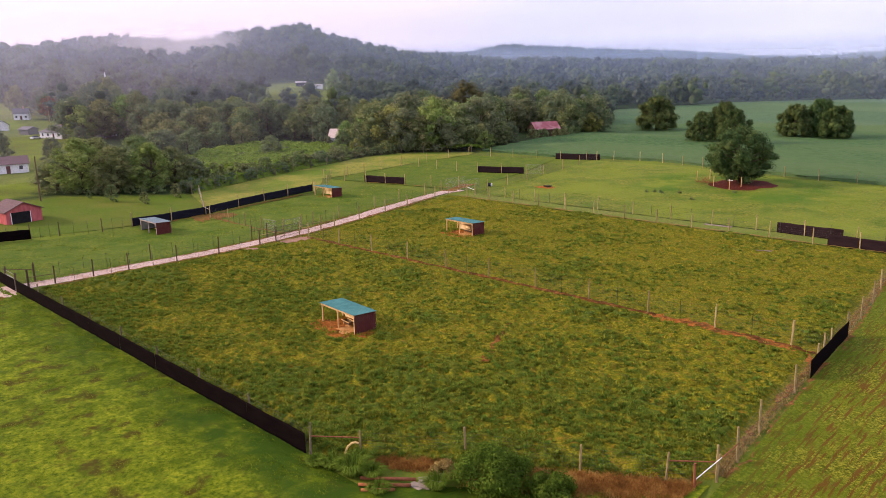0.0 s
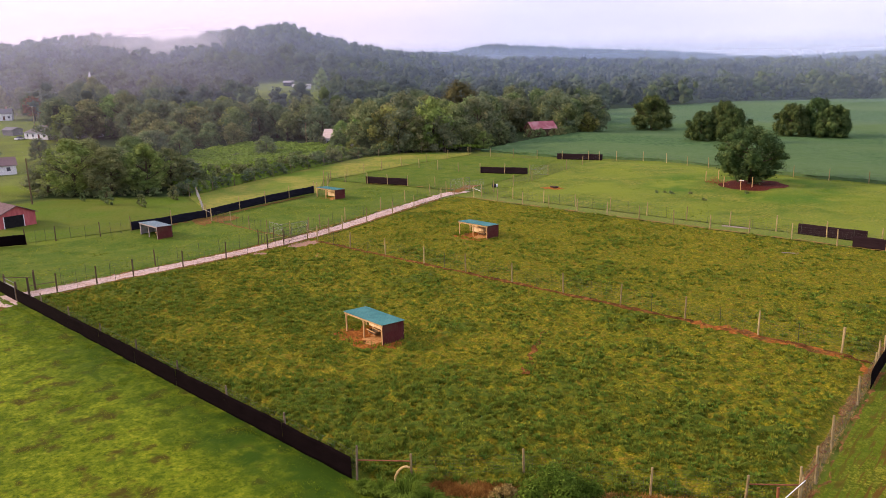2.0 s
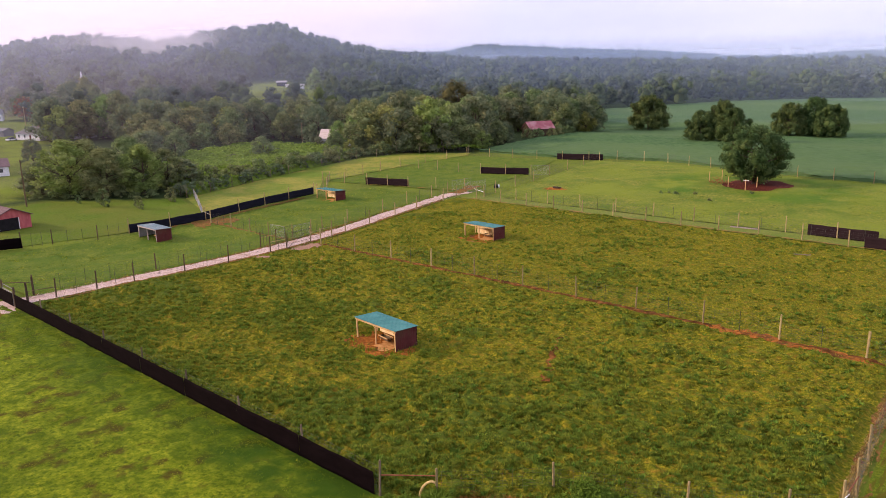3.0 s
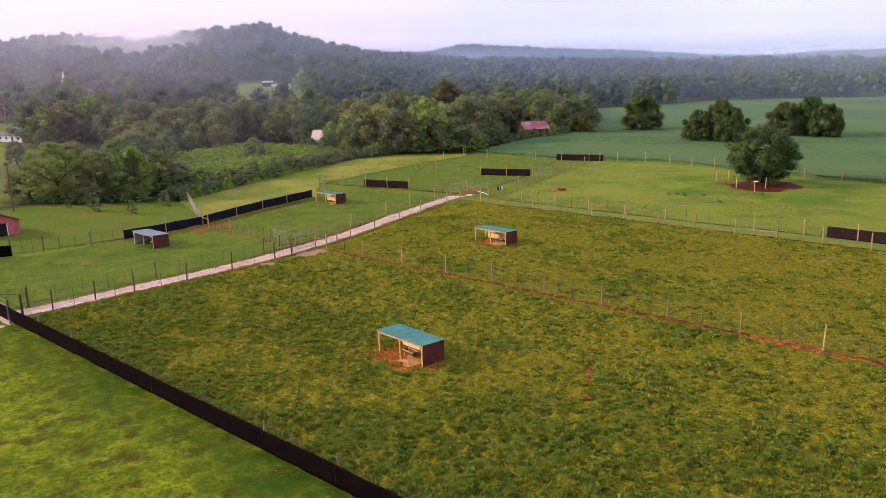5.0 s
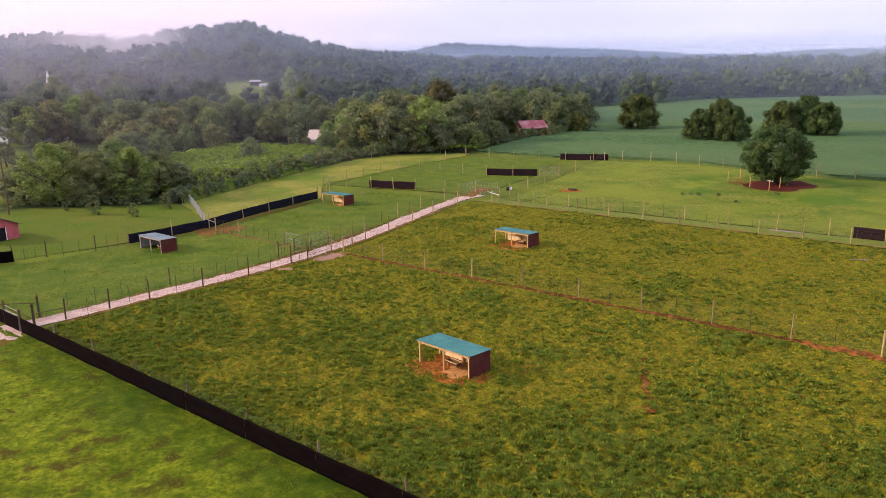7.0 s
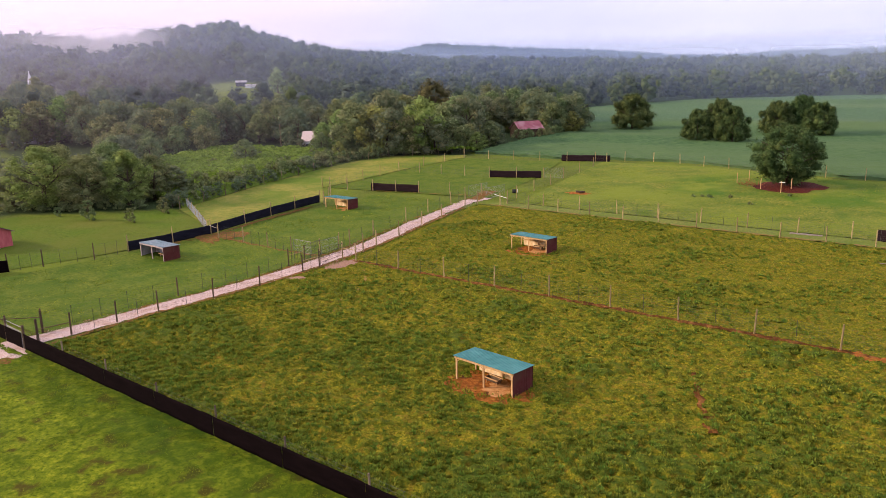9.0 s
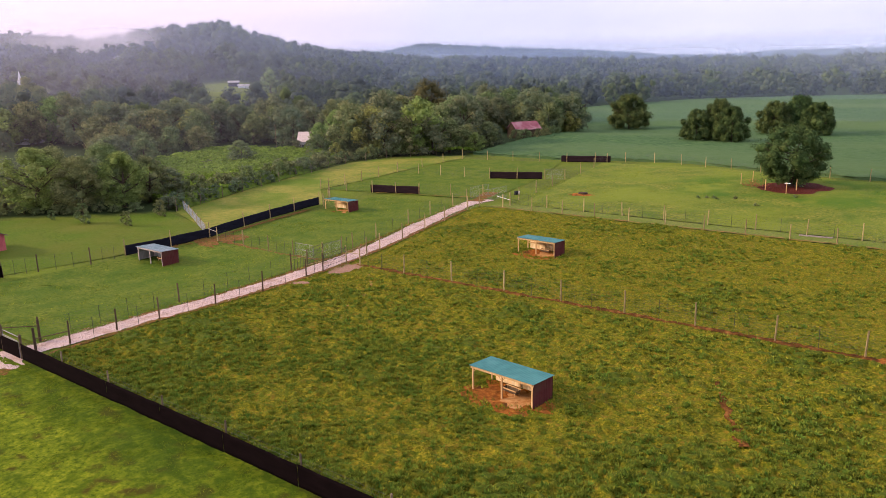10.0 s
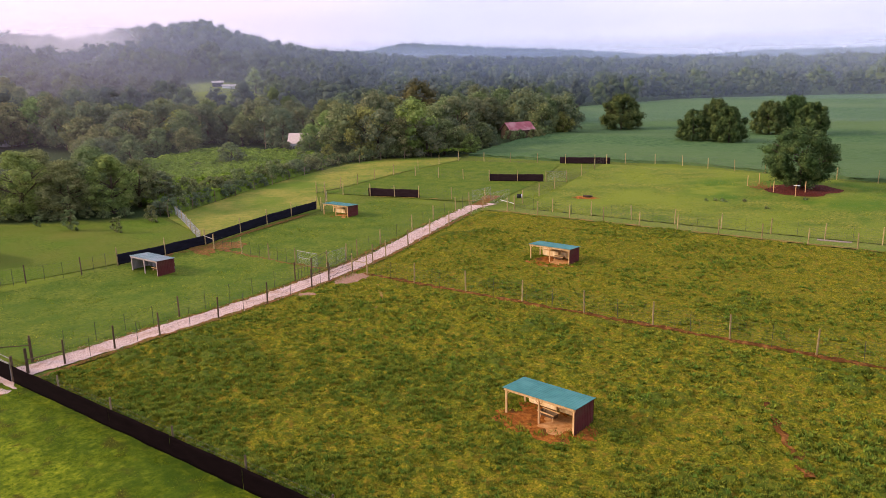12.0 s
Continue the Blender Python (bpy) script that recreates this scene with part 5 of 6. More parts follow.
def fence(label, pts, spacing=6.6, wood="pine", h=2.5, stakes=1, exact=False, wires=True, screens=(), group="deer fences", rise=1.65, thin=0.005, side=-1, behind=False, cloth=None, net=None, mesh=0.6):
    """A wire fence on round posts with steel stakes between; screens are stretches (from, to, in metres along it) hung with cloth."""
    z0 = float(ground_z(*pts[0]))
    f = thing("fence", pts[0][0], pts[0][1], label, "fence", group)
    o = Vector((pts[0][0], pts[0][1], z0))
    total = sum(math.dist(a, b) for a, b in zip(pts, pts[1:]))
    if exact:
        places = list(pts)
    else:
        n = max(1, round(total / spacing))
        places = [along(pts, total * i / n) for i in range(n + 1)]
    gz = lambda p: float(ground_z(p[0], p[1]))
    for p in places:
        lean = FENCE_RNG.gauss(0, 1.3)
        m = pose(p[0] - o.x, p[1] - o.y, gz(p) - o.z, lean, FENCE_RNG.gauss(0, 1.0), FENCE_RNG.uniform(0, 360)) @ Matrix.Diagonal((1, 1, FENCE_RNG.uniform(0.95, 1.04), 1))
        part("post", POSTS[(wood, h)], f, at=m)
    for a, b in zip(places, places[1:]):
        for i in range(1, stakes + 1):
            x, y = a[0] + (b[0] - a[0]) * i / (stakes + 1), a[1] + (b[1] - a[1]) * i / (stakes + 1)
            part("stake", STAKE, f, at=pose(x - o.x, y - o.y, gz((x, y)) - o.z, FENCE_RNG.gauss(0, 1), 0, FENCE_RNG.uniform(0, 180)))
    if wires:
        s = Shape()
        back = Vector((-(pts[-1][1] - pts[0][1]), pts[-1][0] - pts[0][0], 0)).normalized() * (0.12 if behind else 0.0)
        n = max(2, int(total / 3))
        line = [along(pts, total * i / n) for i in range(n + 1)]
        for k in range(9):
            hh = (0.08, 0.25, 0.45, 0.68, 0.92, 1.18, 1.46, 1.76, 2.1)[k] * (h / 2.5)
            for a, b in zip(line, line[1:]):
                s.tube(Vector((a[0], a[1], gz(a) + hh)) - o + back, Vector((b[0], b[1], gz(b) + hh)) - o + back, thin, thin, 3, False)
        m = int(total / mesh)
        for i in range(m):
            a = along(pts, total * (i + 0.5) / m)
            b = Vector((a[0], a[1], gz(a))) - o + back
            s.tube(b + Vector((0, 0, 0.05)), b + Vector((0, 0, 2.1 * h / 2.5)), thin * 0.7, thin * 0.7, 3, False)
        part("wire_mesh", s.mesh("wire_mesh", net or M_WIRE), f, "thin galvanised wire netting")
    for s0, s1 in screens:
        n = max(4, int((s1 - s0) / 0.5))
        vs, fs = [], []
        q = [along(pts, s0 + (s1 - s0) * i / n) for i in range(n + 1)]
        dx, dy = q[-1][0] - q[0][0], q[-1][1] - q[0][1]
        ln = math.hypot(dx, dy)
        nx, ny = side * dy / ln, -side * dx / ln
        rows = 7
        for layer in (0, 1):
            for i, p in enumerate(q):
                for j in range(rows):
                    t = j / (rows - 1)
                    sag = 0.02 * math.sin(i * 0.45) + 0.03 * noise.noise((i * 0.3, s0, 1))
                    bulge = (0.04 if behind else 0.17) + (0.03 if behind else 0.06) * noise.noise((i * 0.22, t * 1.6, s0)) - 0.012 * layer
                    hh = 0.06 + 0.04 * noise.noise((i * 0.5, 7, s0)) + t * (rise + sag)
                    vs.append((p[0] + nx * bulge - o.x, p[1] + ny * bulge - o.y, gz(p) + hh - o.z))
        w = (n + 1) * rows
        for i in range(n):
            for j in range(rows - 1):
                a = i * rows + j
                fs += [(a, a + rows, a + rows + 1, a + 1), (w + a, w + a + 1, w + a + rows + 1, w + a + rows)]
            fs += [(i * rows, w + i * rows, w + (i + 1) * rows, (i + 1) * rows), (i * rows + rows - 1, (i + 1) * rows + rows - 1, w + (i + 1) * rows + rows - 1, w + i * rows + rows - 1)]
        part("screen", Shape().add(vs, fs).mesh("screen", cloth or M_SCREEN, False), f, "dark brown-black privacy cloth")
    return f


def gate(label, a, b, h=2.2, mat=M_GATE_DARK, low=0.12, bars=3, netting=True, group="paddock gates", brace=True):
    """A tube-framed gate between two places, with netting."""
    z = float(ground_z(*a))
    g = thing("gate", a[0], a[1], label, "gate", group)
    d = Vector((b[0] - a[0], b[1] - a[1], float(ground_z(*b)) - z))
    up = Vector((0, 0, 1))
    fr = Shape().path([up * low, up * h, d + up * h, d + up * low, up * low], 0.028)
    part("gate_frame", fr.mesh("gate_frame", mat), g)
    for i in range(1, bars + 1):
        q = up * (low + (h - low) * i / (bars + 1))
        part("rail", Shape().tube(q, d + q, 0.02).mesh("rail", mat), g)
    if brace:
        part("brace", Shape().tube(up * low, d + up * h, 0.018).mesh("brace", mat), g)
    if netting:
        s = Shape()
        n = int(d.length / 0.2)
        for i in range(1, n):
            s.tube(d * (i / n) + up * low, d * (i / n) + up * h, 0.004, 0.004, 3, False)
        for i in range(1, 11):
            q = up * (low + (h - low) * i / 11)
            s.tube(q, d + q, 0.004, 0.004, 3, False)
        part("wire_mesh", s.mesh("wire_mesh", M_NET if mat is M_GATE else M_WIRE), g)
    return g


def brace_set(label, a, b, h=2.2, wood="pine", mat=M_POST):
    """Two posts with a rail between, which hold a fence's end."""
    t = thing("end_brace", a[0], a[1], label, "fence brace", "fence braces")
    d = Vector((b[0] - a[0], b[1] - a[1], 0))
    part("rail", Shape().tube(Vector((0, 0, h * 0.72)), d + Vector((0, 0, h * 0.70)), 0.045, 0.045, 7).mesh("rail", mat), t)
    return t


# southern boundary with its cloth
fence("tall boundary fence hung with black cloth", [(-38.9, 27.2), (-54, 27.3), (-70, 27.4), (-85, 27.5), (-98.6, 27.6)], 7.4, "pine", 2.4, 0, screens=tuple((0.3 + 7.44 * i, 7.70 + 7.44 * i) for i in range(8)), rise=1.55)
fence("tall boundary fence hung with black cloth", [(-102.6, 27.7), (-118, 27.9), (-131, 28.5)], 7.0, "dark", 2.5, 0, screens=((0.1, 28),), rise=1.5)
fence("wire fence across the pen's southern corner", [(-36.2, 29.4), (-31.0, 34.3), (-24.0, 37.6), (-19.3, 40.2), (-16.9, 42.2)], exact=True, stakes=0, h=2.0)
brace_set("rust-coloured rail bracing the end posts", (-38.9, 27.2), (-36.2, 29.4), 2.0, mat=M_RUST)
brace_set("rust-coloured rail bracing the corner posts", (-19.3, 40.2), (-16.9, 42.2), 2.0, mat=M_RUST)
brace_set("rust-coloured rail bracing the corner posts", (-16.9, 42.2), (-16.9, 45.4), 2.0, mat=M_RUST)
# eastern boundary
fence("eastern boundary wire fence on timber posts", [(-16.9, 42.2), (-16.9, 45.4), (-17.4, 50.4), (-17.9, 59.0), (-18.2, 65), (-18.5, 70), (-18.8, 75.5)], exact=True, stakes=0, screens=((20.3, 33.2),), thin=0.006, side=1)
fence("eastern boundary wire fence on timber posts", [(-18.8, 75.5), (-19.5, 86.3), (-21.1, 99.4), (-21.6, 113)], 6.6, stakes=0)
# the fence between the pens
fence("long dividing wire fence between the two pens", [(-95.2, 68.9), (-87.6, 69.1), (-72.9, 69.4), (-51.9, 69.5), (-36.2, 69.5), (-21.8, 69.5)], 7.15)
fence("short end of the dividing fence", [(-21.8, 69.5), (-18.6, 68.2)], 3.4, stakes=0)
# both sides of the track
east_side = [(-98.8, 32), (-98.6, 36.7), (-98.1, 41.2), (-97.5, 47.8), (-97.0, 54.1), (-97.2, 61.2), (-97.2, 64.1)]
fence("track-side wire fence on dark posts", east_side, exact=True, wood="dark")
fence("track-side wire fence on timber posts", [(-97.8, 69.0), (-98.6, 73.9), (-98.9, 77), (-100.1, 83.5), (-102.1, 91.5), (-103.2, 98.2), (-105.6, 108.4), (-105.8, 112.6)], exact=True, stakes=0)
fence("track-side wire fence on steel stakes", [(-102.1, 30.7), (-101.7, 46), (-101.3, 62.4), (-101.2, 65.1)], exact=True, wood="dark", stakes=4)
fence("track-side wire fence on timber posts", [(-102.4, 69.1), (-102.2, 72.6), (-102.6, 75.3), (-104.2, 82.1), (-106.6, 92.8), (-108.4, 101), (-109.8, 109.7), (-111, 116)], exact=True, stakes=1)
gate("dark steel tube gate into the pen", (-97.2, 64.3), (-97.7, 68.9), 2.25)
gate("dark steel tube gate into the western paddock", (-101.2, 65.1), (-102.2, 69.0), 2.25)
gate("galvanised netting gate standing open", (-107.4, 68.7), (-103.4, 68.4), 1.9, M_GATE, bars=1, brace=False)
gate("galvanised netting gate beside the track", (-102.4, 69.4), (-102.2, 72.5), 2.0, M_GATE, bars=1, brace=False)
brace_set("timber rail between the gate posts", (-101.3, 62.4), (-101.2, 65.1))
brace_set("timber rail between the gate posts", (-97.2, 61.2), (-97.2, 64.1))
brace_set("timber rail between the gate posts", (-95.2, 68.9), (-97.8, 69.0))
brace_set("timber rail between the fence posts", (-97.8, 69.0), (-98.6, 73.9))
# gate where the track leaves
for x, y in ((-98.6, 27.5), (-102.6, 27.6), (-99.5, 29.1), (-101.8, 30.6)):
    pt = thing("gate_post", x, y, "thick dark weathered gate post", "post", "gate posts")
    part("post", POSTS[("dark", 2.9)], pt)
leaf = thing("gate", -98.8, 27.4, "closed track gate hung with black cloth", "gate", "paddock gates")
part("gate_frame", Shape().path([Vector((0, 0, 0.15)), Vector((0, 0, 1.75)), Vector((-3.4, 0.1, 1.75)), Vector((-3.4, 0.1, 0.15)), Vector((0, 0, 0.15))], 0.03).mesh("gate_frame", M_GATE), leaf)
part("screen", Shape().box((-3.4, -0.06, 0.12), (0.0, -0.035, 1.66)).mesh("screen", M_SCREEN), leaf, "black privacy cloth")
gate("galvanised tube frame above the track gate", (-98.7, 27.55), (-102.5, 27.65), 2.1, M_GATE, 1.5, 0, False, brace=False)
brace_set("dark timber rail by the track gate", (-101.8, 30.6), (-104.8, 27.9), 2.4, mat=M_POST_DARK)
brace_set("dark timber rail by the track gate", (-98.8, 32), (-99.5, 29.1), 1.9, mat=M_POST_DARK)
# western boundary
fence("western boundary wire fence on dark posts", [(-134, 30), (-132.9, 35), (-131.5, 39.9), (-131.1, 44.2), (-129.4, 50.6), (-129.9, 56.1)], exact=True, wood="dark", stakes=2, screens=((0, 10.2),), rise=1.6, side=1)
fence("western boundary fence hung with black cloth", [(-129.9, 56.1), (-128.9, 63), (-128.3, 69.6), (-129.8, 77.6), (-131.2, 84.4), (-132.3, 91), (-133.4, 98.4)], exact=True, stakes=0, screens=((0, 43.2),), rise=1.5, behind=True, cloth=M_SCREEN_NAVY)
fence("cross fence between the western paddocks", [(-125.0, 68.6), (-119, 68.8), (-112.8, 68.4), (-107.2, 68.1)], exact=True, stakes=2)
fence("pale galvanised netting fence running to the hedge", [(-130.2, 70.3), (-137, 73.7), (-146, 78.3), (-158.5, 84.4)], 4.6, "pine", 2.0, 0, thin=0.014, net=M_NET, mesh=0.16)
brace_set("pale rail at the paddock corner", (-128.2, 69.3), (-125.0, 68.6), 2.2, mat=M_GREY_BOARD)
# far paddocks
fence("far paddock fence hung with black cloth", [(-147, 112), (-140.5, 113.2), (-134.2, 114.5), (-129, 116), (-124, 117.4), (-117.5, 119.5), (-111, 121.5)], exact=True, stakes=0, screens=((12.6, 23.8),), rise=1.6, behind=True, cloth=M_SCREEN_BROWN)
fence("far paddock wire fence", [(-147, 112), (-146.6, 119), (-146.8, 124.8), (-148, 132), (-148.8, 140), (-149, 150), (-149, 159), (-148.6, 167.5)], exact=True, stakes=0)
fence("meadow fence in front of the hedge", [(-152, 79.6), (-161.5, 107), (-168.5, 130), (-171, 146), (-168.5, 162), (-152.5, 173)], 7.5, "pine", 2.4, 0)
fence("double fence of the far lane", [(-131.6, 97.8), (-136, 104), (-141.5, 109), (-145.5, 112.9)], 5.0, stakes=0)
fence("far paddock fence hung with black cloth", [(-122.2, 141.0), (-116, 143.2), (-110.4, 145.4)], 6.0, stakes=0, screens=((0, 12),), rise=1.6, behind=True, cloth=M_SCREEN_BROWN)
fence("far cross fence in the paddock", [(-148.8, 140), (-135, 140), (-122.2, 141)], 6.5, stakes=0)
gate("pale galvanised gate standing open in the paddock", (-110.2, 145.4), (-106.3, 147), 2.3, M_GATE, 0.1, 1)
fence("northern field fence on timber posts", [(-148.6, 167.5), (-135, 170), (-121.4, 172.5), (-109.6, 175.9), (-103.7, 178.9), (-94.3, 179.2), (-86.6, 175.9), (-75, 170.5), (-62, 166.5), (-52.7, 164.2), (-38.5, 163.3), (-15, 163), (10, 163)], 7.3, stakes=0, screens=((28.2, 40.8),), rise=1.6, behind=True, cloth=M_SCREEN_BROWN, thin=0.006)
fence("lane fence beside the paddock", [(-101.2, 115.8), (-103, 122), (-103.8, 130), (-104.5, 138), (-106.3, 147), (-107, 156), (-108, 165), (-109.6, 175.9)], exact=True, stakes=0)
gate("galvanised netting gate at the track's end", (-112, 118.5), (-111.3, 124.0), 2.2, M_GATE, bars=1, brace=False)
gate("galvanised netting gate at the track's end", (-107.5, 118), (-106.8, 123.5), 2.2, M_GATE, bars=1, brace=False)
brace_set("white timber rail at the track's end", (-105.4, 117.9), (-101.2, 115.8), 1.6, mat=M_WHITE)
# northern fences
fence("northern wire fence on timber posts", [(-101.2, 113.4), (-93.6, 113.2), (-65.2, 112.7), (-42, 112.7), (-21.6, 113.2)], 5.95, stakes=0, screens=((69.3, 79.2),), behind=True, cloth=M_SCREEN_BROWN)
fence("second northern wire fence on timber posts", [(-101.2, 115.9), (-92, 117.2), (-60, 117.0), (-22, 117.3)], 7.0, stakes=1, screens=((60.8, 70.2),), behind=True, cloth=M_SCREEN_BROWN)


# ---- shelters ----
def rib_sheet(nx, length, a, b, thick=0.012, rib=0.018, pitch=0.23):
    """A ribbed metal sheet: ribs run from the line at a (y, z) to the line at b, over the length along x."""
    n = int(length / pitch)
    prof = []
    for i in range(n):
        x = i * pitch
        prof += [(x, 0), (x + pitch * 0.62, 0), (x + pitch * 0.70, rib), (x + pitch * 0.90, rib)]
    prof.append((length, 0))
    d = Vector((0, b[0] - a[0], b[1] - a[1])).normalized()
    nrm = Vector((0, -d.z, d.y))
    s, k = Shape(), len(prof)
    vs = []
    for off in (0, -thick):
        for end in (a, b):
            vs += [Vector((x, end[0], end[1])) + nrm * (r + off) for x, r in prof]
    fs = []
    for i in range(k - 1):
        fs += [(i, i + 1, k + i + 1, k + i), (2 * k + i, 3 * k + i, 3 * k + i + 1, 2 * k + i + 1), (i, 2 * k + i, 2 * k + i + 1, i + 1), (k + i, k + i + 1, 3 * k + i + 1, 3 * k + i)]
    fs += [(0, k, 3 * k, 2 * k), (k - 1, 3 * k - 1, 4 * k - 1, 2 * k - 1)]
    return s.add(vs, fs)


def shelter(x, y, label, roof_mat, west_wall=False, back_mat=M_BOARD, L=5.85, D=2.5, hf=2.06, hb=1.93, frame_mat=None, turn=0.0):
    """An open-fronted pole shelter; x, y is its western front corner, the front faces south."""
    t = thing("shelter", x, y, label, "shelter", "field shelters", turn=turn)
    o, timber = 0.22, frame_mat or M_TIMBER
    slope = (hb - hf) / D
    part("roof", rib_sheet(0, L + 0.36, (-o, hf - slope * o + 0.08), (D + 0.14, hb + slope * 0.14 + 0.08)).mesh("roof", roof_mat), t, at=pose(-0.18, 0, 0))
    for px in (0.06, L / 2, L - 0.06):
        part("front_post", Shape().box((px - 0.06, -0.06, -0.2), (px + 0.06, 0.06, hf - 0.1)).mesh("front_post", timber), t)
        part("rear_post", Shape().box((px - 0.06, D - 0.1, -0.2), (px + 0.06, D + 0.02, hb - 0.1)).mesh("rear_post", timber), t)
        for sgn in (-1, 1):
            if 0 < px + sgn * 0.4 < L:
                part("knee_brace", Shape().tube((px, 0, hf - 0.5), (px + sgn * 0.38, 0, hf - 0.13), 0.035, 0.035, 4).mesh("knee_brace", timber), t)
        part("rafter", Shape().add([(px - 0.03, -0.15, hf - 0.08), (px + 0.03, -0.15, hf - 0.08), (px + 0.03, D, hb - 0.09), (px - 0.03, D, hb - 0.09), (px - 0.03, -0.15, hf + 0.045), (px + 0.03, -0.15, hf + 0.045), (px + 0.03, D, hb + 0.045), (px - 0.03, D, hb + 0.045)],
                                   [(0, 3, 2, 1), (4, 5, 6, 7), (0, 1, 5, 4), (1, 2, 6, 5), (2, 3, 7, 6), (3, 0, 4, 7)]).mesh("rafter", timber), t)
    part("header_beam", Shape().box((-0.1, -0.1, hf - 0.16), (L + 0.1, -0.062, hf + 0.03)).mesh("header_beam", timber), t)
    part("girt", Shape().box((0.02, D - 0.16, 0.95), (L - 0.02, D - 0.11, 1.07)).mesh("girt", timber), t)
    n = 17
    x0 = 0.0 if west_wall else L * 0.07
    for i in range(n):
        a, b = x0 + (L - x0) * i / n, x0 + (L - x0) * (i + 1) / n - 0.006
        part("board", Shape().box((a, D + 0.022, 0.12), (b, D + 0.045, hb - 0.02)).mesh("board", back_mat), t)
    part("back_sheet", Shape().box((x0, D + 0.048, 0.05), (L + 0.06, D + 0.06, hb)).mesh("back_sheet", M_MAROON), t)

    def end_wall(px, mat, nm):
        prof, pitch = [], 0.23
        for i in range(int(D / pitch)):
            ya = i * pitch - 0.05
            prof += [(ya, 0), (ya + pitch * 0.62, 0), (ya + pitch * 0.70, 0.016), (ya + pitch * 0.90, 0.016)]
        prof.append((D, 0))
        k, s, vs, fs = len(prof), Shape(), [], []
        for off in (0.0, -0.012):
            vs += [(px + 0.02 + r + off, yy, 0.03) for yy, r in prof] + [(px + 0.02 + r + off, yy, hf + slope * yy) for yy, r in prof]
        for i in range(k - 1):
            fs += [(i, i + 1, k + i + 1, k + i), (2 * k + i, 3 * k + i, 3 * k + i + 1, 2 * k + i + 1), (k + i, k + i + 1, 3 * k + i + 1, 3 * k + i)]
        fs += [(0, k, 3 * k, 2 * k), (k - 1, 3 * k - 1, 4 * k - 1, 2 * k - 1)]
        s.add(vs, fs)
        part(nm, s.mesh(nm, mat), t)

    end_wall(L + 0.02, M_MAROON, "end_wall")
    part("end_boards", Shape().box((L - 0.03, 0.07, 0.1), (L + 0.012, D - 0.1, hb - 0.05)).mesh("end_boards", back_mat), t)
    if west_wall:
        end_wall(-0.06, M_GREY_BOARD, "end_wall")
    return t


def trough(x, y, turn, label):
    """A slatted feed bunk on legs."""
    t = thing("feed_trough", x, y, label, "trough", "feed troughs", turn=turn)
    z = 0.0
    part("tub", Shape().add([(-0.75, -0.22, 0.3 + z), (0.75, -0.22, 0.3 + z), (0.75, 0.22, 0.3 + z), (-0.75, 0.22, 0.3 + z), (-0.85, -0.36, 0.62 + z), (0.85, -0.36, 0.62 + z), (0.85, 0.36, 0.62 + z), (-0.85, 0.36, 0.62 + z),
                             (-0.70, -0.20, 0.34 + z), (0.70, -0.20, 0.34 + z), (0.70, 0.20, 0.34 + z), (-0.70, 0.20, 0.34 + z), (-0.80, -0.32, 0.62 + z), (0.80, -0.32, 0.62 + z), (0.80, 0.32, 0.62 + z), (-0.80, 0.32, 0.62 + z)],
                            [(0, 3, 2, 1), (0, 1, 5, 4), (1, 2, 6, 5), (2, 3, 7, 6), (3, 0, 4, 7), (8, 9, 10, 11), (8, 12, 13, 9), (9, 13, 14, 10), (10, 14, 15, 11), (11, 15, 12, 8), (4, 5, 13, 12), (5, 6, 14, 13), (6, 7, 15, 14), (7, 4, 12, 15)]).mesh("tub", M_POST_DARK), t)
    for sy in (-0.36, 0.36):
        part("rim", Shape().box((-0.9, sy - 0.04, 0.60), (0.9, sy + 0.04, 0.68)).mesh("rim", M_TIMBER), t)
    for sx in (-0.65, 0.65):
        for sy in (-0.25, 0.25):
            part("leg", Shape().tube((sx, sy * 1.1, 0), (sx, sy * 0.9, 0.62 + z), 0.03).mesh("leg", M_TIMBER), t)
    t.scale = (0.85, 0.9, 0.95)
    return t


for x, y, turn, lab, rm, ww, bm_ in ((-60.81, 45.16, -4.8, "open pole shelter with teal roof and maroon end wall", M_ROOF, False, M_BOARD),
                                     (-81.52, 86.27, -2.3, "open pole shelter with teal roof on red clay", M_ROOF, False, M_BOARD),
                                     (-126.2, 56.0, 0.0, "open pole shelter with weathered grey-green roof", M_ROOF_GREY, True, M_GREY_BOARD),
                                     (-128.4, 95.2, 0.0, "open pole shelter with teal roof in the far paddock", M_ROOF, False, M_BOARD)):
    shelter(x, y, lab, rm, ww, bm_, frame_mat=M_PALE_TIMBER if ww else None, turn=turn)
    if not ww:
        blot("clay_floor", x + 3.0, y + 0.1, 3.5, 2.7, M_DIRT, "bare red clay floor of the shelter", "bare ground", 0.08, int(abs(x)), turn, 0.42, 0.02)
        # a lighter tan patch over the eastern part of the floor
        blot("clay_floor", x + 4.3, y + 0.6, 1.4, 1.5, M_FLOOR, "lighter tan patch on the clay floor of the shelter", "bare ground", 0.11, int(abs(x)) + 3, turn, 0.35, 0.02)
trough(-57.7, 46.0, -10, "dark timber feed trough under the shelter roof")
trough(-77.9, 87.5, 0, "timber feed trough under the shelter roof")
trough(-123, 57.6, 0, "timber feed trough under the shelter roof")


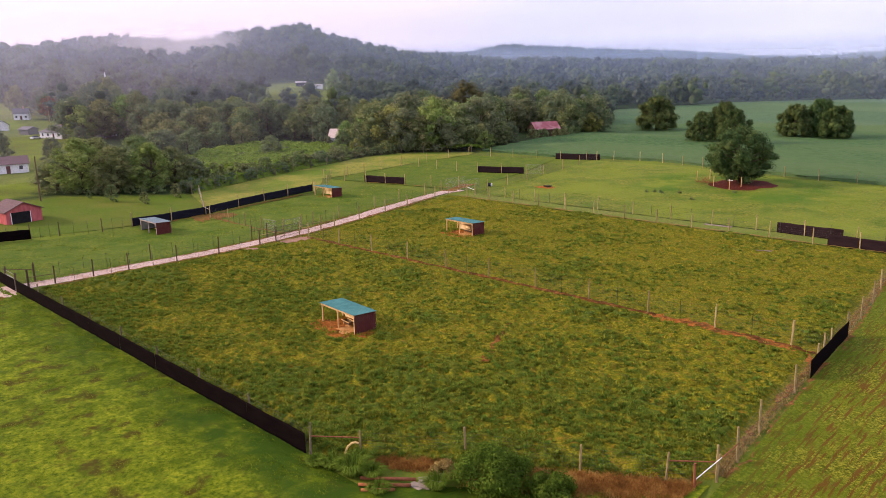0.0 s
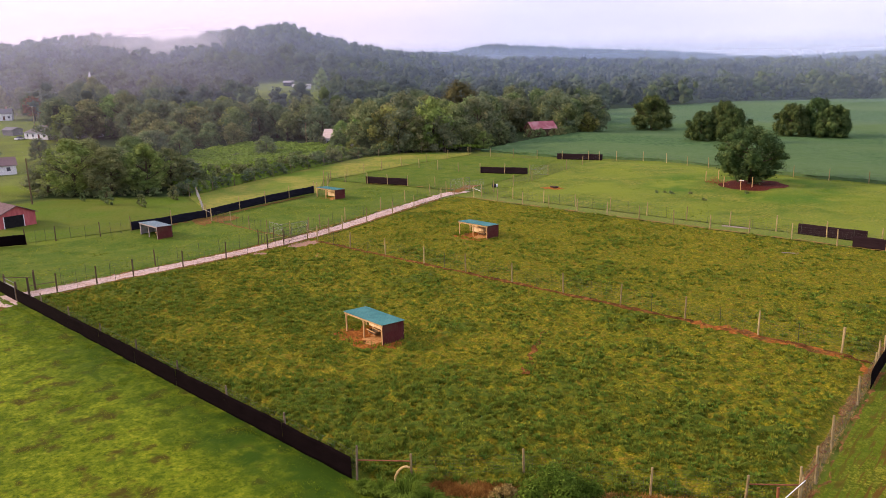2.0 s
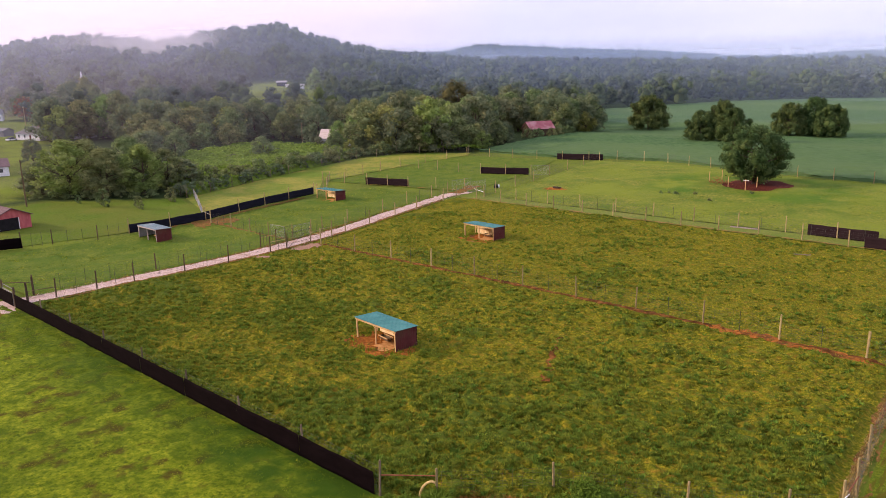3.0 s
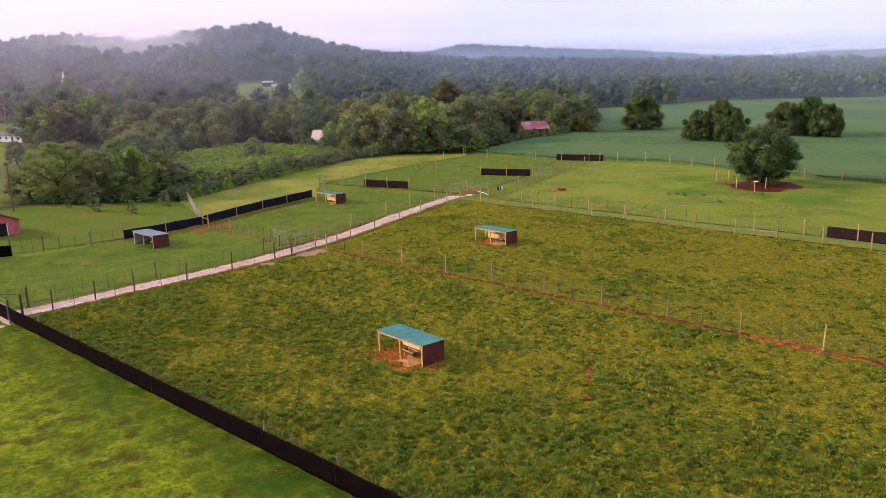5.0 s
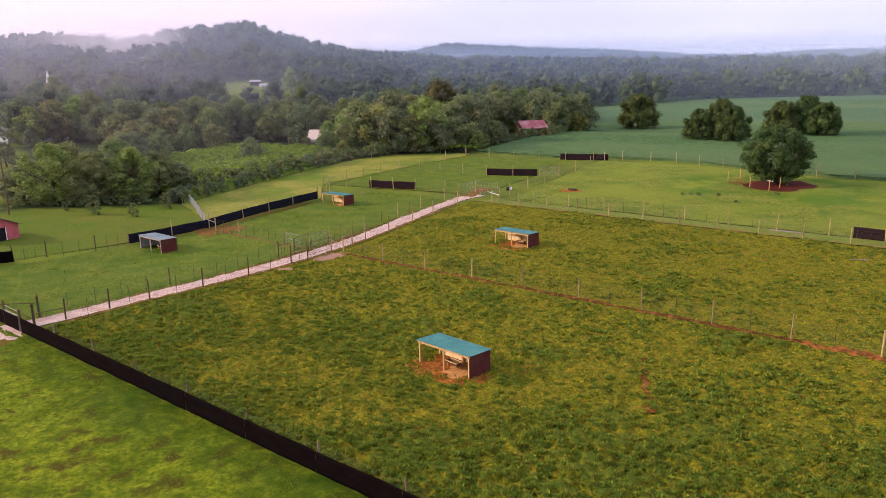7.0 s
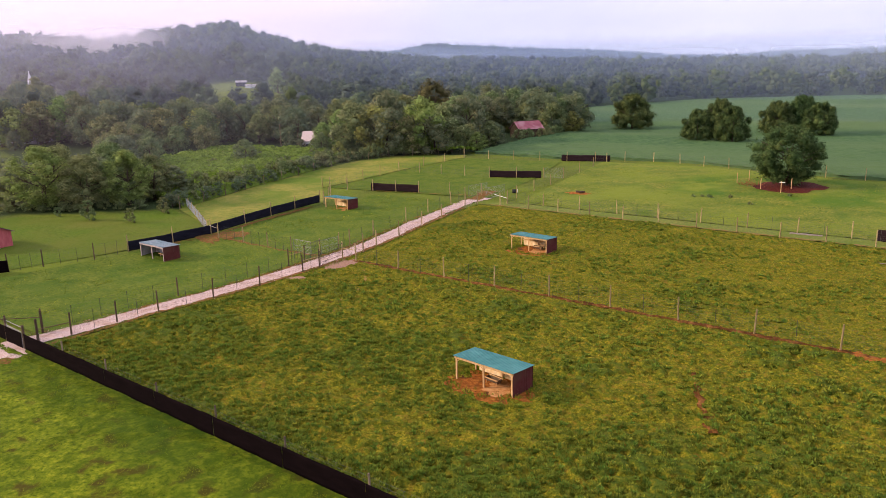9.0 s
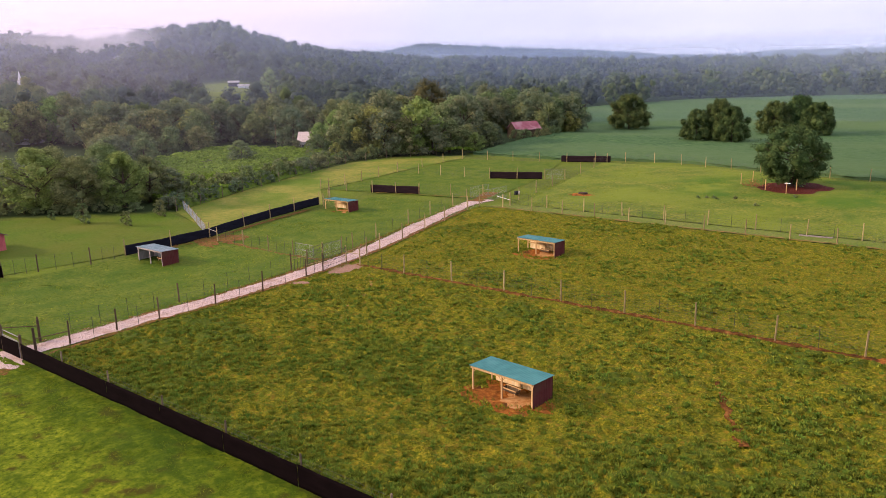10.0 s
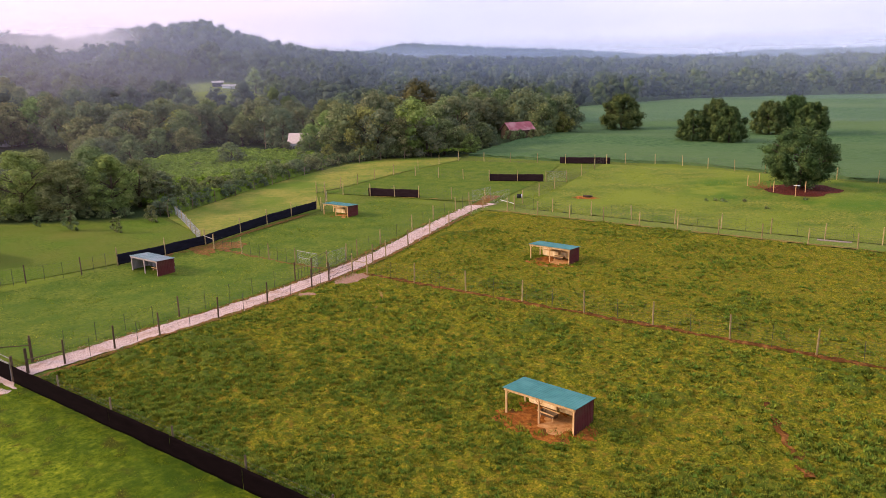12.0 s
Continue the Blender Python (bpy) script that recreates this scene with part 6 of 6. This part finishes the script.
# ---- buildings ----
def house(name, x, y, turn, L, W, h, rise, wall_mat, roof_mat, label, windows=3, door=True, hip=False, chimney=False, opening=None, category="house", eave=0.4):
    t = thing(name, x, y, label, category, "", turn=turn)
    a, b = L / 2, W / 2
    part("wall", Shape().add([(-a, -b, -1), (a, -b, -1), (a, b, -1), (-a, b, -1), (-a, -b, h), (a, -b, h), (a, b, h), (-a, b, h)] + ([] if hip else [(-a, 0, h + rise * 0.97), (a, 0, h + rise * 0.97)]),
                             [(0, 1, 5, 4), (2, 3, 7, 6)] + ([(1, 2, 6, 5), (3, 0, 4, 7)] if hip else [(1, 2, 6, 9, 5), (3, 0, 4, 8, 7)])).mesh("wall", wall_mat), t)
    e = eave
    k = h - rise * e / b
    rx = a - b if hip else a + e
    top = [(-rx, 0, h + rise), (rx, 0, h + rise)]
    rim = [(-a - e, -b - e, k), (a + e, -b - e, k), (a + e, b + e, k), (-a - e, b + e, k)]
    vs = rim + top + [(p[0], p[1], p[2] - 0.12) for p in rim + top]
    fs = [(0, 1, 5, 4), (2, 3, 4, 5), (1, 2, 5), (3, 0, 4), (6, 10, 11, 7), (8, 11, 10, 9), (7, 11, 8), (9, 10, 6), (0, 6, 7, 1), (1, 7, 8, 2), (2, 8, 9, 3), (3, 9, 6, 0)]
    if not hip:
        fs = [(0, 1, 5, 4), (2, 3, 4, 5), (6, 10, 11, 7), (8, 11, 10, 9), (0, 6, 7, 1), (2, 8, 9, 3), (1, 7, 11, 5), (5, 11, 8, 2), (3, 9, 10, 4), (4, 10, 6, 0)]
    roof = part("roof", Shape().add(vs, fs).mesh("roof", roof_mat), t)
    for side in (-1, 1):
        for i in range(windows):
            wx = -a + L * (i + 0.6) / (windows + 0.2)
            if door and i == windows // 2 and side < 0:
                part("door", Shape().box((wx - 0.5, side * b - 0.04, 0), (wx + 0.5, side * b + 0.04, 2.05)).mesh("door", M_MAROON), t)
                continue
            w = part("window", Shape().box((wx - 0.55, side * b - 0.05, 0.9), (wx + 0.55, side * b + 0.05, 2.1)).mesh("window", M_WHITE), t)
            part("pane", Shape().box((wx - 0.45, side * b - 0.07, 1.0), (wx + 0.45, side * b + 0.07, 2.0)).mesh("pane", M_GLASS), w)
    if chimney:
        part("chimney", Shape().box((a * 0.3 - 0.4, -0.4, h), (a * 0.3 + 0.4, 0.4, h + rise + 0.9)).mesh("chimney", M_BRICK), roof)
    if opening:
        o0, o1, oh = opening
        # the wall has no hole: a dark panel paints in the shade inside
        part("doorway", Shape().box((a - 0.06, o0, 0.05), (a + 0.05, o1, oh)).mesh("doorway", M_DARK), t, "dark panel painted as the shade inside a doorway")
        for yy in (o0 - 0.12, o1):
            part("jamb", Shape().box((a - 0.02, yy, 0), (a + 0.09, yy + 0.12, oh)).mesh("jamb", M_WHITE), t)
    return t


xs, ys = loft([(-179, 20), (-171, 58), (-160, 66), (-152, 78)], [(-134.5, 20), (-132, 45), (-130.5, 58), (-129, 71)], 90, 70)
tagged(new("yard_grass", sheet("yard_grass", xs, ys, M_YARD, 0.04, lattice(xs, ys, 0.9, 66) * 0.06)), "mown pale green yard round the red shed", "lawn", kind="structure")
house("red_shed", -149.6, 43.6, 5, 6.4, 6.2, 2.5, 1.35, M_RED_WALL, M_SHINGLE_RED, "small red gabled shed with an open doorway", 0, False, opening=(-2.2, 1.0, 2.1), category="shed")
house("bungalow", -231, 65.2, 76, 13, 7.5, 2.7, 1.7, M_WHITE, M_SHINGLE_RED, "white bungalow with a brown shingle roof", 4)
house("bungalow", -336, 119, 20, 13, 9, 2.8, 2.6, M_WHITE, M_SHINGLE, "white bungalow with a grey hipped roof", 4, True, True, True)
house("bungalow", -326, 131, 20, 12, 8, 2.7, 2.2, M_WHITE, M_SHINGLE, "white house half hidden by trees", 4)
house("bungalow", -386, 110, 15, 8, 6, 2.6, 2.0, M_WHITE, M_SHINGLE, "pale house with a grey roof", 2)
house("garden_shed", -361, 115, 20, 6, 5, 2.4, 1.0, M_SHINGLE, M_SHINGLE, "dark grey garden shed", 0, False, category="shed")
house("farmhouse", -427, 134, 60, 7, 5, 3.6, 2.2, M_WHITE, M_SHINGLE, "tall white farmhouse with a side wing", 3, chimney=True)
house("hay_barn", -165.7, 228.9, 62, 9.6, 6.5, 3.2, 2.3, M_POST_DARK, M_BARN_ROOF, "old barn with a faded red metal roof", 0, False, category="barn")
house("farm_cottage", -205.9, 166.5, 35, 9, 7, 3.2, 2.6, M_WHITE, M_COTTAGE, "cream cottage with a pale roof half hidden by trees", 3, category="house")
# closed dark walls paint in the shade under the barn's open sides
house("pole_barn", -457, 332, 50, 7.0, 5, 2.4, 1.0, M_DARK, M_GREY_BOARD, "pale-roofed open pole barn in a clearing", 0, False, category="barn")
house("poultry_shed", -446, 335, 52, 13, 4.5, 2.0, 0.7, M_WHITE, M_GREY_BOARD, "long white farm shed in a clearing", 0, False, category="shed")
house("farm_shed", -283, 620, 60, 26, 9, 5, 2.0, M_WHITE, M_BARN_ROOF, "long pale farm shed beyond the field", 0, False, category="shed")


# ---- round the shade tree ----
blot("mulch_bed", -60.6, 152.3, 6.3, 5.6, M_MULCH, "red-brown mulch bed under the shade tree", "mulch bed", 0.16, 21, 15, 0.15, 0.12)
brush = thing("brush_pile", -66.6, 150.4, "pile of cut reddish branches by the mulch bed", "brush pile")
brng = random.Random(8)
for i in range(26):
    a, b = brng.uniform(0, 6.28), brng.uniform(0, 6.28)
    s = Vector((math.cos(a) * brng.uniform(0, 1.6), math.sin(a) * brng.uniform(0, 0.9), brng.uniform(0.15, 0.4)))
    e = s + Vector((math.cos(b) * brng.uniform(0.6, 1.7), math.sin(b) * brng.uniform(0.4, 1.0), brng.uniform(0.1, 0.9)))
    s, e = s * 1.5, e * 1.5
    part("branch", Shape().tube(s, e, 0.05, 0.02, 5).mesh("branch", M_RUST), brush)


def stake_frame(x, y, h, rail, label):
    t = thing("timber_stake", x, y, label, "stake", "stakes by the tree")
    part("stake", Shape().box((-0.06, -0.06, -0.2), (0.06, 0.06, h)).mesh("stake", M_TIMBER), t)
    if rail:
        part("crossbar", Shape().box((-0.4, -0.1, h - 0.24), (0.65, -0.062, h - 0.14)).mesh("crossbar", M_WHITE), t)
    return t


stake_frame(-60.4, 146.2, 2.3, True, "pale timber stake with a white crossbar")
stake_frame(-59.4, 149.6, 2.3, False, "pale timber stake by the mulch bed")
for x, y in ((-70.4, 153.2), (-69.0, 156.4), (-64.6, 148.4)):
    stake_frame(x, y, 2.2, False, "weathered timber stake beside the mulch bed")
for i, (x, y) in enumerate(((-72.1, 137.7), (-71.0, 138.0), (-70.2, 137.2), (-67.5, 139.0), (-73.5, 137.0), (-58.2, 143.6), (-62.5, 134.2))):
    tree("weed_clump", x, y, 0.7, 1.1, 60, 0.13, M_LEAF, "small dark weed clump in the paddock", "weed clumps", 300 + i, 5, 0.0, 0.02, 2, "weed")

# ---- southern corner by the camera's start ----
tree("wild_shrub", -27.2, 32.4, 2.6, 5.4, 15000, 0.075, M_SHRUB, "broad green wild shrub outside the pen fence", "wild shrubs", 71, 34, 0.0, 0.07, 7, "shrub", outline="bushy", core=0.45)
tree("wild_shrub", -23.6, 33.8, 1.7, 3.4, 6500, 0.07, M_SHRUB, "low leafy shrub outside the pen fence", "wild shrubs", 72, 20, 0.0, 0.05, 5, "shrub", outline="bushy", core=0.45)
tree("wild_shrub", -30.3, 31.3, 1.0, 2.2, 2600, 0.07, M_DRYSTRAW, "tawny dry bush by the rubble", "wild shrubs", 73, 12, 0.0, 0.04, 4, "shrub", outline="bushy", core=0.4)


def spray(x, y, r, h, count, mat, label, seed, width=0.03, category="weeds"):
    """A clump of long arching leaves."""
    rng_ = np.random.default_rng(seed)
    t = thing("sedge_clump", x, y, label, category, "leafy clumps")
    s = Shape()
    for i in range(count):
        a, q = rng_.uniform(0, 6.28), r * math.sqrt(rng_.uniform(0, 1))
        b = Vector((math.cos(a) * q * 0.6, math.sin(a) * q * 0.6, 0))
        out = Vector((math.cos(a + rng_.normal(0, 0.5)), math.sin(a + rng_.normal(0, 0.5)), 0))
        hh = h * rng_.uniform(0.5, 1.0)
        side = Vector((-out.y, out.x, 0)) * width
        m, e = b + out * hh * 0.35 + Vector((0, 0, hh * 0.8)), b + out * hh * 0.85 + Vector((0, 0, hh * 0.7))
        s.add([b - side, b + side, m + side, m - side, e], [(0, 1, 2, 3), (3, 2, 4)])
    part("leaves", s.mesh("leaves", mat), t)
    return t


spray(-34.9, 27.6, 1.1, 1.25, 672, M_CLUMP, "arching green sedge clump by the gate post", 81, 0.019)
spray(-35.6, 28.9, 0.7, 1.0, 320, M_CLUMP, "arching green sedge clump by the gate post", 82, 0.019)
spray(-37.6, 26.7, 0.9, 0.6, 416, M_CLUMP, "low bright weeds at the fence end", 83, 0.019)
spray(-33.6, 28.2, 0.8, 0.9, 416, M_CLUMP, "green weeds between the pipes", 87, 0.019)
spray(-36.6, 27.2, 0.9, 0.8, 416, M_CLUMP, "bright leafy weeds by the gate post", 88, 0.019)
spray(-32.0, 27.3, 1.0, 0.6, 416, M_CLUMP, "low green weeds beside the pipes", 84, 0.019)
spray(-29.6, 30.0, 0.9, 1.0, 416, M_CLUMP, "tall yellow-green weeds by the rubble", 85, 0.019)
spray(-22.0, 32.6, 1.2, 0.9, 416, M_CLUMP, "tall green weeds outside the fence", 86, 0.019)


def dry_band(rng_, n):
    u = rng_.uniform(0, 1, n)
    x = -34.8 + 17.2 * u
    y = 30.2 + 11.0 * u + rng_.normal(0, 0.5, n) - 0.3 - rng_.uniform(0, 2.6, n) * smooth((u - 0.25) / 0.2)
    return x, y


ribbon("dry_grass_band", [(-35.5, 29.4), (-30.5, 33.0), (-24, 36.2), (-19.5, 38.8), (-17.2, 40.4)], 1.1, M_DRY, "russet dead grass along the pen fence", "dry grass", 0.05, 0.3, 0.9, 33)
ribbon("dry_grass_band", [(-26.5, 33.0), (-21.5, 36.0), (-17.6, 38.2)], 2.6, M_DRY, "russet dead grass along the pen fence", "dry grass", 0.04, 0.3, 1.2, 34)
tufts("dry_grass", 17000, dry_band, 0.30, M_DRY, "russet dead grass stalks along the fence", 4, 91)
for i, (a, b, z) in enumerate((((-33.9, 27.4), (-31.0, 29.6), 0.16), ((-33.4, 26.8), (-30.8, 28.9), 0.14), ((-32.8, 26.5), (-31.2, 27.9), 0.12))):
    t = thing("rusty_pipe", a[0], a[1], "long rusty steel pipe lying in the weeds", "pipe", "rusty pipes")
    d = Vector((b[0] - a[0], b[1] - a[1], 0))
    part("pipe", Shape().tube((0, 0, z), d + Vector((0, 0, z + 0.05)), 0.11, 0.11, 10).mesh("pipe", M_RUST, False), t)
for i in range(6):
    t = thing("concrete_slab", -30.6 + 0.35 * (i % 3), 29.2 + 0.3 * i, "broken pale concrete slab among the weeds", "rubble", "rubble slabs", turn=20 * i)
    part("slab", Shape().box((-0.5, -0.28, 0.02 + 0.03 * i), (0.5, 0.28, 0.12 + 0.03 * i)).mesh("slab", M_CONCRETE), t)
bent = thing("drain_hose", -36.3, 28.9, "bent ochre plastic pipe hung on the gate post", "pipe")
part("hose", Shape().path([Vector((-0.55, -0.35, 0.05)), Vector((-0.5, -0.32, 0.45)), Vector((-0.36, -0.22, 0.85)), Vector((-0.16, -0.06, 1.1)), Vector((0.06, 0.1, 1.2)), Vector((0.2, 0.25, 1.1))], 0.075, 8).mesh("hose", M_OCHRE, False), bent)
orange = thing("marker_post", -17.6, 40.6, "leaning orange-stained corner post", "post")
part("post", Shape().tube((0, 0, -0.2), (-0.05, 0, 1.7), 0.09, 0.085, 8).mesh("post", M_RUST), orange)
part("white_brace", Shape().tube((0.02, 0.05, 0.6), (0.9, 1.7, 1.75), 0.032, 0.032, 6).mesh("white_brace", M_WHITE), orange, "white diagonal brace")

for x, y, k in ((-192, 151.5, 1.0), (-188, 148, 0.9), (-196, 155, 0.8)):
    again(shrub, x, y, k, x, 0.8)

# ---- poles, vehicle, small things ----
def power_pole(x, y, h, label, arm=True, mat=M_POST_DARK):
    t = thing("power_pole", x, y, label, "pole", "power poles")
    part("pole", Shape().tube((0, 0, -0.5), (0, 0, h), 0.17, 0.12, 8).mesh("pole", mat), t)
    if arm:
        part("crossarm", Shape().box((-1.0, -0.06, h - 0.6), (1.0, 0.06, h - 0.45)).mesh("crossarm", mat), t)
        for sx in (-0.85, 0.0, 0.85):
            part("insulator", Shape().tube((sx, 0, h - 0.45), (sx, 0, h - 0.22), 0.06, 0.04, 6).mesh("insulator", M_WHITE), t)
    return t


power_pole(-169.6, 54.4, 9.5, "dark timber power pole beside the yard", False)
power_pole(-226, 168, 7.2, "pale timber power pole before the wood", False, M_POST_GREY)
power_pole(-372, 128, 11, "timber power pole with a crossarm by the lane", True, M_POST)
power_pole(-352, 134, 10, "timber power pole by the bungalow", False, M_POST)

car = thing("parked_car", -338, 110, "white car parked on the grass verge", "car", turn=110)
part("body", Shape().add([(-2.1, -0.85, 0.35), (2.1, -0.85, 0.35), (2.1, 0.85, 0.35), (-2.1, 0.85, 0.35), (-2.1, -0.85, 0.85), (2.1, -0.85, 0.8), (2.1, 0.85, 0.8), (-2.1, 0.85, 0.85)], [(0, 3, 2, 1), (4, 5, 6, 7), (0, 1, 5, 4), (1, 2, 6, 5), (2, 3, 7, 6), (3, 0, 4, 7)]).mesh("body", M_CAR), car)
part("cabin", Shape().add([(-1.5, -0.8, 0.85), (1.1, -0.8, 0.82), (1.1, 0.8, 0.82), (-1.5, 0.8, 0.85), (-1.0, -0.65, 1.42), (0.4, -0.65, 1.42), (0.4, 0.65, 1.42), (-1.0, 0.65, 1.42)], [(4, 5, 6, 7), (0, 1, 5, 4), (1, 2, 6, 5), (2, 3, 7, 6), (3, 0, 4, 7)]).mesh("cabin", M_GLASS), car)
for sx in (-1.3, 1.3):
    for sy in (-0.8, 0.8):
        part("wheel", Shape().tube((sx, sy - 0.1, 0.32), (sx, sy + 0.1, 0.32), 0.32, 0.32, 12).mesh("wheel", M_RUBBER), car)
ribbon("lane", [(-300, 78), (-335, 94), (-420, 120), (-520, 142)], 3.2, M_ASPHALT, "narrow lane past the houses", "road", 0.05, 3.0, 0.2, 44)

tank = thing("feed_barrel", -106.3, 126.6, "black and white feed barrel lying by the fence", "barrel", turn=30)
part("drum", Shape().tube((-0.5, 0, 0.4), (0.35, 0, 0.4), 0.4, 0.4, 12).mesh("drum", M_RUBBER, False), tank)
part("end_cap", Shape().tube((0.352, 0, 0.4), (0.6, 0, 0.4), 0.4, 0.36, 12).mesh("end_cap", M_WHITE), tank)
log = thing("log", -94.3, 131.8, "dark log lying in the clay pit", "log", turn=10)
part("log", Shape().tube((-0.9, 0, 0.42), (0.9, 0.1, 0.40), 0.2, 0.17, 9).mesh("log", M_BARK, False), log)
slab = thing("white_slab", -49.5, 116.4, "pale concrete slab lying by the fence", "slab", turn=4)
part("slab", Shape().box((-2.2, -0.3, 0.0), (2.2, 0.3, 0.16)).mesh("slab", M_CONCRETE), slab)
bough = thing("fallen_branch", -37.0, 103.5, "bare grey fallen branch in the grass", "branch", turn=20)
part("bough", Shape().tube((-1.2, 0, 0.3), (0.9, 0.3, 0.34), 0.06, 0.03, 5).tube((-0.2, 0.1, 0.32), (0.8, -0.5, 0.36), 0.04, 0.02, 5).mesh("bough", M_CONCRETE), bough)
church = thing("church_steeple", -437, 183, "white church steeple above the trees", "church")
part("tower", Shape().box((-1.4, -1.4, -2), (1.4, 1.4, 13)).mesh("tower", M_WHITE), church)
part("spire", Shape().tube((0, 0, 13), (0, 0, 20.5), 1.7, 0.08, 8).mesh("spire", M_WHITE), church)
for x, y, s in ((-160.5, 221, 1.2), (-160, 235, 1.2), (-157.8, 226, 1.15), (-158.2, 231, 1.1), (-160, 240, 1.2), (-161, 216, 1.3)):
    again(shrub, x, y, s, x, 1.0)


def in_paddocks(rng_, n):
    x, y = rng_.uniform(-106, -22, n), 117.6 + 56 * rng_.uniform(0, 1, n) ** 1.3
    ok = (y < 171 - 0.16 * np.maximum(0, x + 90)) & (np.hypot(x + 60.0, y - 152.7) > 7.4)
    return x[ok], y[ok]


tufts("paddock_tufts", 42000, in_paddocks, 0.17, M_TUFT, "scattered tufts of grazed paddock grass", 3, 95, lambda x, y, r: lattice(x, y, 4.0, 96) + r.uniform(-0.3, 0.3, len(x)) > 0.5, 0.08)


def in_west(rng_, n):
    y = rng_.uniform(30, 112, n)
    x = rng_.uniform(-129, -101, n)
    ok = (x < road_east(y) - 3.8) & (np.abs(y - 69.4) > 1)
    return x[ok], y[ok]


tufts("paddock_tufts", 20000, in_west, 0.22, M_TUFT, "scattered tufts of short paddock grass", 3, 97, lambda x, y, r: lattice(x, y, 3.0, 98) + r.uniform(-0.3, 0.3, len(x)) > 0.5, 0.07)


# loose stones of the track, and grass creeping over its edges
srng = np.random.default_rng(120)
sy = 12 + 104 * srng.uniform(0, 1, 5200)
sx = road_east(sy) - 1.75 + srng.normal(0, 0.75, 5200)
sr = srng.uniform(0.025, 0.075, 5200)
sz = ground_z(sx, sy) + 0.125 + sr * 0.3
corners = np.array([(1, 0, 0), (0, 1, 0), (-1, 0, 0), (0, -1, 0), (0, 0, 0.8), (0, 0, -0.8)], float)
spin = srng.uniform(0, 6.28, 5200)
cs, sn = np.cos(spin)[:, None], np.sin(spin)[:, None]
px, py = corners[:, 0] * cs - corners[:, 1] * sn, corners[:, 0] * sn + corners[:, 1] * cs
vv = np.stack([sx[:, None] + px * sr[:, None], sy[:, None] + py * sr[:, None] * 0.8, sz[:, None] + corners[:, 2] * sr[:, None]], -1).reshape(-1, 3)
tri = np.array([(0, 1, 4), (1, 2, 4), (2, 3, 4), (3, 0, 4), (1, 0, 5), (2, 1, 5), (3, 2, 5), (0, 3, 5)])
ff = (np.arange(5200)[:, None, None] * 6 + tri[None]).reshape(-1, 3)
tagged(new("track_stones", quick_mesh("track_stones", vv, ff, M_GRAVEL)), "loose pale stones of the gravel track", "gravel", kind="stuff")


def track_edges(rng_, n):
    y = rng_.uniform(29, 113, n)
    return road_east(y) + rng_.choice((0.75, -3.75), n) + rng_.normal(0, 0.28, n), y


tufts("edge_tufts", 2500, track_edges, 0.22, M_TUFT, "grass creeping over the edges of the track", 3, 121, None, 0.10)


def fence_line(rng_, n):
    x = rng_.uniform(-95, -20, n)
    return x, 69.2 + rng_.choice((-0.75, 0.7), n) + rng_.normal(0, 0.2, n)


tufts("edge_tufts", 900, fence_line, 0.26, M_TUFT, "grass along the edges of the clay path", 3, 122, None, 0.06)


def shelter_edges(rng_, n):
    a = rng_.uniform(0, 6.28, n)
    i = rng_.integers(0, 2, n)
    cx, cy = np.where(i == 0, -58.0, -78.7), np.where(i == 0, 45.7, 86.9)
    q = rng_.normal(1.0, 0.16, n)
    return cx + np.cos(a) * 3.6 * q, cy + np.sin(a) * 2.3 * q


tufts("edge_tufts", 900, shelter_edges, 0.30, M_TUFT, "grass round the bare clay of the shelters", 4, 123, None, 0.06)
